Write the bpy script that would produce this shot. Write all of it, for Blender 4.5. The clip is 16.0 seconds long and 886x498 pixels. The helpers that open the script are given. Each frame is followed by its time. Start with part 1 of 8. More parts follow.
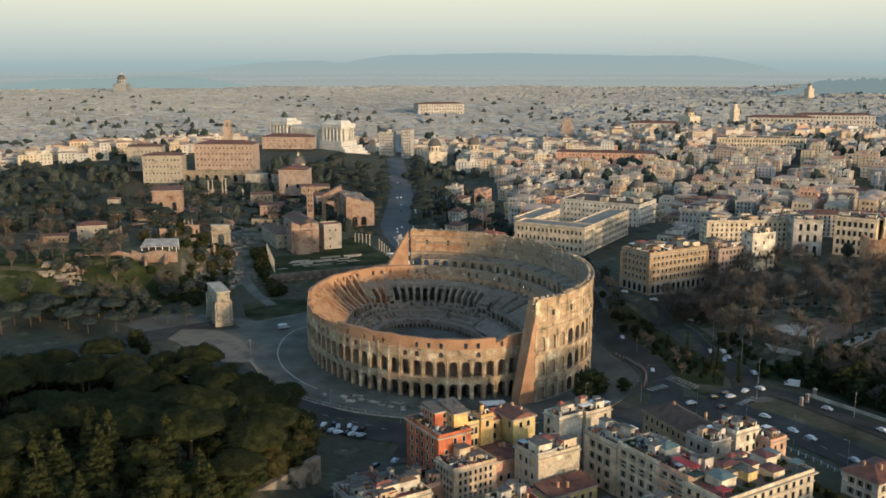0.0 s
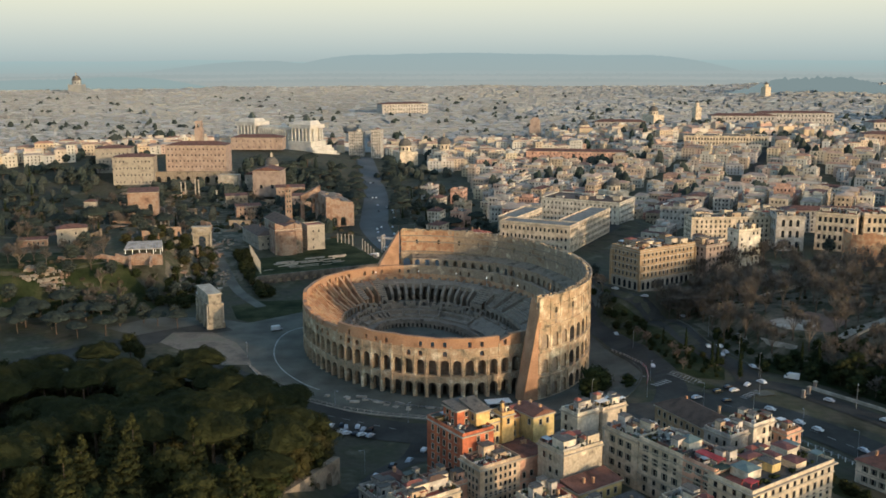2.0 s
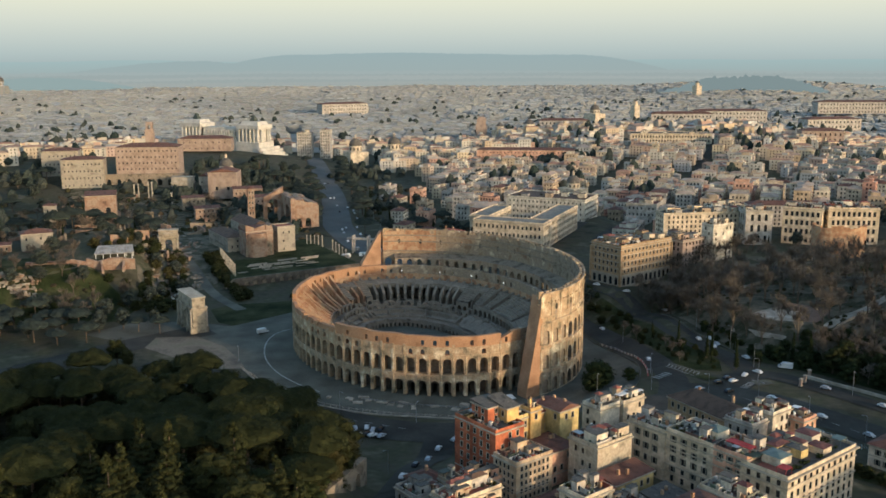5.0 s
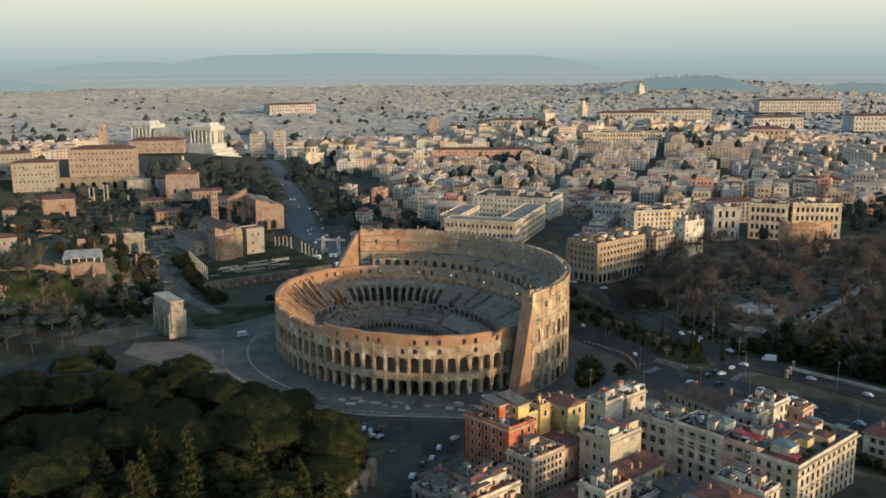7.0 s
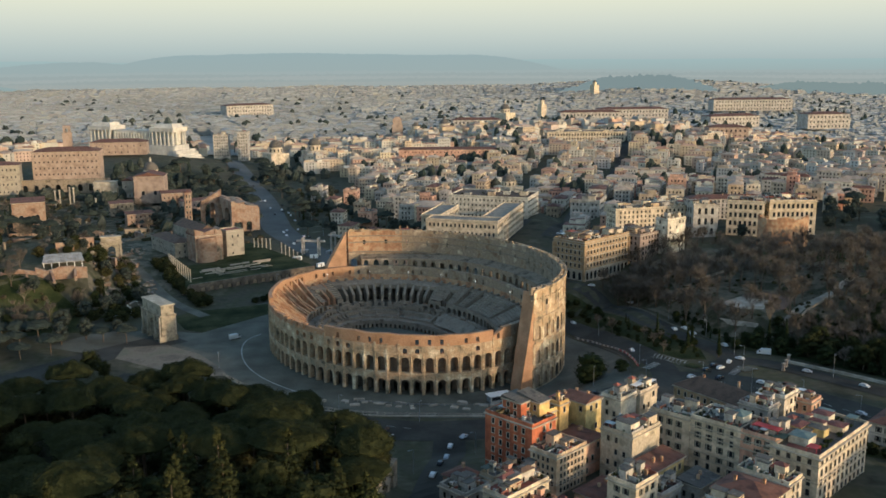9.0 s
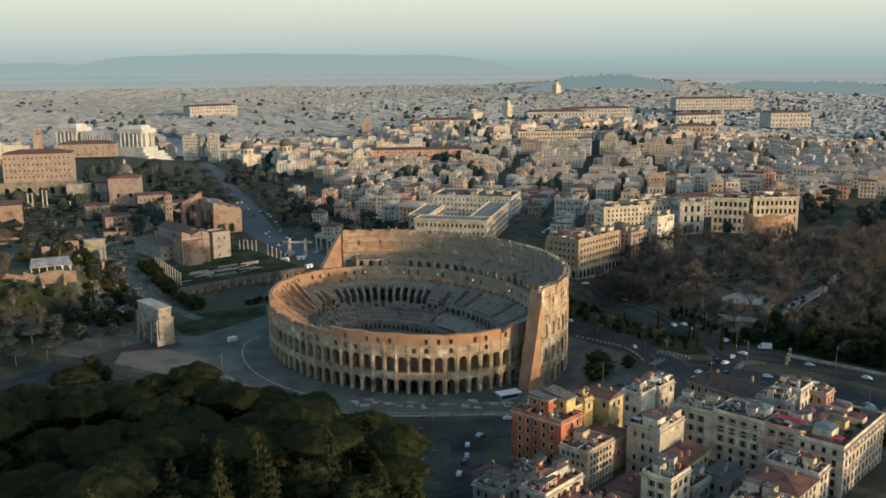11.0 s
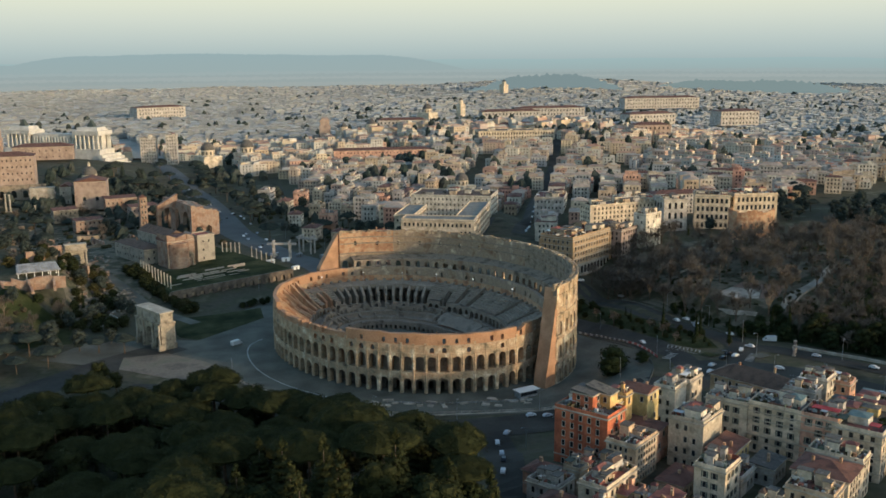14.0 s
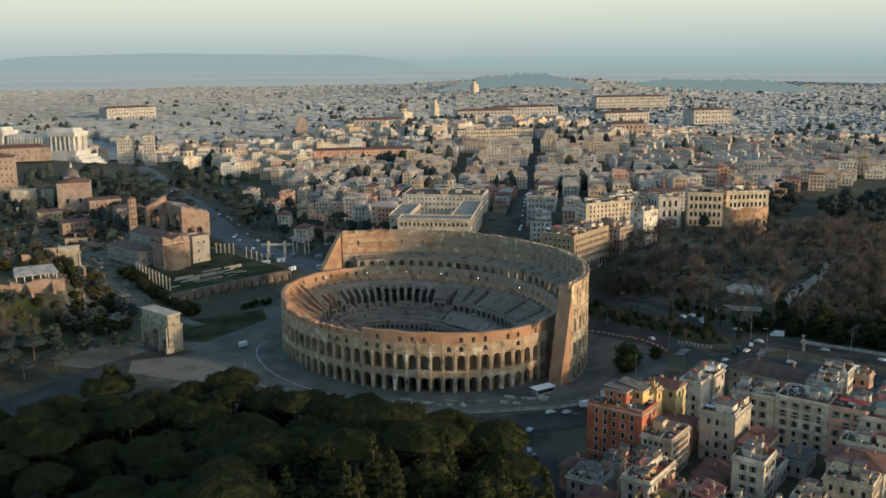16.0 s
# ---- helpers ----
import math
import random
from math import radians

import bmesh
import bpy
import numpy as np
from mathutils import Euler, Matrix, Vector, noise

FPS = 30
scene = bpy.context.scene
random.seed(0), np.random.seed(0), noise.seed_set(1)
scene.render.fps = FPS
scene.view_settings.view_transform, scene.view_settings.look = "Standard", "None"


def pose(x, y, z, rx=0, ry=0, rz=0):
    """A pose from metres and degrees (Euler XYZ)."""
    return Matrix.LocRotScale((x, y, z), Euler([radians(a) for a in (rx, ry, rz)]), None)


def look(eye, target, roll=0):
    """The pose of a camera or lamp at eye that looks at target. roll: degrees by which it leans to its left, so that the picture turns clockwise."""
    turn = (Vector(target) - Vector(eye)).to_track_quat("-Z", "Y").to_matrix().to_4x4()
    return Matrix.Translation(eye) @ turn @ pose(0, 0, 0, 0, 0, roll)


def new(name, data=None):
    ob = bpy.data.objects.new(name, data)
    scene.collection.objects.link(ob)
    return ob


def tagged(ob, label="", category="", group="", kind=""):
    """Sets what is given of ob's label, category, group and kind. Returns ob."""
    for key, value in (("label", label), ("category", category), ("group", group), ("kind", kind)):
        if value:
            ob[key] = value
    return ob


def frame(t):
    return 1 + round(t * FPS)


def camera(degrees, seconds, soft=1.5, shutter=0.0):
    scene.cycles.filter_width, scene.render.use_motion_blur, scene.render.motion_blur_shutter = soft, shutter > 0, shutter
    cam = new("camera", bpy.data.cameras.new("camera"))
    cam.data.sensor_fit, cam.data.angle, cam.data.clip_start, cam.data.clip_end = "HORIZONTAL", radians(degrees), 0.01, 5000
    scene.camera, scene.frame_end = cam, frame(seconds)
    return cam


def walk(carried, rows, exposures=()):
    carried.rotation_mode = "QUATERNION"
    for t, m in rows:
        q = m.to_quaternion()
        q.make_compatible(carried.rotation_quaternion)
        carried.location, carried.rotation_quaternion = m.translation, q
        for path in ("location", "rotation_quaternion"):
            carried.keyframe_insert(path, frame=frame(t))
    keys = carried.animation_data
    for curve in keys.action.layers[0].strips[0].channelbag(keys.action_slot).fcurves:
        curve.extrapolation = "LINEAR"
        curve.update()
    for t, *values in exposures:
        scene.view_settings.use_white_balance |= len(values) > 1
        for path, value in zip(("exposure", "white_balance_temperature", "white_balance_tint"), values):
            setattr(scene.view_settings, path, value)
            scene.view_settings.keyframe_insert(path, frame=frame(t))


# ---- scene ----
cam = camera(49.9, 16.0, soft=1.65)
EXPOSURE = 0.95
METRES, EYE, TILT, LEAN, TURN = 180.0, 153.5, -11.5, 0.0, 0.0
ROWS = [
    (0.0, 0.0, 0.0, 0.0, -0.0, 0.0, -0.0),
    (0.5, -0.0283, 0.0, -0.0005, -0.72, -0.0, 0.17),
    (1.0, -0.057, -0.0001, -0.0008, -1.38, -0.0, 0.33),
    (1.5, -0.0857, -0.0, -0.0011, -1.99, -0.01, 0.48),
    (2.0, -0.1145, 0.0004, -0.0013, -2.58, -0.02, 0.63),
    (2.5, -0.1436, 0.0011, -0.0015, -3.14, -0.01, 0.76),
    (3.0, -0.173, 0.0019, -0.0015, -3.71, -0.03, 0.9),
    (3.5, -0.2024, 0.0033, -0.0016, -4.35, -0.04, 1.05),
    (4.0, -0.2321, 0.0052, -0.0015, -5.12, -0.06, 1.21),
    (6.5, -0.3854, 0.0195, 0.0007, -9.47, -0.18, 2.14),
    (7.0, -0.4166, 0.0238, 0.0015, -10.35, -0.21, 2.33),
    (7.5, -0.448, 0.0284, 0.0024, -11.19, -0.25, 2.51),
    (8.0, -0.4794, 0.0332, 0.0035, -11.91, -0.28, 2.67),
    (8.5, -0.5108, 0.0385, 0.0047, -12.61, -0.31, 2.82),
    (9.0, -0.5424, 0.0441, 0.0061, -13.31, -0.35, 2.98),
    (11.5, -0.6987, 0.079, 0.014, -16.58, -0.53, 3.71),
    (12.0, -0.7302, 0.0873, 0.0158, -17.31, -0.58, 3.86),
    (12.5, -0.7618, 0.0958, 0.0178, -17.96, -0.63, 3.99),
    (13.0, -0.7931, 0.1045, 0.0198, -18.5, -0.67, 4.1),
    (13.5, -0.8245, 0.1136, 0.0219, -19.04, -0.71, 4.21),
    (14.0, -0.8558, 0.123, 0.0241, -19.56, -0.74, 4.33),
    (14.5, -0.8871, 0.1329, 0.0266, -20.05, -0.79, 4.41),
    (15.0, -0.9181, 0.1424, 0.0284, -20.53, -0.83, 4.54),
    (15.5, -0.9466, 0.152, 0.0307, -21.03, -0.88, 4.64),
    (16.0, -0.9799, 0.1636, 0.0332, -21.71, -0.93, 4.78),
]
walk(cam, [(t, pose(0, 0, EYE, TILT, LEAN, TURN) @ pose(METRES * x, METRES * y, METRES * z, 90 + pitch, roll, yaw)) for t, x, y, z, yaw, pitch, roll in ROWS],
     exposures=[(0.0, EXPOSURE + 0.02, 5830, 5), (16.0, EXPOSURE - 0.03, 5700, 2)])

# ---- world and sun ----
SUN_ANGLE, SUN_UP = -49.0, 9.0          # direction to the sun: degrees from +x, degrees up
world = bpy.data.worlds.new("world")
scene.world = world
world.use_nodes = True
wn = world.node_tree.nodes
sky = wn.new("ShaderNodeTexSky")
sky.sky_type = 'NISHITA'
sky.sun_disc = False
sky.sun_elevation = radians(SUN_UP)
sky.sun_rotation = radians(90 - SUN_ANGLE)
sky.altitude = 100
sky.air_density, sky.dust_density, sky.ozone_density = 1.0, 1.2, 0.9
wn["Background"].inputs["Strength"].default_value = 0.15
world.node_tree.links.new(sky.outputs[0], wn["Background"].inputs[0])
sun = new("sun", bpy.data.lights.new("sun", "SUN"))
sun.data.energy, sun.data.angle, sun.data.color = 1.75, radians(1.2), (1.0, 0.68, 0.41)
sa, se = radians(SUN_ANGLE), radians(SUN_UP)
sun.matrix_world = look((0, 0, 300), Vector((0, 0, 300)) - Vector((math.cos(sa) * math.cos(se), math.sin(sa) * math.cos(se), math.sin(se))))

# ---- materials ----
def mat(name, cols, rough=0.9, size=4.0, bump=0.15, vary="", metal=0.0, stain=0.35, fine=0.5, gloss=0.5):
    """A rough mineral or painted surface: patches of the colours at `size` metres, finer grain, darker stains.
    vary: 'object' or 'island' picks the colour piece by piece."""
    m = bpy.data.materials.new(name)
    m.use_nodes = True
    nt = m.node_tree
    N, L = nt.nodes, nt.links
    b = N["Principled BSDF"]
    b.inputs["Roughness"].default_value, b.inputs["Metallic"].default_value = rough, metal
    b.inputs["Specular IOR Level"].default_value = gloss
    geo = N.new("ShaderNodeNewGeometry")
    big = N.new("ShaderNodeTexNoise")
    big.inputs["Scale"].default_value, big.inputs["Detail"].default_value = 1.0 / size, 5
    small = N.new("ShaderNodeTexNoise")
    small.inputs["Scale"].default_value, small.inputs["Detail"].default_value = 1.0 / fine, 4
    for n in (big, small):
        L.new(geo.outputs["Position"], n.inputs["Vector"])
    ramp = N.new("ShaderNodeValToRGB")
    el = ramp.color_ramp.elements
    while len(el) < len(cols):
        el.new(0.5)
    k = len(cols)
    for i, c in enumerate(cols):
        el[i].position = (i + 0.5) / k if vary else 0.28 + 0.44 * i / max(1, k - 1)
        el[i].color = (*c, 1)
    if vary:
        ramp.color_ramp.interpolation = 'LINEAR'
        src = geo.outputs["Random Per Island"] if vary == "island" else N.new("ShaderNodeObjectInfo").outputs["Random"]
        L.new(src, ramp.inputs[0])
    else:
        L.new(big.outputs[0], ramp.inputs[0])
    # broad stains and fine grain as gain on the colour
    mr = N.new("ShaderNodeMapRange")
    mr.inputs[1].default_value, mr.inputs[2].default_value = 0.3, 0.7
    mr.inputs[3].default_value, mr.inputs[4].default_value = 1.0 - stain, 1.0 + stain * 0.4
    mul0 = N.new("ShaderNodeMath")
    mul0.operation = 'MULTIPLY'
    a2 = N.new("ShaderNodeMapRange")
    a2.inputs[1].default_value, a2.inputs[2].default_value = 0.3, 0.7
    a2.inputs[3].default_value, a2.inputs[4].default_value = 1.0 - stain * 0.5, 1.0 + stain * 0.3
    L.new(big.outputs[0], mr.inputs[0])
    L.new(small.outputs[0], a2.inputs[0])
    L.new(mr.outputs[0], mul0.inputs[0])
    L.new(a2.outputs[0], mul0.inputs[1])
    mix = N.new("ShaderNodeVectorMath")
    mix.operation = 'SCALE'
    L.new(ramp.outputs[0], mix.inputs[0])
    L.new(mul0.outputs[0], mix.inputs["Scale"])
    L.new(mix.outputs[0], b.inputs["Base Color"])
    if bump:
        bp = N.new("ShaderNodeBump")
        bp.inputs["Strength"].default_value, bp.inputs["Distance"].default_value = bump, 0.4
        L.new(small.outputs[0], bp.inputs["Height"])
        L.new(bp.outputs[0], b.inputs["Normal"])
    return m


TRAV = mat("travertine", [(0.32, 0.245, 0.15), (0.52, 0.41, 0.26), (0.50, 0.34, 0.20), (0.45, 0.36, 0.24), (0.61, 0.51, 0.355)], size=4.5, stain=0.62, fine=0.7)
BRICK = mat("roman_brick", [(0.34, 0.18, 0.10), (0.43, 0.225, 0.12), (0.44, 0.30, 0.18), (0.40, 0.205, 0.105)], size=4, stain=0.38, fine=0.7)
TUFF = mat("tuff", [(0.17, 0.13, 0.09), (0.30, 0.24, 0.17), (0.22, 0.17, 0.12)], size=4, stain=0.5, fine=0.8)
EARTH = mat("earth", [(0.150, 0.125, 0.090), (0.205, 0.170, 0.125), (0.105, 0.105, 0.065)], size=12, stain=0.4, fine=1.5)
RUBBLE = mat("trodden_ruin_ground", [(0.135, 0.115, 0.080), (0.070, 0.075, 0.040), (0.17, 0.145, 0.105), (0.095, 0.085, 0.055)], size=9, stain=0.4, fine=1.5, gloss=0.15)
GRASS = mat("grass", [(0.028, 0.040, 0.015), (0.044, 0.054, 0.022), (0.066, 0.060, 0.030)], size=14, stain=0.5, fine=1.2, gloss=0.05)
GROUND = mat("city_ground", [(0.055, 0.058, 0.033), (0.105, 0.095, 0.066), (0.070, 0.070, 0.040), (0.13, 0.115, 0.082)], size=18, stain=0.4, fine=3, gloss=0.1)
ASPHALT = mat("asphalt", [(0.038, 0.036, 0.030), (0.050, 0.047, 0.039), (0.060, 0.056, 0.046)], rough=0.85, size=18, bump=0.05, stain=0.3, fine=2, gloss=0.2)
# paler, cooler asphalt for the avenue, with its haze put into the colour
HAZEASPHALT = mat("worn_pale_asphalt", [(0.062, 0.064, 0.062), (0.088, 0.090, 0.086)], rough=0.8, size=25, bump=0.05, stain=0.25, fine=3)
# far ground kept pale: distance haze is put into its colour
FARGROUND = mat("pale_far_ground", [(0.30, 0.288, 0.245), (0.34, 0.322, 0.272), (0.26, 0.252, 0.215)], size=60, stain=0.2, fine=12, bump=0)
DIRTYWALL = mat("dirty_render", [(0.50, 0.415, 0.295), (0.62, 0.525, 0.38), (0.42, 0.345, 0.25), (0.60, 0.51, 0.38)], size=4, stain=0.5, fine=0.8)
BUTTBRICK = mat("smooth_brick", [(0.42, 0.23, 0.12), (0.48, 0.28, 0.16)], size=7, stain=0.3, fine=0.6)
COBBLE = mat("basalt_setts", [(0.098, 0.096, 0.074), (0.140, 0.136, 0.108)], rough=0.85, size=15, bump=0.1, stain=0.3, fine=1.0, gloss=0.25)
PALE = mat("pale_stone", [(0.36, 0.31, 0.24), (0.48, 0.42, 0.34)], size=5, stain=0.35)
MARBLE = mat("white_marble", [(0.50, 0.47, 0.41), (0.58, 0.55, 0.49)], size=8, stain=0.2)
PLASTERS = [mat("plaster_" + n, c, size=4, stain=0.42, bump=0.06, fine=0.9) for n, c in (
    ("cream", [(0.592, 0.478, 0.332), (0.646, 0.537, 0.391)]), ("ochre", [(0.582, 0.364, 0.127), (0.637, 0.419, 0.164)]),
    ("rust", [(0.419, 0.114, 0.050), (0.482, 0.150, 0.068)]), ("white", [(0.637, 0.555, 0.423), (0.701, 0.628, 0.501)]),
    ("tan", [(0.501, 0.364, 0.228), (0.555, 0.419, 0.282)]), ("pink", [(0.56, 0.315, 0.21), (0.62, 0.37, 0.255)]),
    ("yellow", [(0.564, 0.419, 0.164), (0.619, 0.473, 0.209)]), ("grey", [(0.419, 0.373, 0.319), (0.491, 0.446, 0.387)]))]
CREAM, OCHRE, RUST, WHITE, TAN, PINK, YELLOW, GREY = PLASTERS
CITYWALL = mat("city_plaster", [(0.54, 0.50, 0.42), (0.47, 0.36, 0.265), (0.58, 0.48, 0.325), (0.58, 0.57, 0.53), (0.48, 0.30, 0.215), (0.54, 0.49, 0.385), (0.42, 0.405, 0.37), (0.56, 0.51, 0.41), (0.55, 0.42, 0.27)],
               size=9, vary="island", stain=0.25, bump=0)
CITYROOF = mat("city_roof", [(0.396, 0.231, 0.149), (0.473, 0.292, 0.193), (0.418, 0.380, 0.325), (0.341, 0.226, 0.165), (0.506, 0.413, 0.314), (0.440, 0.242, 0.154), (0.297, 0.187, 0.138)],
               size=6, vary="island", stain=0.3, bump=0)
# muted, near-equal tones paint the distance haze into far walls and roofs
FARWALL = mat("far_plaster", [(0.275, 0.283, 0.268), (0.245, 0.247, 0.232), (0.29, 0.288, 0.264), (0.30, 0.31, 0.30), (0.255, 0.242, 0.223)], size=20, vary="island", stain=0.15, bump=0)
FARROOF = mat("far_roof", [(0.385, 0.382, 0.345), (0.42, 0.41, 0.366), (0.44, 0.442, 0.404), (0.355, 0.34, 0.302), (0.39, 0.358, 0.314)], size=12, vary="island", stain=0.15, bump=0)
TILE = mat("terracotta_tile", [(0.115, 0.052, 0.038), (0.165, 0.072, 0.048), (0.13, 0.068, 0.050)], size=3, stain=0.4, fine=0.4)
REDTILE = mat("red_tile", [(0.24, 0.07, 0.05), (0.32, 0.10, 0.065), (0.20, 0.08, 0.06)], size=3, stain=0.3, fine=0.4)
# brick muted so that haze on the far palaces lies in the colour
MUTEDBRICK = mat("faded_brick", [(0.31, 0.225, 0.175), (0.36, 0.265, 0.205), (0.33, 0.255, 0.21)], size=6, stain=0.3)
# less saturated than the near brick: haze over the forum painted in
FORUMBRICK = mat("dusty_brick", [(0.29, 0.170, 0.110), (0.36, 0.215, 0.140), (0.32, 0.235, 0.170), (0.24, 0.155, 0.110)], size=5, stain=0.5, fine=0.9)
RUINPLASTER = mat("old_ruin_plaster", [(0.31, 0.265, 0.205), (0.38, 0.33, 0.26), (0.27, 0.23, 0.175)], size=5, stain=0.35)
ROADPAINT = mat("worn_road_paint", [(0.26, 0.26, 0.24), (0.38, 0.38, 0.355), (0.32, 0.32, 0.30)], size=3, stain=0.35, fine=0.5, bump=0)
OCHREWALL = mat("worn_ochre_plaster", [(0.36, 0.235, 0.12), (0.42, 0.29, 0.165), (0.33, 0.23, 0.13)], size=5, stain=0.4)
PALEROOF = mat("pale_roof_paving", [(0.185, 0.175, 0.145), (0.235, 0.22, 0.185), (0.20, 0.185, 0.155)], size=4, stain=0.3, fine=0.6)
BROWNTILE = mat("dark_brown_tile", [(0.095, 0.058, 0.038), (0.13, 0.078, 0.050), (0.11, 0.068, 0.046)], size=3, stain=0.35, fine=0.4)
MAROON = mat("maroon_tile", [(0.13, 0.05, 0.045), (0.18, 0.07, 0.055)], size=3, stain=0.35, fine=0.4)
FLATROOF = mat("roof_felt", [(0.07, 0.066, 0.06), (0.15, 0.135, 0.115), (0.10, 0.085, 0.07), (0.20, 0.175, 0.15)], size=2.5, stain=0.4, fine=0.6)
STONE_TRIM = mat("stone_trim", [(0.38, 0.33, 0.25), (0.46, 0.40, 0.31)], size=4, stain=0.25)
METAL = mat("grey_metal", [(0.30, 0.31, 0.32), (0.40, 0.41, 0.42)], rough=0.45, metal=0.6, size=2, bump=0)
BARK = mat("bark", [(0.08, 0.055, 0.035), (0.13, 0.09, 0.06)], size=0.8, stain=0.3, fine=0.3)
TWIG = mat("bare_twigs", [(0.135, 0.110, 0.085), (0.185, 0.152, 0.118)], size=3, stain=0.2, bump=0, gloss=0.1)
PINE = mat("pine_needles", [(0.030, 0.034, 0.014), (0.042, 0.045, 0.018), (0.035, 0.039, 0.015)], vary="island", size=3, stain=0.4, bump=0, gloss=0.03)
LEAF = mat("broad_leaves", [(0.052, 0.049, 0.020), (0.072, 0.061, 0.024), (0.044, 0.044, 0.019)], vary="island", size=3, stain=0.4, bump=0, gloss=0.03)
# greyer, bluer leaf colour that carries the distance haze
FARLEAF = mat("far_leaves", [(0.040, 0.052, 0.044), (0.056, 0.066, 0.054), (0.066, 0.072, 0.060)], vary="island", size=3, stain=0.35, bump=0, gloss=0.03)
DARKLEAF = mat("cypress_green", [(0.024, 0.032, 0.014), (0.036, 0.045, 0.018)], vary="island", size=3, stain=0.4, bump=0, gloss=0.03)


def glassy(name, col, rough=0.15):
    m = bpy.data.materials.new(name)
    m.use_nodes = True
    b = m.node_tree.nodes["Principled BSDF"]
    b.inputs["Base Color"].default_value, b.inputs["Roughness"].default_value = (*col, 1), rough
    return m


def glow(name, col, strength):
    m = bpy.data.materials.new(name)
    m.use_nodes = True
    nt = m.node_tree
    e = nt.nodes.new("ShaderNodeEmission")
    e.inputs[0].default_value, e.inputs[1].default_value = (*col, 1), strength
    nt.links.new(e.outputs[0], nt.nodes["Material Output"].inputs[0])
    return m


PANE = glassy("window_glass", (0.02, 0.022, 0.025), 0.12)
SHUT = glassy("shutter_paint", (0.05, 0.06, 0.045), 0.6)
WHITEPAINT = glassy("white_paint", (0.75, 0.74, 0.70), 0.5)


# ---- mesh helpers ----
def part(name, bm, material, parent, label=""):
    bmesh.ops.remove_doubles(bm, verts=bm.verts[:], dist=0.0005)
    me = bpy.data.meshes.new(name)
    bm.to_mesh(me)
    bm.free()
    return part_of(name, me, material, parent, label)


def part_of(name, me, material, parent, label="", m=None):
    mats = material if isinstance(material, (list, tuple)) else [material]
    if not me.materials:
        for k in mats:
            me.materials.append(k)
    ob = new(name, me)
    ob.parent = parent
    if m is not None:
        ob.matrix_basis = m
    if label:
        ob["label"] = label
    return ob


def thing(name, label, category, at=(0, 0, 0), turn=0, group="", kind=""):
    e = new(name)
    e.empty_display_size = 0.5
    e.matrix_basis = pose(*at, 0, 0, turn)
    return tagged(e, label, category, group, kind)


def raw(name, verts, faces, idx=None):
    me = bpy.data.meshes.new(name)
    me.from_pydata(verts, [], faces)
    if idx is not None:
        me.polygons.foreach_set("material_index", idx)
    return me


def box(bm, x0, x1, y0, y1, z0, z1, mi=0, taper=0.0):
    v = [bm.verts.new(p) for p in ((x0, y0, z0), (x1, y0, z0), (x1, y1, z0), (x0, y1, z0),
                                   (x0 + taper, y0 + taper, z1), (x1 - taper, y0 + taper, z1), (x1 - taper, y1 - taper, z1), (x0 + taper, y1 - taper, z1))]
    for f in ((0, 3, 2, 1), (4, 5, 6, 7), (0, 1, 5, 4), (1, 2, 6, 5), (2, 3, 7, 6), (3, 0, 4, 7)):
        bm.faces.new([v[i] for i in f]).material_index = mi


def tube(bm, cx, cy, z0, z1, r0, r1=None, n=10, mi=0, cap=True):
    r1 = r0 if r1 is None else r1
    a = [bm.verts.new((cx + r0 * math.cos(2 * math.pi * i / n), cy + r0 * math.sin(2 * math.pi * i / n), z0)) for i in range(n)]
    b = [bm.verts.new((cx + r1 * math.cos(2 * math.pi * i / n), cy + r1 * math.sin(2 * math.pi * i / n), z1)) for i in range(n)]
    for i in range(n):
        bm.faces.new((a[i], a[(i + 1) % n], b[(i + 1) % n], b[i])).material_index = mi
    if cap:
        bm.faces.new(b).material_index = mi


def hip(bm, x0, x1, y0, y1, z, h, mi=0):
    """A hipped roof with its eaves at z."""
    w, d = x1 - x0, y1 - y0
    k = min(w, d) / 2
    v = [bm.verts.new(p) for p in ((x0, y0, z), (x1, y0, z), (x1, y1, z), (x0, y1, z))]
    if w >= d:
        r = [bm.verts.new(p) for p in ((x0 + k, (y0 + y1) / 2, z + h), (x1 - k + 1e-3, (y0 + y1) / 2, z + h))]
        fs = ((v[0], v[1], r[1], r[0]), (v[1], v[2], r[1]), (v[2], v[3], r[0], r[1]), (v[3], v[0], r[0]))
    else:
        r = [bm.verts.new(p) for p in (((x0 + x1) / 2, y0 + k, z + h), ((x0 + x1) / 2, y1 - k + 1e-3, z + h))]
        fs = ((v[0], v[1], r[0]), (v[1], v[2], r[1], r[0]), (v[2], v[3], r[1]), (v[3], v[0], r[0], r[1]))
    for f in fs:
        bm.faces.new(f).material_index = mi
    bm.faces.new(v[::-1]).material_index = mi


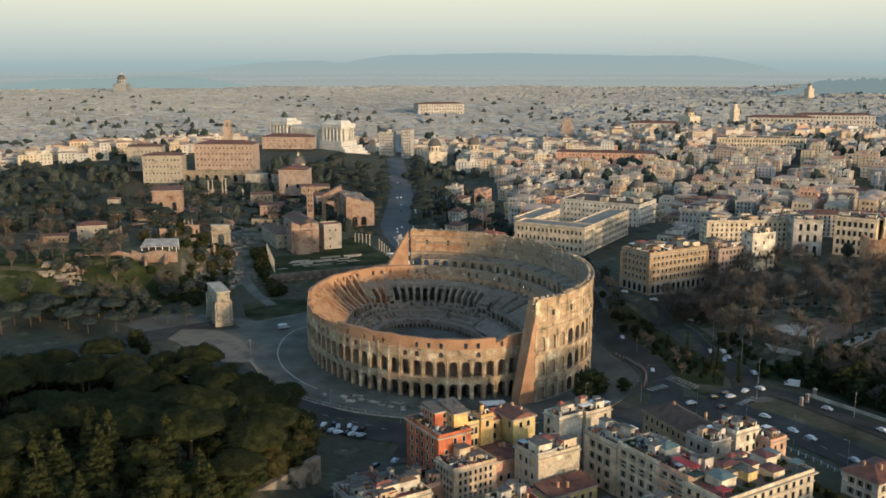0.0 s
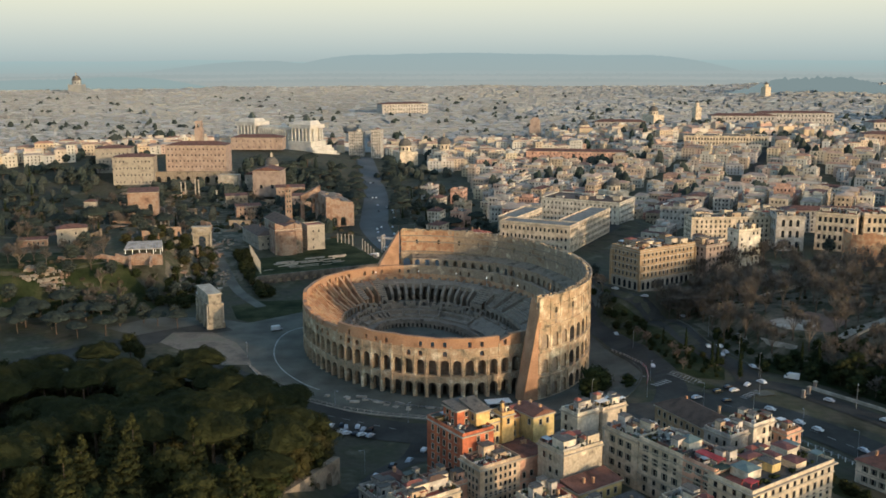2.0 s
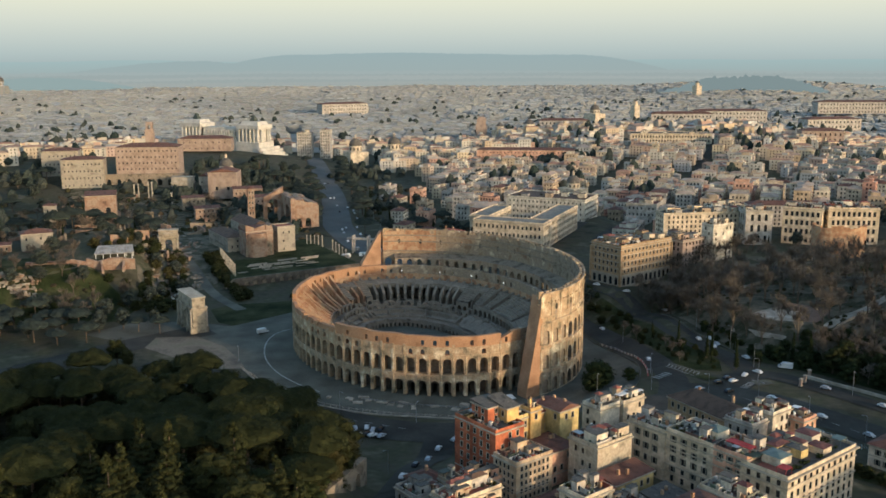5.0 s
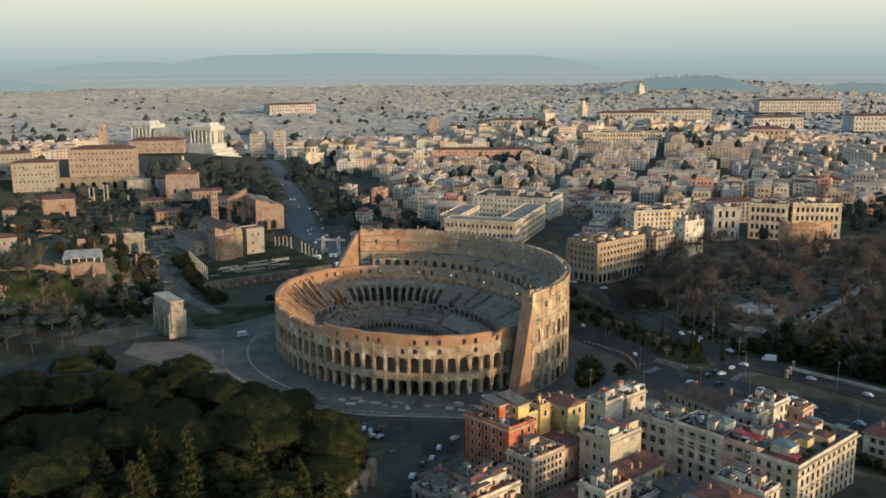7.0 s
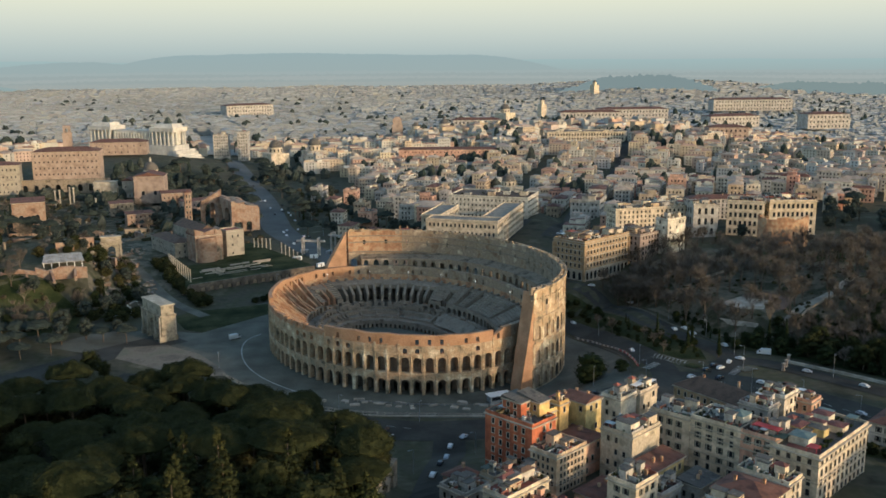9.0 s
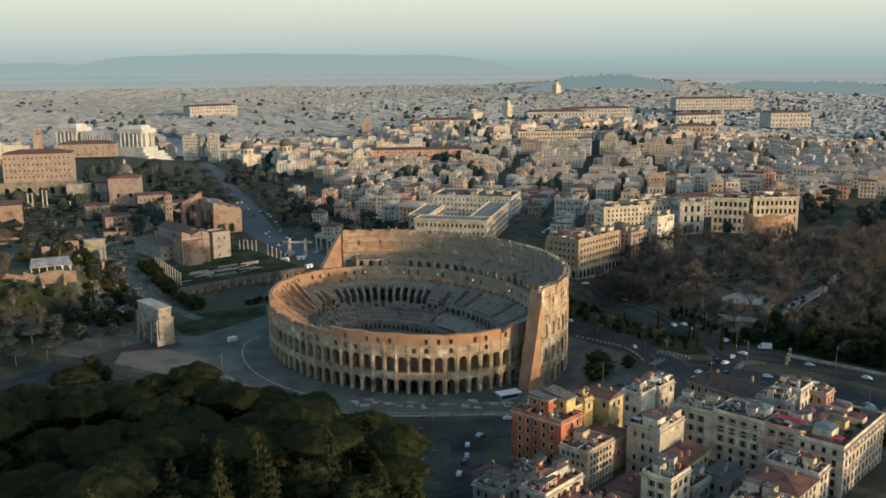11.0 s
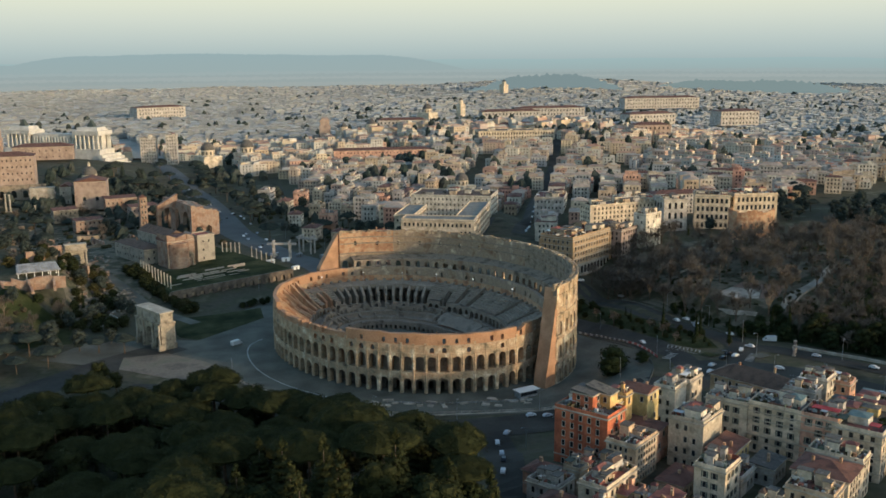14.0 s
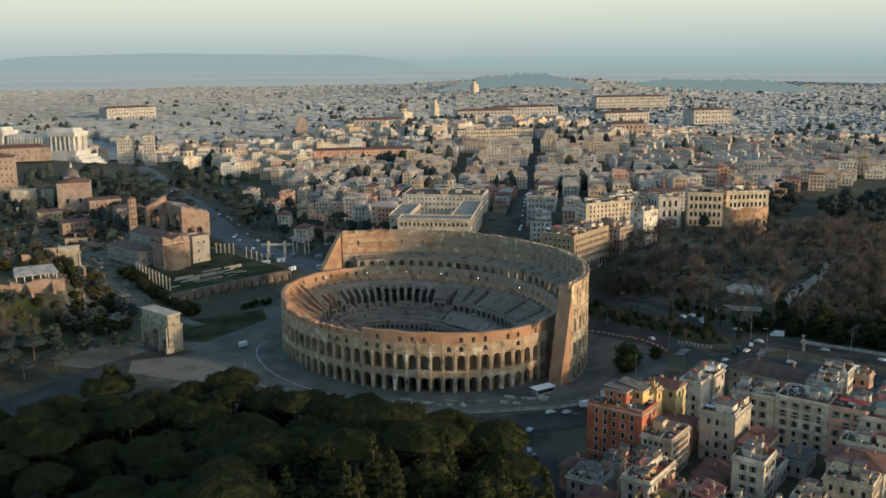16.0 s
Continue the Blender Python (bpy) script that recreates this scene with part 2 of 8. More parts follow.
def leaf_cloud(bm, rnd, lobes, count, size, core=True):
    """Leaves as many small tilted blades over uneven lobes (centre, radii); a dark inner mass keeps the crown dense."""
    for (cx, cy, cz), (rx, ry, rz) in lobes:
        if core:
            ring = []
            for k in range(1, 5):
                t = math.pi * k / 5
                ring.append([bm.verts.new((cx + rx * 0.66 * math.sin(t) * math.cos(a) * rnd.uniform(0.8, 1.1), cy + ry * 0.66 * math.sin(t) * math.sin(a) * rnd.uniform(0.8, 1.1), cz + rz * 0.66 * math.cos(t)))
                             for a in (2 * math.pi * i / 7 for i in range(7))])
            for A, B in zip(ring, ring[1:]):
                for i in range(7):
                    bm.faces.new((A[i], B[i], B[(i + 1) % 7], A[(i + 1) % 7]))
            bm.faces.new(ring[0])
        for _ in range(count):
            a, t = rnd.uniform(0, 2 * math.pi), math.acos(rnd.uniform(-0.75, 1))
            k = rnd.choice((rnd.uniform(0.6, 0.85), rnd.uniform(0.8, 1.15), rnd.uniform(0.8, 1.15)))
            p = Vector((cx + rx * k * math.sin(t) * math.cos(a), cy + ry * k * math.sin(t) * math.sin(a), cz + rz * k * math.cos(t)))
            s = size * rnd.uniform(0.6, 1.4)
            nrm = Vector((math.sin(t) * math.cos(a), math.sin(t) * math.sin(a), math.cos(t)))
            side = nrm.cross(Vector((rnd.gauss(0, 1), rnd.gauss(0, 1), rnd.gauss(0, 1)))).normalized()
            e1 = (side + nrm * rnd.uniform(-0.5, 0.5)) * s
            e2 = (nrm.cross(side) + nrm * rnd.uniform(-0.5, 0.5)) * s * 0.8
            bm.faces.new([bm.verts.new(p + q) for q in (-e1 * 0.5, e2 * 0.6, e1 * 0.7)])


def smooth(a, b, x):
    t = min(1.0, max(0.0, (x - a) / (b - a)))
    return t * t * (3 - 2 * t)


def rough_at(x, y, s):
    return noise.noise(Vector((x / s, y / s, 0.37)))


# ---- terrain ----
def ground_z(x, y):
    r = math.hypot(x + 5.6, y - 488.3)
    far = smooth(94, 116, r)
    z = 0.0
    d = (x - 122) * 0.8 + (y - 556) * 0.6                       # park hill and the upper street beyond the avenue
    plateau = 15.5 * smooth(100, 124, r) * smooth(492, 540, y) * smooth(15, 75, x) * smooth(175, 120, x - 0.2 * (y - 540)) * smooth(920, 780, y)
    hill = 27 * (1 - math.exp(-d / 28)) * smooth(1000, 760, y) * smooth(95, 165, x - 0.35 * (y - 560)) if d > 0 else 0.0
    # the junction and the avenue stand well above the square; the park rises behind them in a steep bank
    east = 13 * smooth(88, 140, r) * smooth(18, 72, x) * smooth(560, 470, y) * smooth(900, 500, x)
    s = x - max(150 - 0.14 * (y - 400), 152 + 0.6 * (380 - y))
    bank = (10 * smooth(2, 22, s) * smooth(385, 440, y) + 8.5 * smooth(30, 110, s)) * smooth(600, 520, y)
    front = 14 * smooth(352, 300, y) * smooth(-70, -12, x) * smooth(150, 112, x + 0.2 * (300 - y))          # street blocks in front
    z += max(plateau, hill, east + bank, front)
    z += 27 * smooth(120, 10, math.hypot((x + 95) / 1.15, y - 262)) * smooth(-34, -64, x)          # wooded hill with the terrace wall
    z += 8 * smooth(150, 40, math.hypot(x + 140, y - 745))
    z += 23 * smooth(112, 76, math.hypot((x + 285) * 0.85, y - 668))
    z += 24 * smooth(330, 120, math.hypot(x + 330, y - 1290))
    z += 26 * smooth(500, 60, math.hypot(x - 520, y - 1500))
    z += 40 * smooth(900, 100, math.hypot(x - 1500, y - 3300))
    if y > 900:
        z += 6 * rough_at(x, y, 260) * smooth(900, 1300, y)
    return z * max(far, smooth(15, 60, x) * smooth(500, 470, y))

# ---- ground ----
def build_ground():
    def axis(lo, hi, a, b, step):
        out = list(np.arange(a, b + 0.1, step))
        s, q = step, b
        while q < hi:
            s *= 1.25
            q += s
            out.append(min(q, hi))
        s, q = step, a
        while q > lo:
            s *= 1.25
            q -= s
            out.insert(0, max(q, lo))
        return out
    xs, ys = axis(-4600, 4600, -330, 390, 6.0), axis(-900, 5200, 180, 900, 6.0)
    verts = [(x, y, ground_z(x, y) - 0.02) for y in ys for x in xs]
    n = len(xs)
    faces = [(j * n + i, j * n + i + 1, (j + 1) * n + i + 1, (j + 1) * n + i) for j in range(len(ys) - 1) for i in range(n - 1)]
    me = raw("ground", verts, faces)
    for p in me.polygons:
        p.use_smooth = True
    me.materials.append(GROUND)
    tagged(new("ground", me), "dark ground of earth and worn grass between the buildings", "ground", kind="structure")


def sheet(name, label, category, outline, material, lift=0.12, step=5.0, holes=()):
    """A flat lying surface that follows the ground: a grid cut to an outline."""
    xs, ys = [p[0] for p in outline], [p[1] for p in outline]
    bm = bmesh.new()
    vs = [bm.verts.new((x, y, 0)) for x, y in outline]
    bm.faces.new(vs)
    for ax in (0, 1):
        lo, hi = (min(xs), max(xs)) if ax == 0 else (min(ys), max(ys))
        q = math.ceil(lo / step) * step + 0.013
        while q < hi:
            no = (1, 0, 0) if ax == 0 else (0, 1, 0)
            co = (q, 0, 0) if ax == 0 else (0, q, 0)
            bmesh.ops.bisect_plane(bm, geom=bm.verts[:] + bm.edges[:] + bm.faces[:], plane_co=co, plane_no=no)
            q += step
    for v in bm.verts:
        v.co.z = ground_z(v.co.x, v.co.y) + lift
    bmesh.ops.recalc_face_normals(bm, faces=bm.faces[:])
    if bm.faces and sum(f.normal.z for f in bm.faces) < 0:
        bmesh.ops.reverse_faces(bm, faces=bm.faces[:])
    me = bpy.data.meshes.new(name)
    bm.to_mesh(me)
    bm.free()
    me.materials.append(material)
    return tagged(new(name, me), label, category, kind="structure")


def ribbon(name, label, category, pts, width, material, lift=0.15, step=6.0, height=0.0, kind="structure"):
    """A band along a line on the ground; with a height it is a kerb or low wall."""
    P = [Vector((*p, 0)) for p in pts]
    fine = [P[0]]
    for i in range(len(P) - 1):
        p0, p1, p2, p3 = P[max(0, i - 1)], P[i], P[i + 1], P[min(len(P) - 1, i + 2)]
        n = max(1, int((p2 - p1).length / step))
        for k in range(1, n + 1):
            t = k / n
            fine.append(0.5 * ((2 * p1) + (p2 - p0) * t + (2 * p0 - 5 * p1 + 4 * p2 - p3) * t * t + (3 * p1 - p0 - 3 * p2 + p3) * t ** 3))
    wid = width if callable(width) else (lambda s: width)
    verts, faces = [], []
    for i, p in enumerate(fine):
        d = (fine[min(i + 1, len(fine) - 1)] - fine[max(i - 1, 0)]).normalized()
        nrm = Vector((-d.y, d.x, 0))
        w = wid(i / (len(fine) - 1)) / 2
        for q in (p + nrm * w, p - nrm * w):
            g = ground_z(q.x, q.y)
            verts.append((q.x, q.y, g + lift + height))
            if height:
                verts.append((q.x, q.y, g - 0.1))
    k = 4 if height else 2
    for i in range(len(fine) - 1):
        a, b = i * k, (i + 1) * k
        if height:
            faces += [(a, a + 2, b + 2, b), (a + 1, a, b, b + 1), (a + 2, a + 3, b + 3, b + 2)]
        else:
            faces.append((a, a + 1, b + 1, b))
    if height:
        e = len(verts) - 4
        faces += [(0, 1, 3, 2), (e, e + 2, e + 3, e + 1)]
    me = raw(name, verts, faces)
    me.materials.append(material)
    return tagged(new(name, me), label, category, kind=kind), fine


build_ground()
sheet("pavement", "grey basalt paving of the square round the amphitheatre", "pavement",
      [(-165, 560), (-190, 535), (-122, 484), (-97, 462), (-78, 425), (-45, 398), (-10, 384), (40, 372), (59, 357.4), (77.6, 380.7), (90.2, 414.1), (93.2, 445.8), (87.6, 479), (84, 512), (100, 545),
       (90, 590), (50, 612), (0, 622), (-50, 618), (-84, 590), (-84, 566), (-110, 541), (-129, 552)], COBBLE, 0.10)
sheet("lawn", "dark green grass wedge beside the square", "grass", [(-126, 580), (-112, 591), (-91, 593), (-66, 598), (-68, 574), (-91, 555.5), (-108.5, 542), (-118, 550)], GRASS, 0.16)
sheet("far_city_ground", "ground between the far quarters, paled as by haze", "ground", [(-900, 1500), (70, 1500), (110, 1260), (900, 1260), (2300, 1950), (3300, 2900), (2700, 3850), (1500, 4480), (0, 4700), (-1500, 4480), (-2700, 3850), (-3300, 2900)], FARGROUND, 0.3, step=240)
RD = "road"
ribbon("avenue", "wide grey asphalt avenue running between the ruins", RD, [(0, 640), (-5, 700), (-28, 756), (-43, 850), (-45, 924), (-48, 1082), (-64, 1303), (-75, 1460)], lambda s: 28 - 4 * s, HAZEASPHALT, 0.22)
ribbon(RD, "dark asphalt road curving in front of the amphitheatre", RD, [(-150, 470), (-110, 450), (-70, 405), (-35, 378), (0, 368), (45, 366), (75.5, 355.4), (106.6, 368.3)], 21, ASPHALT, 0.20)
ribbon(RD, "broad dark avenue leaving the junction along the houses", RD, [(95.6, 371), (121.2, 357.3), (135.9, 337.1), (153.3, 304.2), (172.5, 263.9), (189.9, 229.2)], 19, ASPHALT, 0.24)
ribbon(RD, "second carriageway beside the park wall", RD, [(121.2, 382.9), (139.5, 384.7), (154.2, 364.6), (170.6, 334.4), (190.8, 295.1)], 11, ASPHALT, 0.21)
ribbon(RD, "dark asphalt road beside the park with traffic", RD, [(115.8, 368.3), (131.3, 388.4), (132.5, 410), (126.5, 430), (125, 460), (125.4, 492), (121, 522), (108, 543), (99, 562), (92, 600), (84, 640), (120, 700), (158, 768)], 12, ASPHALT, 0.18)
ribbon(RD, "ring road round the amphitheatre square", RD, [(88.3, 364.6), (95.6, 384.7), (97.8, 412.5), (98.4, 455.9), (95.5, 493.6), (89.8, 519.5), (84, 560), (66, 606), (36, 636)], 13, ASPHALT, 0.26)
ribbon(RD, "dark asphalt street climbing between the trees and the houses", RD, [(-8, 372), (-14, 346), (-26, 312), (-45, 270), (-70, 220)], 13, ASPHALT, 0.28)
ribbon(RD, "pale old paved way climbing to the honorific arch", RD, [(-107, 577), (-130, 622), (-150, 680), (-171, 737)], 7, COBBLE, 0.2)
ribbon(RD, "straight narrow city street between tall houses", RD, [(150, 690), (428, 1185), (560, 1430)], 11, ASPHALT, 0.3)
ribbon("path", "pale gravel path with a low wall climbing through the park", "path", [(178, 417), (186, 423), (197, 430), (216, 436), (232, 446), (248, 456)], 4.5, PALE, 0.22, step=3)
ribbon("path", "trodden path along the park bank", "path", [(151, 449), (154, 440), (158, 429), (164, 419)], 3.0, PALE, 0.24, step=3)
ribbon("path", "dark asphalt lane across the upper park", "path", [(217, 545), (226, 520), (238, 490), (250, 468), (277, 448), (320, 430)], 6, ASPHALT, 0.24, step=4)
REDEARTH = mat("reddish_earth", [(0.20, 0.125, 0.09), (0.25, 0.16, 0.115), (0.18, 0.12, 0.085)], size=6, stain=0.35, fine=1.0)
sheet("clearing", "pale worn concrete court in the park", "ground", [(161.5, 450), (177, 458), (187, 445), (176, 433), (165, 436)], PALE, 0.26, step=4)
sheet("clearing", "reddish earth court beside the pale one", "ground", [(177.5, 458), (188, 463), (200.5, 442), (186, 430), (176.5, 433), (187.5, 445)], REDEARTH, 0.26, step=4)
sheet("bare_ground", "brown bare earth and low excavated mound beside the square", "ground", [(-149, 524), (-127, 523), (-110, 502), (-100, 478), (-96, 464), (-112, 464), (-130, 482), (-152, 505)], EARTH, 0.20)
ribbon(RD, "broad grey avenue running from the square beside the wooded hill", RD, [(-122, 536), (-160, 512), (-196, 482), (-245, 440), (-300, 395)], 22, ASPHALT, 0.15)
sheet("forum_ground", "trodden earth, gravel and thin grass among the ruins", "ground", [(-150, 596), (-128, 640), (-140, 720), (-100, 790), (-90, 960), (-200, 1080), (-330, 1076), (-300, 900), (-300, 740), (-190, 690), (-182, 650), (-172, 600)], RUBBLE, 0.14, step=8)
sheet("lawn", "dark grass of the cutting beside the avenue", "grass", [(98.3, 317.5), (106.6, 326.2), (126.1, 295.7), (132.2, 267.6), (119.8, 281.4), (113.9, 311.1)], GRASS, 0.1, step=5)
sheet("lawn", "dark grass and leaf litter under the park trees", "grass", [(144.1, 403), (163.3, 381.1), (181.6, 351.8), (198.1, 316.1), (242.8, 305.1), (298.1, 398), (313.9, 451.8), (283.8, 457.9), (173.7, 397.5), (146.9, 428.6)], GRASS, 0.12, step=6)
sheet("lawn", "dark grass between the two roads", "grass", [(100.6, 411.4), (110.3, 395.7), (121.2, 392), (129.5, 416.7), (120, 449), (118, 490), (114, 515), (106, 530), (98, 530), (101, 500), (104, 480), (107, 446.3)], GRASS, 0.12, step=5)
sheet("lawn", "dark green lawn on the park slope", "grass", [(215, 530), (262, 520), (276.5, 482), (300, 535), (250, 548)], GRASS, 0.19, step=5)
sheet("lawn", "dark grass slope of the terrace hill", "grass", [(-330, 560), (-175, 560), (-170, 600), (-235, 640), (-330, 640)], GRASS, 0.16, step=8)
sheet("lawn", "brown trodden park ground with thin grass", "ground", [(139.5, 430.5), (173.3, 398.6), (283.9, 460), (320, 560), (240, 570), (175, 560), (142, 530), (134, 500)], RUBBLE, 0.15, step=6)
ribbon("road_marking", "curved white painted line on the square", "marking", [(-76, 531), (-84, 522), (-88, 505), (-87, 480), (-80, 456), (-68, 435), (-59, 425)], 0.7, ROADPAINT, 0.2, step=3)
for k in range(5):
    ribbon("road_marking", "white crossing stripe on the asphalt", "marking", [(87.6 + 1.80 * k, 388.9 + 1.20 * k), (89.9 + 1.80 * k, 385.7 + 1.20 * k)], 0.9, ROADPAINT, 0.36, step=4)
for k in range(7):
    ribbon("road_marking", "white crossing stripe on the asphalt", "marking", [(120.3 + 1.47 * k, 371.0 + 1.29 * k), (122.6 + 1.47 * k, 368.7 + 1.29 * k)], 0.8, ROADPAINT, 0.36, step=4)
for k in range(9):
    ribbon("road_marking", "white hatched island stripe at the junction", "marking", [(99.3 + 1.10 * k, 402.5 + -1.69 * k), (101.5 + 1.10 * k, 404.9 + -1.69 * k)], 0.5, ROADPAINT, 0.34, step=4)
for pts in ([(98.5, 402.6), (106.1, 387.5)], [(101.7, 406.4), (110.8, 391.5)]):
    ribbon("road_marking", "white painted line round a traffic island", "marking", pts, 0.3, ROADPAINT, 0.35, step=4)
for (ax, ay), (bx, by) in (((110.3, 362.8), (130.4, 342.6)), ((130.4, 342.6), (148.7, 307)), ((148.7, 307), (167, 269.4)), ((20, 369), (60, 370)), ((-60, 396), (-20, 373))):
    n = int(math.hypot(bx - ax, by - ay) / 7)
    for k in range(n):
        t0, t1 = (k + 0.1) / n, (k + 0.55) / n
        ribbon("road_marking", "broken white lane line on the asphalt", "marking", [(ax + (bx - ax) * t0, ay + (by - ay) * t0), (ax + (bx - ax) * t1, ay + (by - ay) * t1)], 0.3, ROADPAINT, 0.34, step=4)
sheet("traffic_island", "small pale kerbed traffic island in the junction", "kerb", [(128.6, 371), (136.8, 372.8), (134.1, 378.3), (127.6, 377.4)], COBBLE, 0.42)
sheet("traffic_island", "small grassy traffic island in the junction", "kerb", [(109.3, 381.1), (115.8, 382.9), (111.2, 388.4), (106.6, 386.6)], GRASS, 0.40)
ribbon("low_wall", "long low pale wall along the park side of the avenue", "wall", [(154.2, 379.2), (161.5, 368.3), (172.5, 351.8), (188.9, 322.5)], 0.6, PALE, 0.0, step=4, height=1.4)
ribbon("low_wall", "low pale retaining wall in the upper park", "wall", [(184, 519), (200, 520), (213, 524)], 0.7, PALE, 0.0, step=4, height=1.6)
ribbon("low_wall", "pale garden wall below the curved brick ruin", "wall", [(232, 556), (247, 551)], 0.8, PALE, 0.0, step=4, height=2.6)
ribbon("low_wall", "low pale wall beside the climbing path", "wall", [(181, 414), (190, 421), (200, 427), (218, 433)], 0.5, PALE, 0.0, step=3, height=1.3)
ribbon("low_wall", "low pale stone wall beside the road climbing past the park", "wall", [(141, 406), (137.6, 422), (134, 440), (132, 453), (131.6, 472), (131.5, 500)], 0.45, COBBLE, 0.0, step=3, height=0.7)
ribbon("kerb", "pale stone kerb of the square", "kerb", [(-97, 462), (-78, 425), (-45, 398), (-10, 386), (40, 374)], 0.6, PALE, 0.0, step=3, height=0.5)
ribbon("kerb", "pale stone kerb of the ring road", "kerb", [(59, 357.4), (77.6, 380.7), (90.2, 414.1), (93.2, 445.8), (88.5, 478.6), (85, 512), (93, 545)], 0.4, COBBLE, 0.0, step=3, height=0.4)

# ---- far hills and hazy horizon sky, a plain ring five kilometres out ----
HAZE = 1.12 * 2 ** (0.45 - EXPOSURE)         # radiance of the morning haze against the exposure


def backdrop():
    R, C = 4780.0, (0.0, 100.0)
    m = bpy.data.materials.new("horizon_haze")
    m.use_nodes = True
    nt = m.node_tree
    N, L = nt.nodes, nt.links
    geo = N.new("ShaderNodeNewGeometry")
    sep = N.new("ShaderNodeSeparateXYZ")
    L.new(geo.outputs["Position"], sep.inputs[0])
    mr = N.new("ShaderNodeMapRange")
    mr.inputs[1].default_value, mr.inputs[2].default_value = -20.0, 480.0
    L.new(sep.outputs["Z"], mr.inputs[0])
    ramp = N.new("ShaderNodeValToRGB")
    el = ramp.color_ramp.elements
    stops = [(0.000, (0.222, 0.234, 0.210)), (0.150, (0.238, 0.260, 0.240)), (0.260, (0.272, 0.298, 0.278)), (0.368, (0.322, 0.344, 0.312)), (0.510, (0.392, 0.394, 0.340)), (0.682, (0.475, 0.454, 0.366)), (0.908, (0.568, 0.522, 0.382)), (1.000, (0.588, 0.532, 0.380))]
    while len(el) < len(stops):
        el.new(0.5)
    for e, (p, c) in zip(el, stops):
        e.position, e.color = p, (*c, 1)
    L.new(mr.outputs[0], ramp.inputs[0])
    em = N.new("ShaderNodeEmission")
    L.new(ramp.outputs[0], em.inputs[0])
    em.inputs[1].default_value = HAZE
    L.new(em.outputs[0], N["Material Output"].inputs[0])
    n = 160
    verts, faces = [], []
    for i in range(n):
        a = radians(8 + 164 * i / (n - 1))
        for z in (-20, 150, 300, 520, 620):
            verts.append((C[0] + R * math.cos(a), C[1] + R * math.sin(a), z))
    for i in range(n - 1):
        for k in range(4):
            a, b = i * 5 + k, (i + 1) * 5 + k
            faces.append((a, b, b + 1, a + 1))
    me = raw("backdrop", verts, faces)
    me.materials.append(m)
    tagged(new("backdrop", me), "pale hazy morning sky over the horizon", "sky", kind="structure")
    # hazy far hills and outer districts in front of it, each at its own distance, haze put into their glow
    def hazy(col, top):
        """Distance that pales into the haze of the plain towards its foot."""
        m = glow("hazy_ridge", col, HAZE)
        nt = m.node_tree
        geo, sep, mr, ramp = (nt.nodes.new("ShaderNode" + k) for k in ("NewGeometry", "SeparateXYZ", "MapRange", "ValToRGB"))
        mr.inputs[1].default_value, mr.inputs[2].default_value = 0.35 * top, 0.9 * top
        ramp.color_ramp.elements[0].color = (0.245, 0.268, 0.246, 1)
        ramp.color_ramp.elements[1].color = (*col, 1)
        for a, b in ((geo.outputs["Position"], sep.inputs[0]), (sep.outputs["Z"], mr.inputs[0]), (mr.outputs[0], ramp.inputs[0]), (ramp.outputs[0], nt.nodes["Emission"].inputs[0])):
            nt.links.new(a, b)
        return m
    def ridge(r, a0, a1, base, amp, seed, col, ends=0.0, fine=1.0, blocks=0.0):
        verts, n = [], int((a1 - a0) * 14)
        for i in range(n + 1):
            a = radians(a0 + (a1 - a0) * i / n)
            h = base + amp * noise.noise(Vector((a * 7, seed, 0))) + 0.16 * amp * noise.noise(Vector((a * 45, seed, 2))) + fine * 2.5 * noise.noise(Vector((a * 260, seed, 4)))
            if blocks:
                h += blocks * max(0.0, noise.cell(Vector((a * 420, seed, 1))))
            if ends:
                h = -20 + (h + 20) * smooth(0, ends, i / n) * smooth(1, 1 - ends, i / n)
            for z in (-20, max(-19, h)):
                verts.append((C[0] + r * math.cos(a), C[1] + r * math.sin(a), z))
        me = raw("backdrop_ridge", verts, [(2 * i, 2 * i + 2, 2 * i + 3, 2 * i + 1) for i in range(n)])
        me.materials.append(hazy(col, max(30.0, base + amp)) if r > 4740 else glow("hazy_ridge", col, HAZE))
        return tagged(new("backdrop_ridge", me), "blue-grey far hills in morning haze" if not blocks else "pale outer districts of the city in haze", "hills", kind="structure")
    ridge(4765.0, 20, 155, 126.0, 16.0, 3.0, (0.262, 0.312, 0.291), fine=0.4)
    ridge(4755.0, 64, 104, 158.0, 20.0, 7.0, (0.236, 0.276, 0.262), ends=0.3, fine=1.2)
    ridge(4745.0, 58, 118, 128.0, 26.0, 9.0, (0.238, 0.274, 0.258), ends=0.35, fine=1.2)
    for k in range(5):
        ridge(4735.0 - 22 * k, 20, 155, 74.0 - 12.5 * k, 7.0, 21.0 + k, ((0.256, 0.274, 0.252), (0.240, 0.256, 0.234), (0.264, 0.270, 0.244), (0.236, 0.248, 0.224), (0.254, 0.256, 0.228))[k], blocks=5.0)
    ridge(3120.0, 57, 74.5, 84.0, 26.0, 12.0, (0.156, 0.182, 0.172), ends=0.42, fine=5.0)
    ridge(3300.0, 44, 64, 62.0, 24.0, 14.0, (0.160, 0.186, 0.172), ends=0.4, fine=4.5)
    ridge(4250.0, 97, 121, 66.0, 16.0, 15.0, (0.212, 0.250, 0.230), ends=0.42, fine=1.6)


backdrop()

# ---- the amphitheatre ----
SA, SB, CEN, TH = 94.2, 77.7, (-5.6, 488.3), 115.7
BAYS = 80


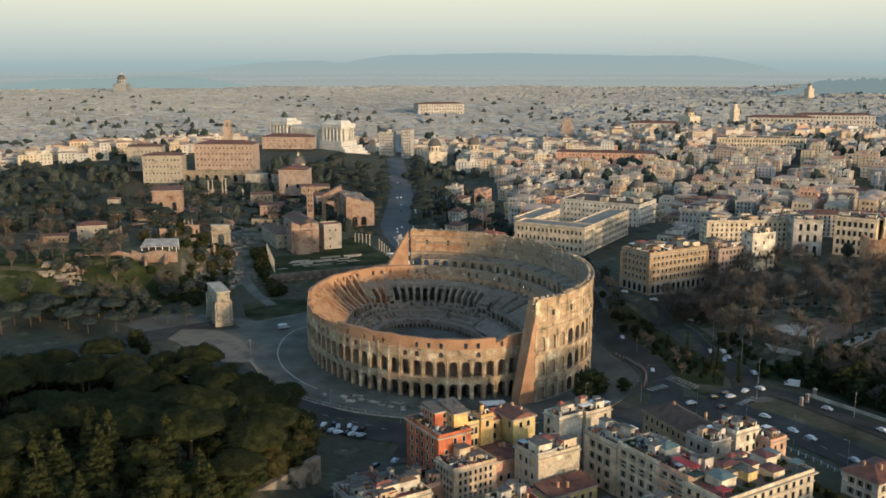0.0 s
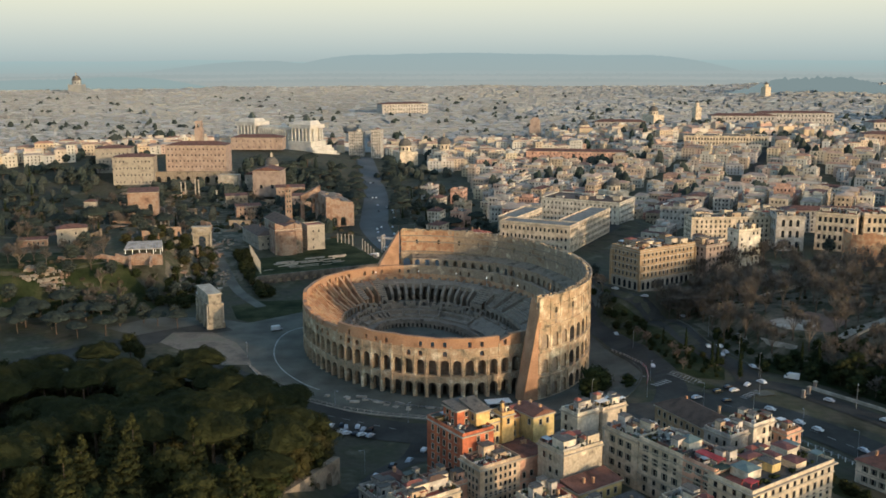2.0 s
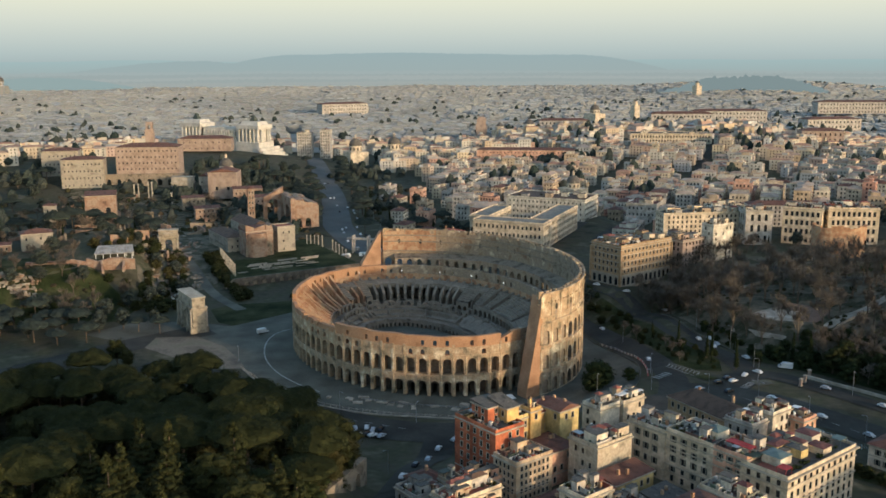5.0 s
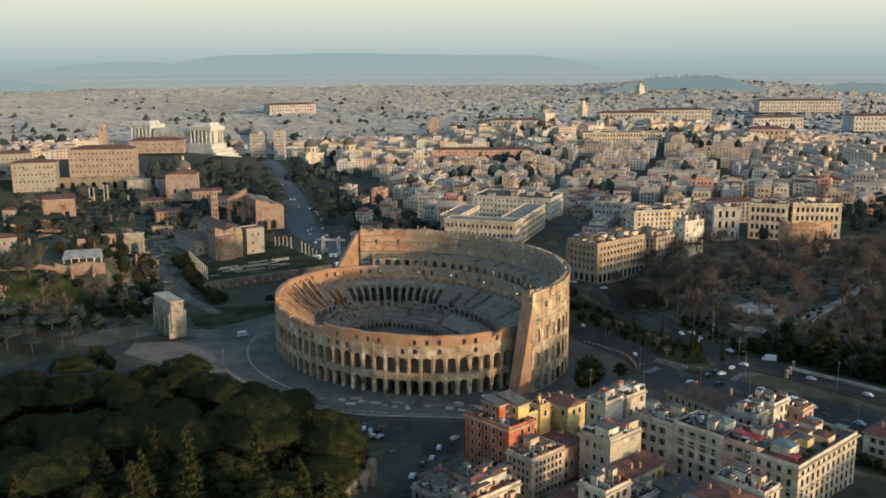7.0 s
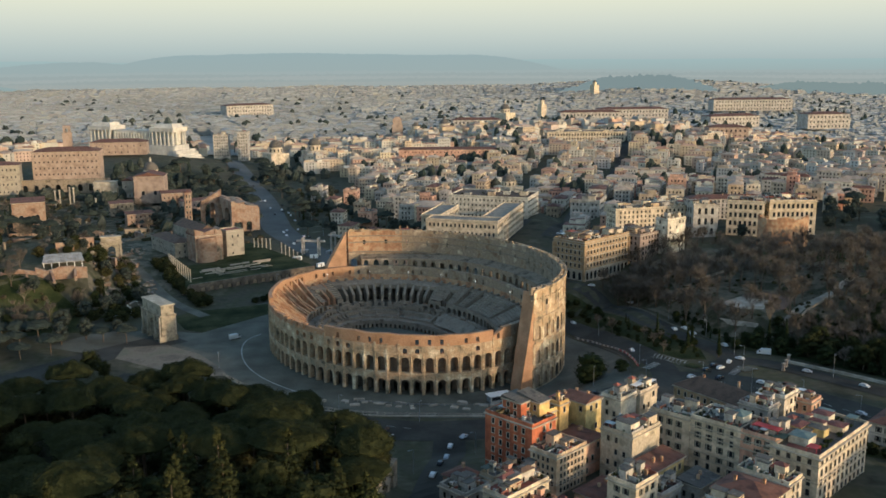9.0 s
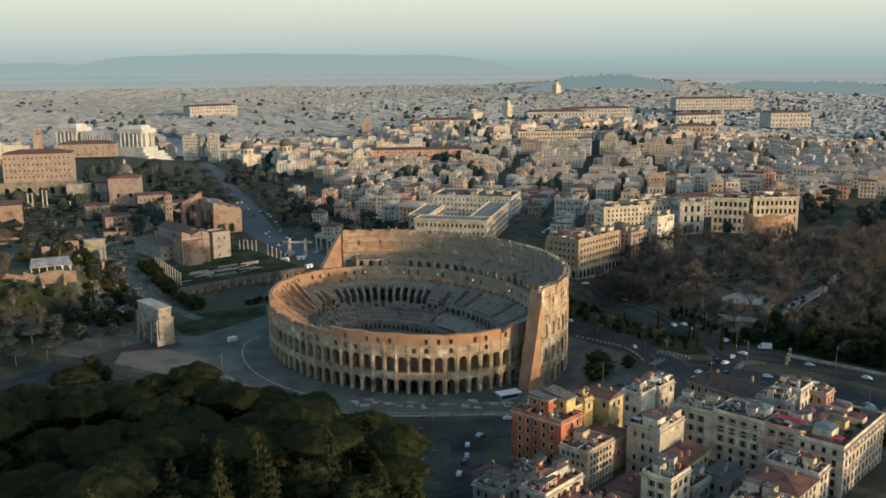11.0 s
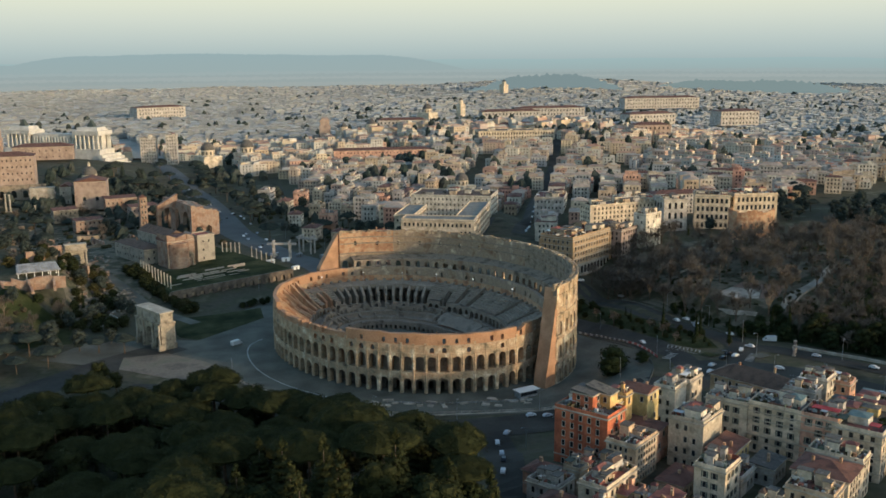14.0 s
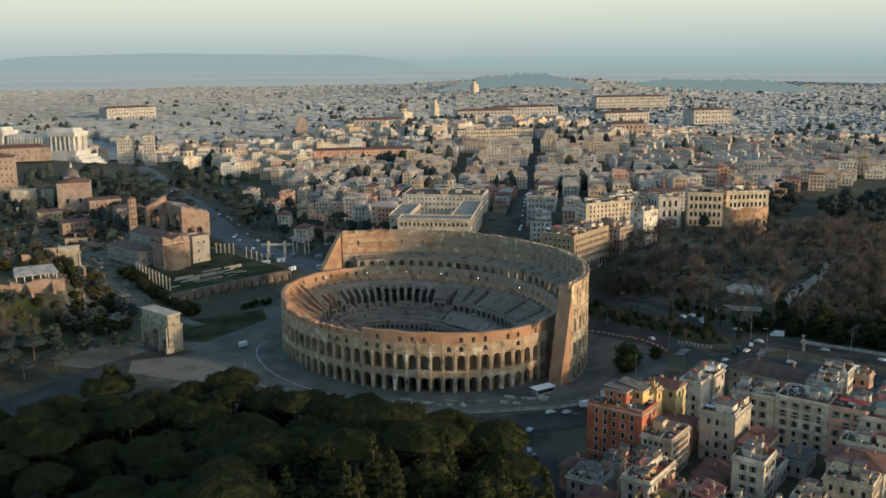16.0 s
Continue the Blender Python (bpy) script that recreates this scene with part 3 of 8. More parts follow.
def bay_angles():
    f = np.linspace(0, 2 * math.pi, 4001)
    x, y = (SA - 8) * np.cos(f), (SB - 8) * np.sin(f)
    s = np.concatenate([[0], np.cumsum(np.hypot(np.diff(x), np.diff(y)))])
    return np.interp(np.arange(BAYS + 1) / BAYS * s[-1], s, f)


FI = bay_angles()


def on(f, d, z):
    return ((SA - d) * math.cos(f), (SB - d) * math.sin(f), z)


def wall_bay(bm, f0, f1, d, th, z0, z1, w=0.0, zb=0.0, zs=0.0, tops=None, n=6, mi=0, square=False, mo=None):
    """One bay of a ring wall from angle f0 to f1, its outer face at inset d, th thick; with an arched opening w (of the bay) wide,
    from zb, springing at zs. tops: heights of the broken top at both ends."""
    length = math.dist(on(f0, d, 0), on(f1, d, 0))
    t0, t1 = tops if tops else (z1, z1)
    if w <= 0:
        cols = [(0.0, None), (1.0, None)]
    else:
        r = w * length / 2
        l, rr = 0.5 - w / 2, 0.5 + w / 2
        arch = []
        for i in range(n + 1):
            a = math.pi * (1 - i / n)
            arch.append((0.5 + w / 2 * math.cos(a), zs + (0 if square else r * math.sin(a))))
        cols = [(0.0, None)] + arch + [(1.0, None)]
    def V(s, q, z):
        return bm.verts.new(on(f0 + (f1 - f0) * s, d + q, z))
    def quad(a, b, c, e):
        bm.faces.new((a, b, c, e)).material_index = mi
    for (s0, a0), (s1, a1) in zip(cols, cols[1:]):
        e0, e1 = t0 + (t1 - t0) * s0, t0 + (t1 - t0) * s1
        lo0, lo1 = (z0, z0) if a0 is None or a1 is None else (a0, a1)
        o = [V(s0, 0, lo0), V(s1, 0, lo1), V(s1, 0, e1), V(s0, 0, e0)]
        i = [V(s0, th, lo0), V(s1, th, lo1), V(s1, th, e1), V(s0, th, e0)]
        quad(o[0], o[1], o[2], o[3])
        if mo is not None:
            bm.faces.ensure_lookup_table()
            bm.faces[-1].material_index = mo
        quad(i[1], i[0], i[3], i[2])
        quad(o[3], o[2], i[2], i[3])
        if a0 is not None and a1 is not None:
            quad(o[1], o[0], i[0], i[1])
            if zb > z0:
                b = [V(s0, 0, z0), V(s1, 0, z0), V(s1, 0, zb), V(s0, 0, zb)]
                c = [V(s0, th, z0), V(s1, th, z0), V(s1, th, zb), V(s0, th, zb)]
                quad(*b)
                quad(c[1], c[0], c[3], c[2])
                quad(b[3], b[2], c[2], c[3])
    if w > 0:
        for s in (cols[1][0], cols[-2][0]):
            q = [V(s, 0, z0), V(s, th, z0), V(s, th, zs), V(s, 0, zs)]
            quad(*q)
    for s, e in ((0.0, t0), (1.0, t1)):
        quad(V(s, 0, z0), V(s, th, z0), V(s, th, e), V(s, 0, e))


def band(bm, f0, f1, d, out, z0, z1, mi=0):
    """A projecting string course on the outer face at inset d."""
    o = [bm.verts.new(on(f, q, z)) for f in (f0, f1) for q, z in ((d, z0), (d - out, z0), (d - out, z1), (d, z1))]
    for k in range(3):
        bm.faces.new((o[k], o[k + 1], o[k + 5], o[k + 4])).material_index = mi


def half_column(bm, f, d, z0, z1, r, mi=0, n=5):
    c = Vector(on(f, d, 0))
    nx = Vector((math.cos(f) / (SA - d), math.sin(f) / (SB - d), 0)).normalized()
    tx = Vector((-nx.y, nx.x, 0))
    lo, hi = [], []
    for i in range(n + 1):
        a = math.pi * i / n
        p = c + tx * (r * math.cos(a)) + nx * (r * 0.75 * math.sin(a))
        lo.append(bm.verts.new((p.x, p.y, z0)))
        hi.append(bm.verts.new((p.x, p.y, z1)))
    for i in range(n):
        bm.faces.new((lo[i], lo[i + 1], hi[i + 1], hi[i])).material_index = mi
    bm.faces.new(hi).material_index = mi


def block(bm, f, d, half, out, z0, z1, mi=0):
    """A small block sitting on the wall's face (pilaster, corbel)."""
    c = Vector(on(f, d, 0))
    nx = Vector((math.cos(f) / (SA - d), math.sin(f) / (SB - d), 0)).normalized()
    tx = Vector((-nx.y, nx.x, 0))
    v = []
    for z in (z0, z1):
        for a, b in ((-half, 0), (half, 0), (half, out), (-half, out)):
            p = c + tx * a + nx * b
            v.append(bm.verts.new((p.x, p.y, z)))
    for q in ((0, 3, 2, 1), (4, 5, 6, 7), (0, 1, 5, 4), (1, 2, 6, 5), (2, 3, 7, 6), (3, 0, 4, 7)):
        bm.faces.new([v[i] for i in q]).material_index = mi


def ring_surface(bm, f0, f1, prof, mi=0):
    """A surface swept over one bay along a profile of (inset, height)."""
    a = [bm.verts.new(on(f0, d, z)) for d, z in prof]
    b = [bm.verts.new(on(f1, d, z)) for d, z in prof]
    for i in range(len(prof) - 1):
        bm.faces.new((a[i], b[i], b[i + 1], a[i + 1])).material_index = mi


def radial_wall(bm, f, half, prof, low, mi=0):
    """A wall that runs towards the arena, with a sloping top along prof, down to low."""
    lo = []
    for s in (-half, half):
        col = []
        for d, z in prof:
            c = Vector(on(f, d, 0))
            tx = Vector((-math.sin(f) * (SA - d), math.cos(f) * (SB - d), 0)).normalized()
            p = c + tx * s
            col.append((bm.verts.new((p.x, p.y, low)), bm.verts.new((p.x, p.y, z))))
        lo.append(col)
    L, R = lo
    for i in range(len(prof) - 1):
        bm.faces.new((L[i][0], L[i + 1][0], L[i + 1][1], L[i][1])).material_index = mi
        bm.faces.new((R[i + 1][0], R[i][0], R[i][1], R[i + 1][1])).material_index = mi
        bm.faces.new((L[i][1], L[i + 1][1], R[i + 1][1], R[i][1])).material_index = mi
    for i in (0, -1):
        bm.faces.new((L[i][0], L[i][1], R[i][1], R[i][0])).material_index = mi



INNER = mat("weathered_inner_wall", [(0.38, 0.21, 0.12), (0.42, 0.32, 0.21), (0.28, 0.21, 0.15), (0.46, 0.37, 0.25)], size=6, stain=0.5, fine=0.8)
# dark base colour stands in for deep shade in the corridor and gallery
DARKTUFF = mat("smoke_dark_tuff", [(0.10, 0.08, 0.06), (0.15, 0.12, 0.09)], size=4, stain=0.4)
ATTICBRICK = mat("attic_brick", [(0.38, 0.19, 0.09), (0.46, 0.25, 0.13), (0.42, 0.24, 0.13), (0.36, 0.20, 0.11)], size=7, stain=0.35, fine=0.7)
SEATSTONE = mat("worn_seat_stone", [(0.205, 0.160, 0.115), (0.315, 0.255, 0.190), (0.25, 0.20, 0.145), (0.285, 0.235, 0.18)], size=5, stain=0.45, fine=0.8)
STONES = [TRAV, BRICK, SEATSTONE, INNER, DARKTUFF, ATTICBRICK, TUFF]


def deg_mid(i):
    return math.degrees((FI[i] + FI[i + 1]) / 2)


def amphitheatre():
    rnd = random.Random(5)
    T = thing("amphitheatre", "huge ruined travertine and brick oval amphitheatre on a paved square", "amphitheatre", (*CEN, 0), TH)
    # outer wall: four storeys on the far and right side
    bm = bmesh.new()
    outer = [i for i in range(BAYS) if 186 <= deg_mid(i) <= 341]
    for i in outer:
        for z, o, h in ((10.0, 0.7, 0.9), (21.9, 0.7, 0.9), (33.4, 0.6, 0.9), (36.6, 0.3, 0.4), (46.9, 0.8, 1.1)):
            band(bm, FI[i], FI[i + 1], 0, o, z, z + h)
        band(bm, FI[i], FI[i + 1], 0, 0.5, 0, 0.6)
        for z, o in ((34.2, -0.9), (40.2, -0.5), (44.0, -0.4)):
            band(bm, FI[i], FI[i + 1], 2.2, o, z, z + 0.7, 2)
    for i in outer + [outer[-1] + 1]:
        for z0, z1 in ((0.6, 10.0), (12.0, 21.9), (24.0, 33.4)):
            half_column(bm, FI[i], 0, z0, z1, 0.55)
        block(bm, FI[i], 0, 0.55, 0.3, 37.0, 46.9)
        for k in (-0.33, 0.0, 0.33):
            block(bm, FI[i] + k * (FI[1] - FI[0]), 0, 0.22, 0.5, 43.0, 43.7)
    tall = part("outer_wall", bm, STONES, T, "tall four-storey travertine wall with half-columns")
    for n, i in enumerate(outer):
        blind = n < 3
        for z0, z1, zb, zs in ((0, 10.4, 0.0, 4.9), (10.4, 22.3, 11.9, 16.5), (22.3, 33.8, 23.6, 28.2)):
            bm = bmesh.new()
            if blind:
                wall_bay(bm, FI[i], FI[i + 1], 0.9, 2.0, z0, z1, mi=3)
                wall_bay(bm, FI[i], FI[i + 1], 0.0, 0.9, z0, z1, 0.62, zb, zs)
            else:
                # right-hand bays: shade inside the tall wall put into a dark colour
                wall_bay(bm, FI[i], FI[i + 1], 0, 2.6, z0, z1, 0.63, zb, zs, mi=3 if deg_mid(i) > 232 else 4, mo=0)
            part("arch_bay", bm, STONES, tall)
        bm = bmesh.new()
        j0, j1 = (47.2 + 2.2 * rough_at(k * 3.1, 7, 2.0) for k in (n, n + 1))
        # attic backs switch to darker tuff on the right as painted shade
        wall_bay(bm, FI[i], FI[i + 1], 0, 2.2, 33.8, j0, 0.24 if n % 2 else 0.0, 39.2, 41.8, tops=(j0, j1), n=2, mi=1 if deg_mid(i) > 318 else 3 if deg_mid(i) > 258 else 6, mo=0, square=True)
        for _ in range(4):
            block(bm, FI[i] + (FI[i + 1] - FI[i]) * rnd.random(), 1.7 + 0.6 * rnd.random(), rnd.uniform(0.35, 1.5), rnd.uniform(0.6, 1.6), 45.6, 47.2 + 1.7 * rnd.random(), rnd.choice([0, 0, 3]))
        part("attic_bay", bm, STONES, tall)
    # sloping brick buttresses at both broken ends
    for fa, fb, ta, tb, th, seg in ((179.0, 185.6, 3.0, 46.5, 7.0, 5), (341.2, 350.5, 47.4, 27.0, 4.0, 5)):
        bm = bmesh.new()
        for k in range(seg):
            u, v = k / seg, (k + 1) / seg
            wall_bay(bm, radians(fa + (fb - fa) * u), radians(fa + (fb - fa) * v), 0, th, 0, 1, tops=(ta + (tb - ta) * u, ta + (tb - ta) * v), mi=1)
        part("buttress", bm, [TRAV, BUTTBRICK], T, "sloping orange brick buttress")
    # second ring: two arcades and a brick attic
    bm = bmesh.new()
    D = 13.7
    for i in range(BAYS):
        band(bm, FI[i], FI[i + 1], D, 0.45, 9.6, 10.5)
        if not 186 <= deg_mid(i) <= 341:
            band(bm, FI[i], FI[i + 1], D, 0.3, 19.0, 19.5)
            half_column(bm, FI[i], D, 0, 9.6, 0.42)
            half_column(bm, FI[i], D, 10.5, 19.0, 0.4)
            block(bm, FI[i], D, 0.62, 0.22, 19.5, 22.6 + 2.2 * rnd.random())
    arc = part("arcade_wall", bm, STONES, T, "two-storey travertine arcade under a brick attic")
    for i in range(BAYS):
        m = deg_mid(i)
        south = not 186 <= m <= 341
        for z0, z1, zb, zs in ((0, 10.2, 0.0, 5.4), (10.2, 19.2, 10.3, 16.0)):
            bm = bmesh.new()
            wall_bay(bm, FI[i], FI[i + 1], D, 2.6, z0, z1, 0.69, zb, zs)
            part("arch_bay", bm, STONES, arc)
        bm = bmesh.new()
        h = 28.5
        if 62 < m < 103:
            h = 25.2 + 1.2 * rnd.random()
        elif 103 <= m < 107:
            h = 26.0
        tops = [h + 0.75 * rough_at(k * 2.7, 3, 2.0) for k in (i, i + 1)]
        if 172.5 < m < 177.5:
            tops = [h - 2.6, h - 0.6]
        wall_bay(bm, FI[i], FI[i + 1], D, 2.2, 19.2, 23.4, 0.36 if south and rnd.random() < 0.22 else 0, 19.8, 21.2, mi=1, mo=0)
        wall_bay(bm, FI[i], FI[i + 1], D + 0.12, 2.0, 23.4, h, 0.28 if rnd.random() < 0.55 else 0, 23.9, 26.4, tops=tops, n=2, mi=5 if south else 3, square=True)
        part("attic_bay", bm, STONES, arc, "orange brick attic")
    # inner corridor wall behind the arcades, added to darken them, shade put into its colour
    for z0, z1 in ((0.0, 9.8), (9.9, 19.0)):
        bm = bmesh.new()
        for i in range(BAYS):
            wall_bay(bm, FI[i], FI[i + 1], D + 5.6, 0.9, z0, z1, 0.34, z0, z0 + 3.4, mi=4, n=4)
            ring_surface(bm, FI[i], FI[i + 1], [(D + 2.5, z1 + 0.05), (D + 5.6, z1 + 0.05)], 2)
        part("corridor_wall", bm, STONES, arc, "tuff wall of the vaulted corridor, shade put into its dark colour")
    # terraces and seating
    bm = bmesh.new()
    for i in range(BAYS):
        ring_surface(bm, FI[i], FI[i + 1], [(D + 1, 20.0), (18.6, 20.4), (18.6, 8.8), (33.0, 8.2), (38.6, 8.2), (38.6, 9.4), (40.0, 9.4), (40.0, 8.2), (43.2, 8.2), (43.2, 6.0), (46.6, 5.6), (46.6, 4.4), (50.4, 4.2)], 2)
    bmesh.ops.remove_doubles(bm, verts=bm.verts[:], dist=0.001)
    seat = part("seating", bm, STONES, T, "broken stone seating on radial vaults")
    for i in range(BAYS):
        m = deg_mid(i)
        bm = bmesh.new()
        jit = rnd.uniform(-1.6, 1.0)
        if 15 < m < 150:
            prof = [(D + 2.2, 26.0 + jit), (19, 23.5 + jit), (26, 17.5 + jit), (34, 12.5)]
        else:
            prof = [(D + 2.2, 21.5), (19, 20.8), (27, 17.2), (31, 14.6), (31.1, 11.0), (34, 10.6)] if m > 283 or m < 14 else [(D + 2.2, 21.5), (19, 20.6), (34, 14.0)]
        radial_wall(bm, FI[i], 0.75, prof, 8.5, 2 if m > 150 else 1)
        part("radial_wall", bm, STONES, seat)
        tall_vault = m > 283 or m < 14
        whole = (195 < m < 300 and rnd.random() < 0.85) or (345 < m or m < 15) and rnd.random() < 0.2
        if whole:
            bm = bmesh.new()
            steps = []
            for k in range(9):
                steps += [(18.6 + 1.7 * k, 20.9 - 0.77 * k), (18.6 + 1.7 * (k + 1), 20.8 - 0.77 * k)]
            ring_surface(bm, FI[i], FI[i + 1], steps, 2)
            part("seat_slope", bm, STONES, seat, "smooth grey slope of lost seats")
        bm = bmesh.new()
        if tall_vault and not whole:
            wall_bay(bm, FI[i], FI[i + 1], 22.4, 1.2, 8.5, 19.4 + 0.4 * jit, 0.62, 8.5, 15.6 + 0.4 * jit, mi=2, mo=0)
            ring_surface(bm, FI[i], FI[i + 1], [(18.6, 20.7), (23.6, 19.4 + 0.4 * jit)], 2)
            low = bmesh.new()
            wall_bay(low, FI[i], FI[i + 1], 33.2, 1.0, 8.0, 11.2 + 0.5 * jit, 0.55, 8.0, 9.4, mi=2, mo=0, n=4)
            part("vault_sill", low, STONES, seat)
        else:
            wall_bay(bm, FI[i], FI[i + 1], 33.2, 1.0, 8.0, 14.0 if m > 150 else 12.6 + 0.5 * jit, 0.60, 8.0, 10.9, mi=2, mo=0)
        part("vault_front", bm, STONES, seat)
        bm = bmesh.new()
        wall_bay(bm, FI[i], FI[i + 1], 50.0, 1.2, -5.0, 4.6 + 0.3 * jit, 0.46, -1.0, 1.4 + 0.6 * rnd.random(), mi=2)
        part("podium_bay", bm, STONES, seat)
        if rnd.random() < 0.75:
            bm = bmesh.new()
            top = 10.6 + 1.6 * rnd.random()
            wall_bay(bm, FI[i], FI[i + 1], 40.1, 1.0, 6.0, top, 0.6, 6.0, top - 2.4, mi=2, mo=0)
            part("inner_arch", bm, STONES, seat)
        if rnd.random() < 0.5:
            bm = bmesh.new()
            radial_wall(bm, FI[i] + 0.02, 0.5, [(37, 9.8), (41, 9.2 + jit * 0.5), (47, 6.6)], 4.0, 2)
            part("radial_wall", bm, STONES, seat)
        if 215 < m < 278:
            bm = bmesh.new()
            ring_surface(bm, FI[i], FI[i + 1], [(39.2, 10.2), (41.5, 10.0 + 0.2 * jit), (49.0, 5.6)], 2)
            part("inner_slope", bm, STONES, seat, "smooth grey slope of the lower seats")
    bm = bmesh.new()
    # gallery floor turns dark at the right end to paint its shade
    for i in outer:
        if deg_mid(i) > 207:
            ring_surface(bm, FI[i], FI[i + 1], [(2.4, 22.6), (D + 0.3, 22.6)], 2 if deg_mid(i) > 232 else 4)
    part("terrace", bm, STONES, tall, "grey gallery floor behind the tall wall")
    # gallery under the tall wall
    for i in outer:
        m = deg_mid(i)
        if 203 < m < 334:
            bm = bmesh.new()
            top = 33.4 - 1.8 * smooth(285, 325, m) + 0.5 * rough_at(i * 2.3, 5, 2.0)
            # darker tuff on the right-hand gallery stands in for shade
            wall_bay(bm, FI[i], FI[i + 1], 9.0, 1.0, 22.6, top, 0.5, 26.8, 29.6, mi=3 if m > 258 else 6)
            part("gallery_bay", bm, STONES, tall, "brick gallery with small arches")
            bm = bmesh.new()
            ring_surface(bm, FI[i], FI[i + 1], [(2.2, top + 1.6), (9.6, top)], 6)
            part("gallery_roof", bm, STONES, tall)
    # arena: sunken floor with the long low walls of the cellars
    bm = bmesh.new()
    vs = [bm.verts.new(on(f, 50.6, -5.0)) for f in FI[:-1]]
    bm.faces.new(vs)
    arena = part("arena_floor", bm, [EARTH], T, "dark earth floor of the sunken cellars")
    for k in range(-6, 7):
        y = k * 3.9
        half = (SA - 52) * math.sqrt(max(0.0, 1 - (y / (SB - 51)) ** 2)) - 1.0
        bm = bmesh.new()
        x = -half
        while x < half - 2:
            ln = rnd.uniform(3, 9)
            box(bm, x, min(x + ln, half), y - 0.5, y + 0.5, -5.0, -0.6 - 1.6 * rnd.random())
            x += ln + (1.6 if rnd.random() < 0.5 else 0)
        part("cellar_wall", bm, [TUFF], arena)
    bm = bmesh.new()
    pts = [on(radians(a), 50.3, -0.4) for a in range(150, 211, 6)]
    vs = [bm.verts.new(p) for p in pts]
    bm.faces.new(vs)
    part("stage", bm, [PALE], arena, "pale wooden stage across the arena end")
    return T


amphitheatre()


def floodlights():
    for a in (356, 332, 312, 295, 276, 252):
        p = Matrix.Translation((*CEN, 0)) @ Matrix.Rotation(radians(TH), 4, 'Z') @ Vector(on(radians(a), 16.9, 24.6))
        e = thing("floodlight", "small white floodlight standing on the inner ring wall", "floodlight", p, 0, "floodlights on the ring wall")
        bm = bmesh.new()
        tube(bm, 0, 0, -4.2, 0.5, 0.10, n=6)
        part("post", bm, METAL, e)
        bm = bmesh.new()
        box(bm, -0.26, 0.26, -0.26, 0.2, 0.5, 0.95)
        part("lamp_head", bm, LAMPGLOW, e, "glowing white lamp")


LAMPGLOW = glow("lamp_glow", (1.0, 0.93, 0.8), 0.9)
floodlights()

# ---- buildings ----
CLUTTER = mat("roof_clutter", [(0.55, 0.52, 0.46), (0.16, 0.08, 0.055), (0.04, 0.04, 0.04), (0.30, 0.09, 0.06), (0.06, 0.09, 0.04), (0.36, 0.33, 0.28), (0.60, 0.58, 0.54), (0.10, 0.09, 0.08)], vary="island", size=2, stain=0.3, bump=0)
WINDOWS = {}


def window_mesh(w, h, style):
    """One window in one piece: a moulded frame, standing proud, round two set-back panes; local -y is outward."""
    key = (round(w, 1), round(h, 1), style)
    if key in WINDOWS:
        return WINDOWS[key]
    bm = bmesh.new()
    f, o, p = 0.16, -0.14, -0.03
    n = 8 if style == "arch" else 1
    def outline(q, y):
        if style == "arch":
            top = [((w / 2 + q) * math.cos(math.pi * i / n), h + (w / 2 + q) * math.sin(math.pi * i / n)) for i in range(n + 1)]
        else:
            top = [(w / 2 + q, h + q), (-w / 2 - q, h + q)]
        return [bm.verts.new((x, y - (0.12 if z < 0 else 0.0), z)) for x, z in [(w / 2 + q, -q)] + top + [(-w / 2 - q, -q)]]
    back, front, rim, pane = outline(f, 0.02), outline(f, o), outline(0.0, o), outline(0.0, p)
    k = len(back)
    for i in range(k):
        j = (i + 1) % k
        for A, B in ((back, front), (front, rim), (rim, pane)):
            bm.faces.new((A[i], A[j], B[j], B[i])).material_index = 0
    bm.faces.new(pane).material_index = 1
    if style == "shutter":
        for lo, hi, sgn in ((front[0], front[1], 1), (front[-1], front[-2], -1)):
            a1 = bm.verts.new((lo.co.x + sgn * w * 0.36, -0.09, 0.0))
            b1 = bm.verts.new((hi.co.x + sgn * w * 0.36, -0.09, h))
            a2 = bm.verts.new((lo.co.x + sgn * w * 0.36, 0.01, 0.0))
            b2 = bm.verts.new((hi.co.x + sgn * w * 0.36, 0.01, h))
            bm.faces.new((lo, a1, b1, hi)).material_index = 2
            bm.faces.new((a1, a2, b2, b1)).material_index = 2
    bmesh.ops.recalc_face_normals(bm, faces=bm.faces[:])
    me = bpy.data.meshes.new("window")
    bm.to_mesh(me)
    bm.free()
    for m in (STONE_TRIM, PANE, SHUT):
        me.materials.append(m)
    WINDOWS[key] = me
    return me


def balcony_mesh(w):
    """A stone slab with a dark iron railing."""
    if ("balcony", w) in WINDOWS:
        return WINDOWS["balcony", w]
    bm = bmesh.new()
    box(bm, -w / 2 - 0.6, w / 2 + 0.6, -1.0, 0.0, -0.22, -0.05, 0)
    for k in range(9):
        x = -w / 2 - 0.55 + k * (w + 1.1) / 8
        box(bm, x - 0.03, x + 0.03, -0.97, -0.91, -0.05, 0.95, 1)
    box(bm, -w / 2 - 0.6, w / 2 + 0.6, -0.98, -0.90, 0.93, 1.0, 1)
    me = bpy.data.meshes.new("balcony")
    bm.to_mesh(me)
    bm.free()
    me.materials.append(STONE_TRIM)
    me.materials.append(SHUT)
    WINDOWS["balcony", w] = me
    return me


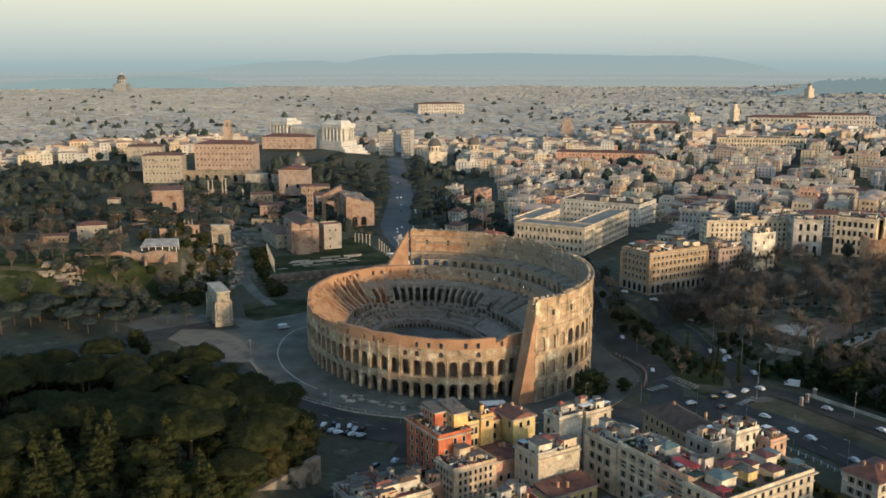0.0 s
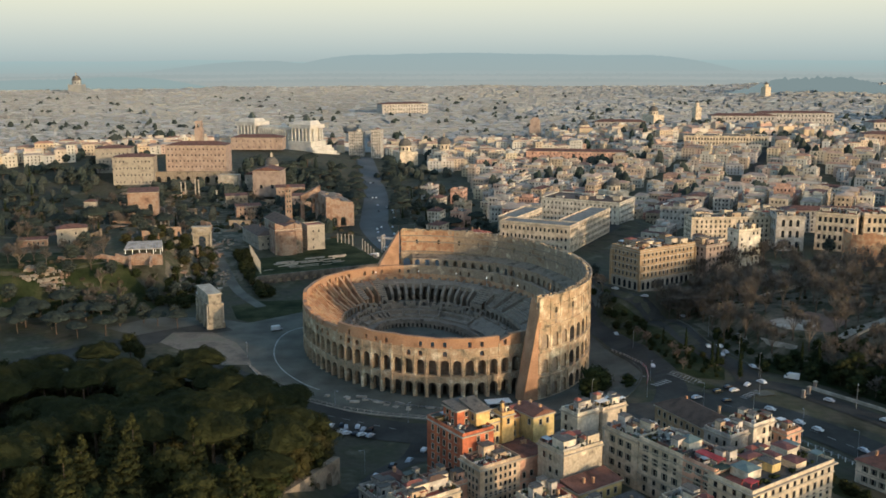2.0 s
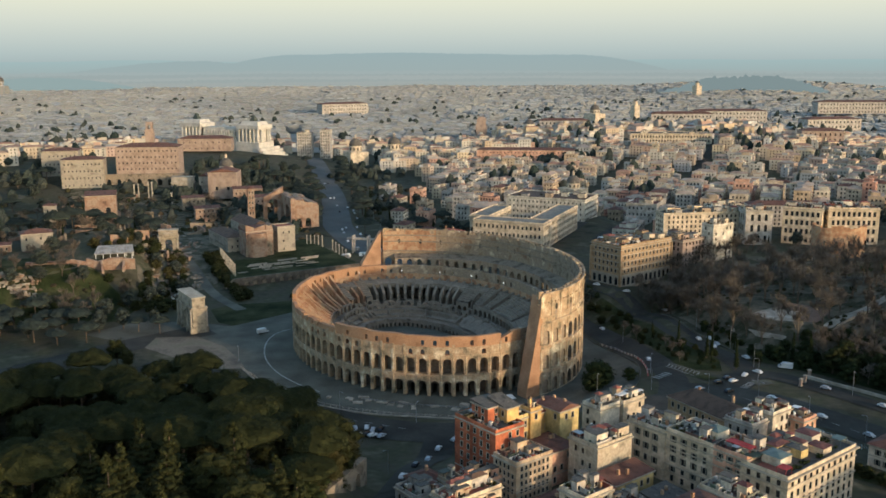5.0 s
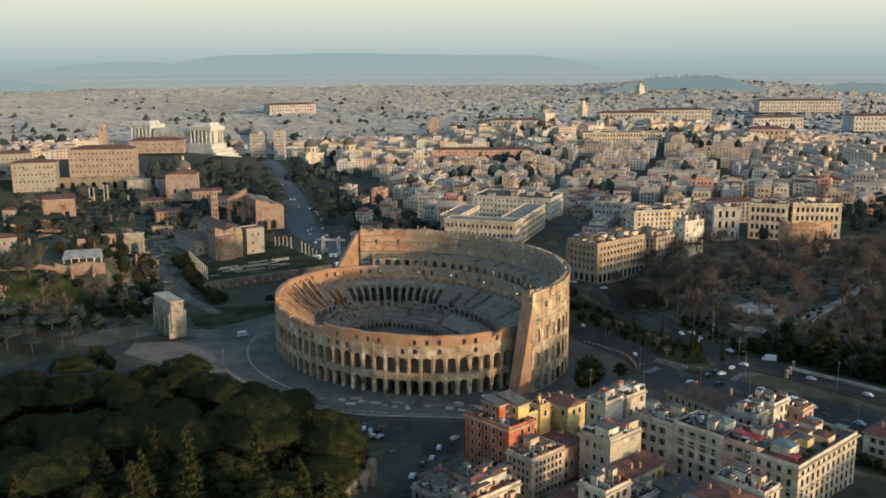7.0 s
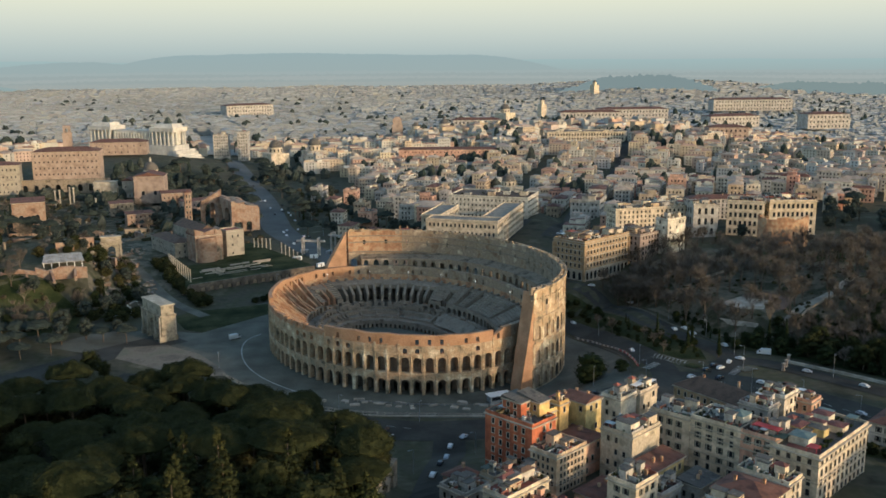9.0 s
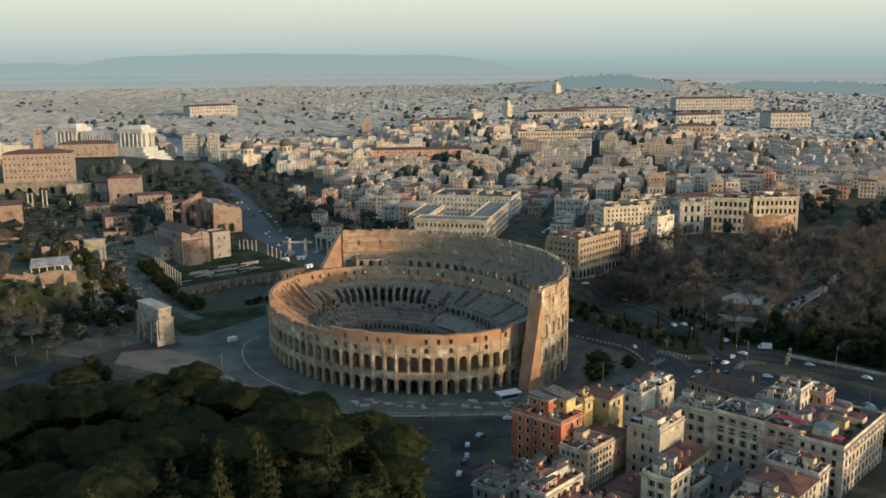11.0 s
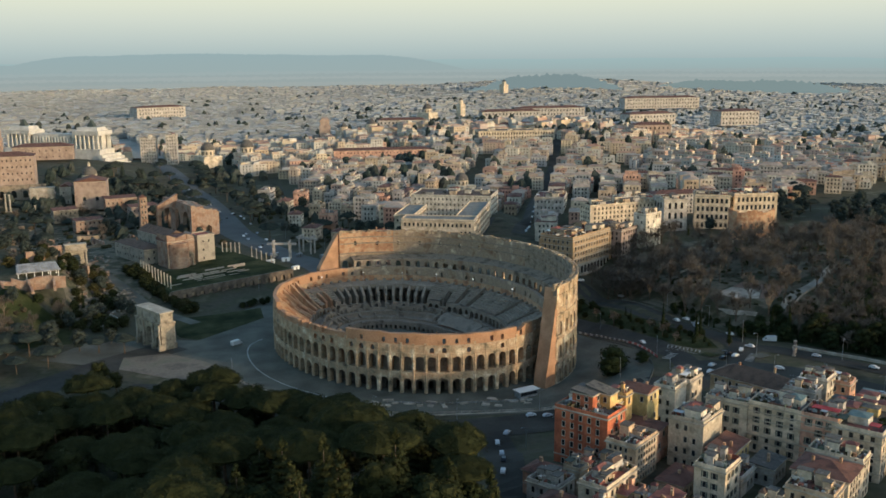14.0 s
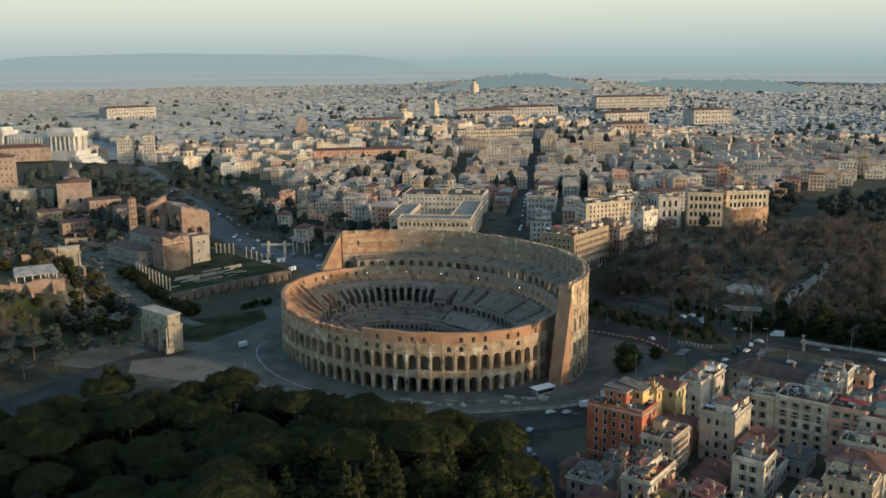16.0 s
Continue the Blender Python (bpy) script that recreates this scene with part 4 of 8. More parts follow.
def building(name, label, category, corner, U, V, top, wall, base=None, angle=32.0, roof="terrace", rise=2.6, tile=None, floors=None,
             pitch=3.1, win=(1.1, 1.9), style="plain", faces="-u -v", seed=1, clutter=2, skip=0.06, cornice=0.5, group="", first=0, blind="", joined=False):
    """A rectangular house: corner is its near one, U and V its sides, turned by angle. Parts: wall, cornice, roof, windows and what stands on the roof."""
    rnd = random.Random(seed)
    a = radians(angle)
    cx = corner[0] + (U * math.cos(a) - V * math.sin(a)) / 2
    cy = corner[1] + (U * math.sin(a) + V * math.cos(a)) / 2
    if base is None:
        base = min(ground_z(corner[0] + p * math.cos(a) - q * math.sin(a), corner[1] + p * math.sin(a) + q * math.cos(a)) for p in (0, U) for q in (0, V)) - 0.3
    T = thing(name, label, category, (cx, cy, base), angle, group)
    H = top - base
    u, v = U / 2, V / 2
    bm = bmesh.new()
    box(bm, -u, u, -v, v, 0, H)
    body = part("wall", bm, wall, T)
    bm = bmesh.new()
    c = cornice
    box(bm, -u - c, u + c, -v - c, v + c, H - 0.55, H - 0.15)
    part("cornice", bm, STONE_TRIM, T)
    if floors is None or floors > 3:
        bm = bmesh.new()
        box(bm, -u - 0.12, u + 0.12, -v - 0.12, v + 0.12, 4.2, 4.5)
        part("string_course", bm, STONE_TRIM, T)
    if roof == "terrace":
        bm = bmesh.new()
        box(bm, -u + 0.3, u - 0.3, -v + 0.3, v - 0.3, H, H + 0.08)
        part("roof", bm, tile or rnd.choice([FLATROOF, FLATROOF, MAROON, BROWNTILE, FLATROOF, REDTILE]), T)
        bm = bmesh.new()
        for x0, x1, y0, y1 in ((-u, u, -v, -v + 0.28), (-u, u, v - 0.28, v), (-u, -u + 0.28, -v + 0.28, v - 0.28), (u - 0.28, u, -v + 0.28, v - 0.28)):
            box(bm, x0, x1, y0, y1, H - 0.1, H + 0.95)
        part("parapet", bm, wall, T)
    else:
        bm = bmesh.new()
        if roof == "hip":
            hip(bm, -u - 0.7, u + 0.7, -v - 0.7, v + 0.7, H, rise)
        elif roof == "shed":
            vv = [bm.verts.new(p) for p in ((-u - .4, -v - .4, H), (u + .4, -v - .4, H), (u + .4, v + .4, H), (-u - .4, v + .4, H), (-u - .4, v + .4, H + rise), (u + .4, v + .4, H + rise))]
            for q in ((0, 1, 5, 4), (1, 2, 5), (3, 0, 4), (2, 3, 4, 5), (0, 3, 2, 1)):
                bm.faces.new([vv[k] for k in q])
        else:
            vv = [bm.verts.new(p) for p in ((-u - .5, -v - .3, H), (u + .5, -v - .3, H), (u + .5, v + .3, H), (-u - .5, v + .3, H), (0, -v - .3, H + rise), (0, v + .3, H + rise))]
            for q in ((0, 4, 5, 3), (1, 2, 5, 4), (0, 1, 4), (2, 3, 5), (0, 3, 2, 1)):
                bm.faces.new([vv[k] for k in q])
        part("roof", bm, tile or TILE, T)
    # windows, row by row
    nf = floors if floors is not None else max(1, int(H / 3.6))
    fh = (H - 1.2) / max(nf, 1)
    me = window_mesh(win[0], min(win[1], fh - 1.0), "shutter" if style == "balcony" else style)
    dark = window_mesh(win[0], min(win[1], fh - 1.0), "plain")
    grid = []
    for f in faces.split():
        n = int(((V if "u" in f else U) - 1.2) / pitch)
        for k in range(n):
            for r in range(first, nf):
                if rnd.random() < skip or f in blind:
                    continue
                s = (k - (n - 1) / 2) * pitch
                z = 0.9 + r * fh + (fh - win[1]) * 0.35
                x, y, t = {"-v": (s, -v, 0), "v": (s, v, 180), "-u": (-u, s, -90), "u": (u, s, 90)}[f]
                if joined:
                    grid.append(pose(x, y, z, 0, 0, t))
                    continue
                part_of("window", me if rnd.random() < 0.8 else dark, STONE_TRIM, body, m=pose(x, y, z, 0, 0, t))
                if style == "balcony" and (k + r) % 2 == 0:
                    part_of("balcony", balcony_mesh(win[0]), STONE_TRIM, body, m=pose(x, y, z, 0, 0, t))
    if grid:
        vs, fs = [], []
        w, h = win[0] / 2, min(win[1], fh - 1.0)
        for m in grid:
            k = len(vs)
            for p in ((-w, 0, 0), (w, 0, 0), (w, 0, h), (-w, 0, h), (-w, -0.1, 0), (w, -0.1, 0), (w, -0.1, h), (-w, -0.1, h)):
                vs.append(tuple(m @ Vector(p)))
            fs += [(k + 4, k + 5, k + 6, k + 7), (k, k + 1, k + 5, k + 4), (k + 3, k + 7, k + 6, k + 2), (k, k + 4, k + 7, k + 3), (k + 1, k + 2, k + 6, k + 5)]
        part_of("window_grid", raw("window_grid", vs, fs), PANE, body)["kind"] = "stuff"
    # things built onto the roof
    if roof == "terrace":
        for k in range(clutter * 2):
            w, d = min(6.0, rnd.uniform(0.14, 0.34) * U), min(5.5, rnd.uniform(0.16, 0.34) * V)
            x, y = rnd.uniform(-u + w / 2 + 0.6, u - w / 2 - 0.6), rnd.uniform(-v + d / 2 + 0.6, v - d / 2 - 0.6)
            h = rnd.uniform(2.0, 4.2)
            bm = bmesh.new()
            box(bm, x - w / 2, x + w / 2, y - d / 2, y + d / 2, H + 0.05 * k, H + h)
            box(bm, x - w / 2 + 0.4, x - w / 2 + 1.3, y - d / 2 - 0.04, y - d / 2, H + 0.6, H + 2.0, 1)
            room = part("roof_room", bm, [rnd.choice([wall, wall, CREAM, TAN, WHITE, GREY]), PANE], T)
            bm = bmesh.new()
            if rnd.random() < 0.22:
                hip(bm, x - w / 2 - 0.3, x + w / 2 + 0.3, y - d / 2 - 0.3, y + d / 2 + 0.3, H + h, 0.9)
                part("room_roof", bm, rnd.choice([MAROON, REDTILE, BROWNTILE]), room)
            else:
                box(bm, x - w / 2 - 0.2, x + w / 2 + 0.2, y - d / 2 - 0.2, y + d / 2 + 0.2, H + h, H + h + 0.18)
                part("room_roof", bm, FLATROOF, room)
        for k in range(clutter * 4):
            x, y = rnd.uniform(-u + 1, u - 1), rnd.uniform(-v + 1, v - 1)
            kind = rnd.random()
            bm = bmesh.new()
            if kind < 0.36:
                w, d = rnd.uniform(0.8, 2.0), rnd.uniform(0.5, 1.2)
                lob = [((x + rnd.uniform(-w, w), y + rnd.uniform(-d, d), H + 0.7), (0.7, 0.6, 0.6)) for _ in range(3)]
                leaf_cloud(bm, rnd, lob, 26, 0.4)
                part("roof_plant", bm, LEAF, T, "green plants on the terrace")
            elif kind < 0.50:
                w, d = rnd.uniform(1.2, 2.6), rnd.uniform(1.0, 1.8)
                x, y = max(-u + w, min(u - w, x)), max(-v + d, min(v - d, y))
                box(bm, x - w, x + w, y - d, y + d, H + 2.2, H + 2.32)
                for sx in (-1, 1):
                    for sy in (-1, 1):
                        box(bm, x + sx * (w - 0.1) - 0.05, x + sx * (w - 0.1) + 0.05, y + sy * (d - 0.1) - 0.05, y + sy * (d - 0.1) + 0.05, H, H + 2.2)
                part("roof_awning", bm, rnd.choice([WHITEPAINT, REDTILE, TILE, METAL, SHUT]), T)
            elif kind < 0.58:
                tube(bm, x, y, H + 0.08, H + rnd.uniform(1.4, 2.6), 0.42, n=8)
                part("water_tank", bm, WHITEPAINT, T)
            elif kind < 0.8:
                box(bm, x - 0.35, x + 0.35, y - 0.5, y + 0.5, H, H + 1.9)
                box(bm, x - 0.45, x + 0.45, y - 0.6, y + 0.6, H + 1.9, H + 2.05)
                part("chimney", bm, rnd.choice([wall, BRICK]), T)
            else:
                tube(bm, x, y, H + 0.05, H + 3.4, 0.05, n=4)
                for q in range(4):
                    box(bm, x - 0.6, x + 0.6, y - 0.02, y + 0.02, H + 2.3 + q * 0.3, H + 2.34 + q * 0.3)
                part("antenna", bm, METAL, T)
        if clutter and not joined:
            V_, F_ = [], []
            for k in range(int(10 + U * V / 4.5)):
                x, y = rnd.uniform(-u + 0.5, u - 0.5), rnd.uniform(-v + 0.5, v - 0.5)
                if rnd.random() < 0.2:
                    w, d, h = rnd.choice([(rnd.uniform(1, 4), 0.1, rnd.uniform(0.8, 1.7)), (0.1, rnd.uniform(1, 4), rnd.uniform(0.8, 1.7))])
                else:
                    w, d, h = rnd.uniform(0.15, 0.7), rnd.uniform(0.15, 0.6), rnd.uniform(0.3, 1.3)
                n = len(V_)
                V_ += [(max(-u, min(u, x + a * w)), max(-v, min(v, y + b * d)), H + 0.06 + c * h) for c in (0, 1) for a, b in ((-1, -1), (1, -1), (1, 1), (-1, 1))]
                F_ += [tuple(n + i for i in f) for f in ((4, 5, 6, 7), (0, 1, 5, 4), (1, 2, 6, 5), (2, 3, 7, 6), (3, 0, 4, 7))]
            o = part_of("roof_clutter", raw("roof_clutter", V_, F_), CLUTTER, T, "small pots, vents, boxes and low walls on the roof")
            o["kind"] = "stuff"
    elif clutter:
        for k in range(2):
            x, y = rnd.uniform(-u * 0.6, u * 0.6), rnd.uniform(-v * 0.6, v * 0.6)
            bm = bmesh.new()
            box(bm, x - 0.4, x + 0.4, y - 0.4, y + 0.4, H, H + rise + 0.9)
            part("chimney", bm, BRICK, T)
    return T


def floor_bands(T, U, V, zs, quoins=True):
    """Projecting string courses round a palace at the given heights, and corner quoins."""
    for z in zs:
        bm = bmesh.new()
        box(bm, -U / 2 - 0.3, U / 2 + 0.3, -V / 2 - 0.3, V / 2 + 0.3, z, z + 0.4)
        part("string_course", bm, STONE_TRIM, T)
    for sx, sy in ((-1, -1), (1, -1), (-1, 1)) if quoins else ():
        bm = bmesh.new()
        box(bm, sx * U / 2 - 0.7, sx * U / 2 + 0.7, sy * V / 2 - 0.7, sy * V / 2 + 0.7, 0, zs[-1])
        part("quoin", bm, OCHREWALL, T)


def annex(T, name, x0, x1, y0, y1, z0, z1, m, label="", roof=None, rise=1.2):
    """A built-on volume in the house's own axes, with an optional tiled or glazed roof."""
    bm = bmesh.new()
    box(bm, x0, x1, y0, y1, z0, z1)
    b = part(name, bm, m, T, label)
    bm = bmesh.new()
    if roof:
        hip(bm, x0 - 0.3, x1 + 0.3, y0 - 0.3, y1 + 0.3, z1, rise)
        part("annex_roof", bm, roof, b)
    else:
        box(bm, x0 - 0.15, x1 + 0.15, y0 - 0.15, y1 + 0.15, z1, z1 + 0.2)
        part("annex_roof", bm, FLATROOF, b)
    return b


G = "apartment houses of the street block"
AP, APC = "apartment_building", "apartment building"
# red corner house with its stepped yellow penthouse
building(AP, "rust-red plastered corner apartment house with a roof terrace above the road", APC, (-1.4, 284.5), 12.5, 20.4, 34.2, RUST, seed=3, group=G, pitch=3.3, clutter=2, floors=6, skip=0.15)
building(AP, "rust-red penthouse house with pale roof behind the corner house", APC, (-2.6, 292.6), 7.2, 8.0, 39.8, RUST, seed=4, group=G, clutter=0, roof="shed", rise=0.9, tile=FLATROOF, first=8, floors=10)
building(AP, "tall bright yellow plastered house with few windows", APC, (3.6, 291.8), 5.4, 9.0, 39.6, OCHRE, seed=5, group=G, clutter=0, roof="shed", rise=1.8, tile=FLATROOF, pitch=2.6, skip=0.5)
building(AP, "yellow loggia wing between taller houses", APC, (8.3, 295.2), 4.6, 8.0, 34.4, YELLOW, seed=6, group=G, clutter=1, pitch=1.5, win=(0.9, 2.2), skip=0.0)
building(AP, "tan plastered roof tower with a flat top", APC, (12.6, 296.6), 5.0, 5.0, 36.2, OCHRE, seed=7, group=G, clutter=1, skip=0.7)
building(AP, "house with a dark red tiled roof behind the tower", APC, (15.5, 303.5), 11.0, 9.0, 32.6, OCHRE, seed=8, group=G, roof="hip", rise=2.2, tile=REDTILE)
building(AP, "yellow gabled house with a small chimney", APC, (23.5, 300.0), 9.2, 10.5, 34.3, YELLOW, seed=9, group=G, roof="gable", rise=1.8, skip=0.45)
building(AP, "broad tan house with a wide pale flat roof", APC, (3.4, 274.3), 16.0, 10.8, 27.4, TAN, seed=10, group=G, clutter=1, pitch=1.9, win=(0.9, 1.6), floors=5)
building(AP, "brown plastered courtyard house with tiled roof", APC, (15.8, 284.6), 13.0, 13.0, 26.0, PINK, seed=11, group=G, roof="hip", rise=1.6, skip=0.3)
building(AP, "cream house with a blank lit gable wall and rooftop plants", APC, (39.8, 307.2), 10.2, 8.5, 31.4, WHITE, seed=12, group=G, clutter=2, blind="-v", skip=0.2)
building(AP, "cream stepped house with white rooftop rooms", APC, (49.6, 312.0), 11.5, 9.0, 31.4, CREAM, seed=13, group=G, clutter=3, skip=0.3)
building(AP, "grey-white house with a bare pinkish party wall", APC, (29.5, 274.8), 16.4, 12.4, 31.4, DIRTYWALL, seed=14, group=G, clutter=3, blind="-v", skip=0.3)
building(AP, "broad tan house under a large brown tiled hipped roof", APC, (74.0, 333.0), 30.0, 14.0, 25.5, OCHREWALL, seed=15, group=G, angle=-66.5, roof="hip", rise=4.0, floors=3, tile=BROWNTILE)
building(AP, "cream street house with shuttered windows and a dark roof terrace", APC, (55.4, 285.5), 13.0, 15.5, 30.8, CREAM, seed=16, group=G, style="shutter", clutter=2, pitch=3.7, floors=4, win=(1.2, 2.1))
LT = building(AP, "long tan street house with regular shuttered windows", APC, (65.4, 270.0), 14.0, 18.2, 32.0, CREAM, seed=17, group=G, style="shutter", clutter=1, pitch=4.1, skip=0.0, floors=5, win=(1.2, 2.1))
PK = building(AP, "pink street house with balconies and a red roof awning", APC, (71.7, 259.6), 14.0, 12.0, 32.0, PINK, seed=18, group=G, style="balcony", clutter=1, pitch=3.4, skip=0.02, floors=5, tile=TILE, win=(1.2, 2.1))
CH = building(AP, "large ornate cream corner house with planted roof terraces", APC, (78.9, 247.3), 39.0, 16.0, 30.6, CREAM, seed=19, group=G, clutter=0, pitch=3.4, skip=0.0, floors=5, cornice=0.9, tile=FLATROOF, win=(1.3, 2.2))
TEAL = mat("teal_sheet", [(0.10, 0.15, 0.145), (0.14, 0.19, 0.18)], rough=0.6, size=3, stain=0.25)
DARKGREEN = mat("green_awning", [(0.02, 0.045, 0.035), (0.03, 0.06, 0.045)], rough=0.7, size=2, stain=0.25)
REDCLOTH = mat("red_awning", [(0.32, 0.03, 0.035), (0.42, 0.05, 0.05)], rough=0.8, size=2, stain=0.25)
HZ0 = 30.6 - CH.matrix_basis.translation.z
floor_bands(CH, 39.0, 16.0, (HZ0 * 0.52, HZ0 * 0.82), False)
HZ = 30.6 - CH.matrix_basis.translation.z
for nm, x0, x1, y0, y1, h, m, rf, ris in (("penthouse", -14, -8, -2, 4.5, 3.2, WHITE, TEAL, 1.6), ("roof_room", -8, -3, 1, 7, 2.6, CREAM, FLATROOF, 0.8), ("roof_room", -3.5, 0.5, -2.5, 3, 3.2, YELLOW, FLATROOF, 1.3),
                                          ("roof_room", 0.5, 3.5, -0.5, 4.5, 4.0, CREAM, MAROON, 1.0), ("roof_room", 4, 9, -5.5, 0, 2.6, CREAM, MAROON, 1.2), ("roof_room", -7, 0, 3.6, 7.6, 3.4, YELLOW, MAROON, 1.2),
                                          ("roof_room", 8.5, 13.5, 1, 7, 3.6, WHITE, MAROON, 1.2), ("roof_room", 13.5, 17, 2.5, 7.4, 3.0, CREAM, TEAL, 0.7), ("stair_tower", 2, 4, 4.5, 6.5, 5.0, CREAM, REDTILE, 0.8)):
    annex(CH, nm, x0, x1, y0, y1, HZ, HZ + h * 0.9, m, "", rf, ris * 0.42)
for x0, x1, y0, y1, z0, z1, m, lb in ((-19, -14.2, -7.2, 3.8, 0.1, 0.2, MAROON, "red tiled terrace floor"), (-18.5, -15, -6.6, -3.2, 2.2, 2.35, REDCLOTH, "bright red awning"), (-18.6, -13.4, 4, 7.6, 2.4, 2.55, DARKGREEN, "dark green awning"),
                                      (14.5, 18.4, -5.5, -2, 2.3, 2.45, TEAL, "blue-green awning")):
    bm = bmesh.new()
    box(bm, x0, x1, y0, y1, HZ + z0, HZ + z1)
    if z0 > 1:
        for px in (x0 + 0.15, x1 - 0.15):
            for py in (y0 + 0.15, y1 - 0.15):
                box(bm, px - 0.06, px + 0.06, py - 0.06, py + 0.06, HZ, HZ + z0)
    part("roof_awning" if z0 > 1 else "terrace_floor", bm, m, CH, lb)
crnd = random.Random(61)
for x0, x1, y0, y1 in ((-8, -3.6, -6.4, -3.2), (-13.5, -9, -6.6, -4.5), (9, 14, -6.6, -1), (13, 18.5, -1.5, 2), (-2, 3, -6.6, -4.2)):
    bm = bmesh.new()
    leaf_cloud(bm, crnd, [((crnd.uniform(x0, x1), crnd.uniform(y0, y1), HZ + 0.7), (1.0, 0.8, 0.8)) for _ in range(5)], 26, 0.4)
    part("roof_plant", bm, DARKLEAF, CH, "dark potted plants on the terrace")
for TT, top, x0, x1, y0, y1, z0, z1, m, lb in ((LT, 32.0, -6.6, -4.0, -8.7, 8.7, 0.1, 0.35, DARKGREEN, "dark green matting along the roof edge"), (PK, 32.0, -4.5, -1.0, -5.4, 3.5, 2.3, 2.45, REDCLOTH, "long red awning")):
    zz = top - TT.matrix_basis.translation.z
    bm = bmesh.new()
    box(bm, x0, x1, y0, y1, zz + z0, zz + z1)
    if z0 > 1:
        for py in (y0 + 0.2, (y0 + y1) / 2, y1 - 0.2):
            box(bm, x0 + 0.1, x0 + 0.2, py - 0.06, py + 0.06, zz, zz + z0)
            box(bm, x1 - 0.2, x1 - 0.1, py - 0.06, py + 0.06, zz, zz + z0)
    part("roof_awning" if z0 > 1 else "roof_matting", bm, m, TT, lb)
for TT, uu, vv in ((LT, 14.0, 18.2), (PK, 14.0, 12.0)):
    hh = 32.0 - TT.matrix_basis.translation.z
    floor_bands(TT, uu, vv, (hh * 0.36, hh * 0.68, hh * 0.84), False)
annex(LT, "penthouse", -2.5, 3.5, -7.5, -2.0, 32.0 - LT.matrix_basis.translation.z, 35.0 - LT.matrix_basis.translation.z, WHITE, "white penthouse", TEAL, 1.2)
building(AP, "grey plastered courtyard house with small roof rooms", APC, (86.5, 287.5), 9.0, 11.0, 30.6, GREY, seed=20, group=G, clutter=2)
building(AP, "white house with salmon roof room", APC, (95.5, 291.5), 11.0, 10.0, 32.6, WHITE, seed=21, group=G, clutter=2)
building(AP, "salmon house end above the avenue", APC, (107.0, 292.0), 8.0, 8.0, 29.5, PINK, seed=22, group=G, clutter=1)
building(AP, "low courtyard house with worn tiled roof", APC, (76.5, 277.0), 11.0, 9.5, 27.0, TAN, seed=23, group=G, roof="hip", rise=1.4)
building(AP, "low ochre house with brown roof inside the block", APC, (90.0, 270.5), 14.0, 12.0, 27.5, YELLOW, seed=24, group=G, clutter=3)
building(AP, "yellow low house with purple-brown tiled roof", APC, (32.5, 264.5), 18.0, 8.0, 23.6, YELLOW, seed=25, group=G, roof="shed", rise=1.4)
building(AP, "pink house with a grey terrace and maroon roof", APC, (-10.0, 273.8), 12.0, 11.0, 21.0, PINK, seed=26, group=G, clutter=2, floors=3, tile=MAROON)
building(AP, "small house with a worn red tiled roof by the street", APC, (-25.5, 281.0), 9.0, 9.0, 19.5, PINK, seed=27, group=G, roof="hip", rise=2.0, tile=TILE)
building(AP, "small house with cluttered terraces by the street", APC, (-28.5, 267.5), 11.0, 11.0, 21.5, GREY, seed=28, group=G, clutter=3)
building(AP, "low house with tiled roof and chimney", APC, (-33.0, 256.0), 10.0, 9.0, 21.0, RUST, seed=29, group=G, roof="hip", rise=1.8, tile=TILE)
building(AP, "house with a maroon tiled terrace and coloured awnings", APC, (-20.0, 252.0), 19.5, 9.5, 26.6, CREAM, seed=30, group=G, clutter=3, tile=REDTILE)
building(AP, "pale cream stepped house with green shutters", APC, (17.5, 246.2), 12.0, 10.0, 28.6, CREAM, seed=31, group=G, clutter=2, style="shutter")
building(AP, "cream house with a white roof and skylights", APC, (26.0, 230.5), 12.0, 9.0, 21.5, CREAM, seed=32, group=G, clutter=2)
building(AP, "tan corner house with a red tiled roof and flat terrace", APC, (50.5, 231.0), 15.0, 17.0, 26.6, CREAM, seed=33, group=G, roof="hip", rise=2.4, tile=TILE, floors=4, skip=0.0)
building(AP, "cream house with grey terrace and small skylights", APC, (63.3, 239.0), 9.0, 17.0, 27.4, CREAM, seed=39, group=G, clutter=2, floors=4)
building(AP, "maroon-roofed terrace house with stored white chairs", APC, (38.5, 224.0), 11.0, 14.0, 26.6, TAN, seed=34, group=G, clutter=2, tile=TILE)
building(AP, "low workshop with a grey metal roof in the courtyard", APC, (44.5, 257.0), 12.0, 8.0, 20.5, GREY, seed=35, group=G, clutter=1, roof="shed", rise=1.0, tile=FLATROOF)
building(AP, "low courtyard house with pale roof and plants", APC, (30.0, 254.5), 12.0, 7.0, 20.5, GREY, seed=36, group=G, clutter=2)
building(AP, "low brown-roofed house in the courtyard", APC, (11.5, 259.0), 15.0, 9.0, 19.5, TAN, seed=37, group=G, roof="hip", rise=1.5)
building(AP, "cream house with red tiled roof beyond the street", APC, (137.5, 279.5), 18.0, 13.0, 21.0, WHITE, seed=38, group=G, roof="hip", rise=2.6, tile=TILE, style="shutter")

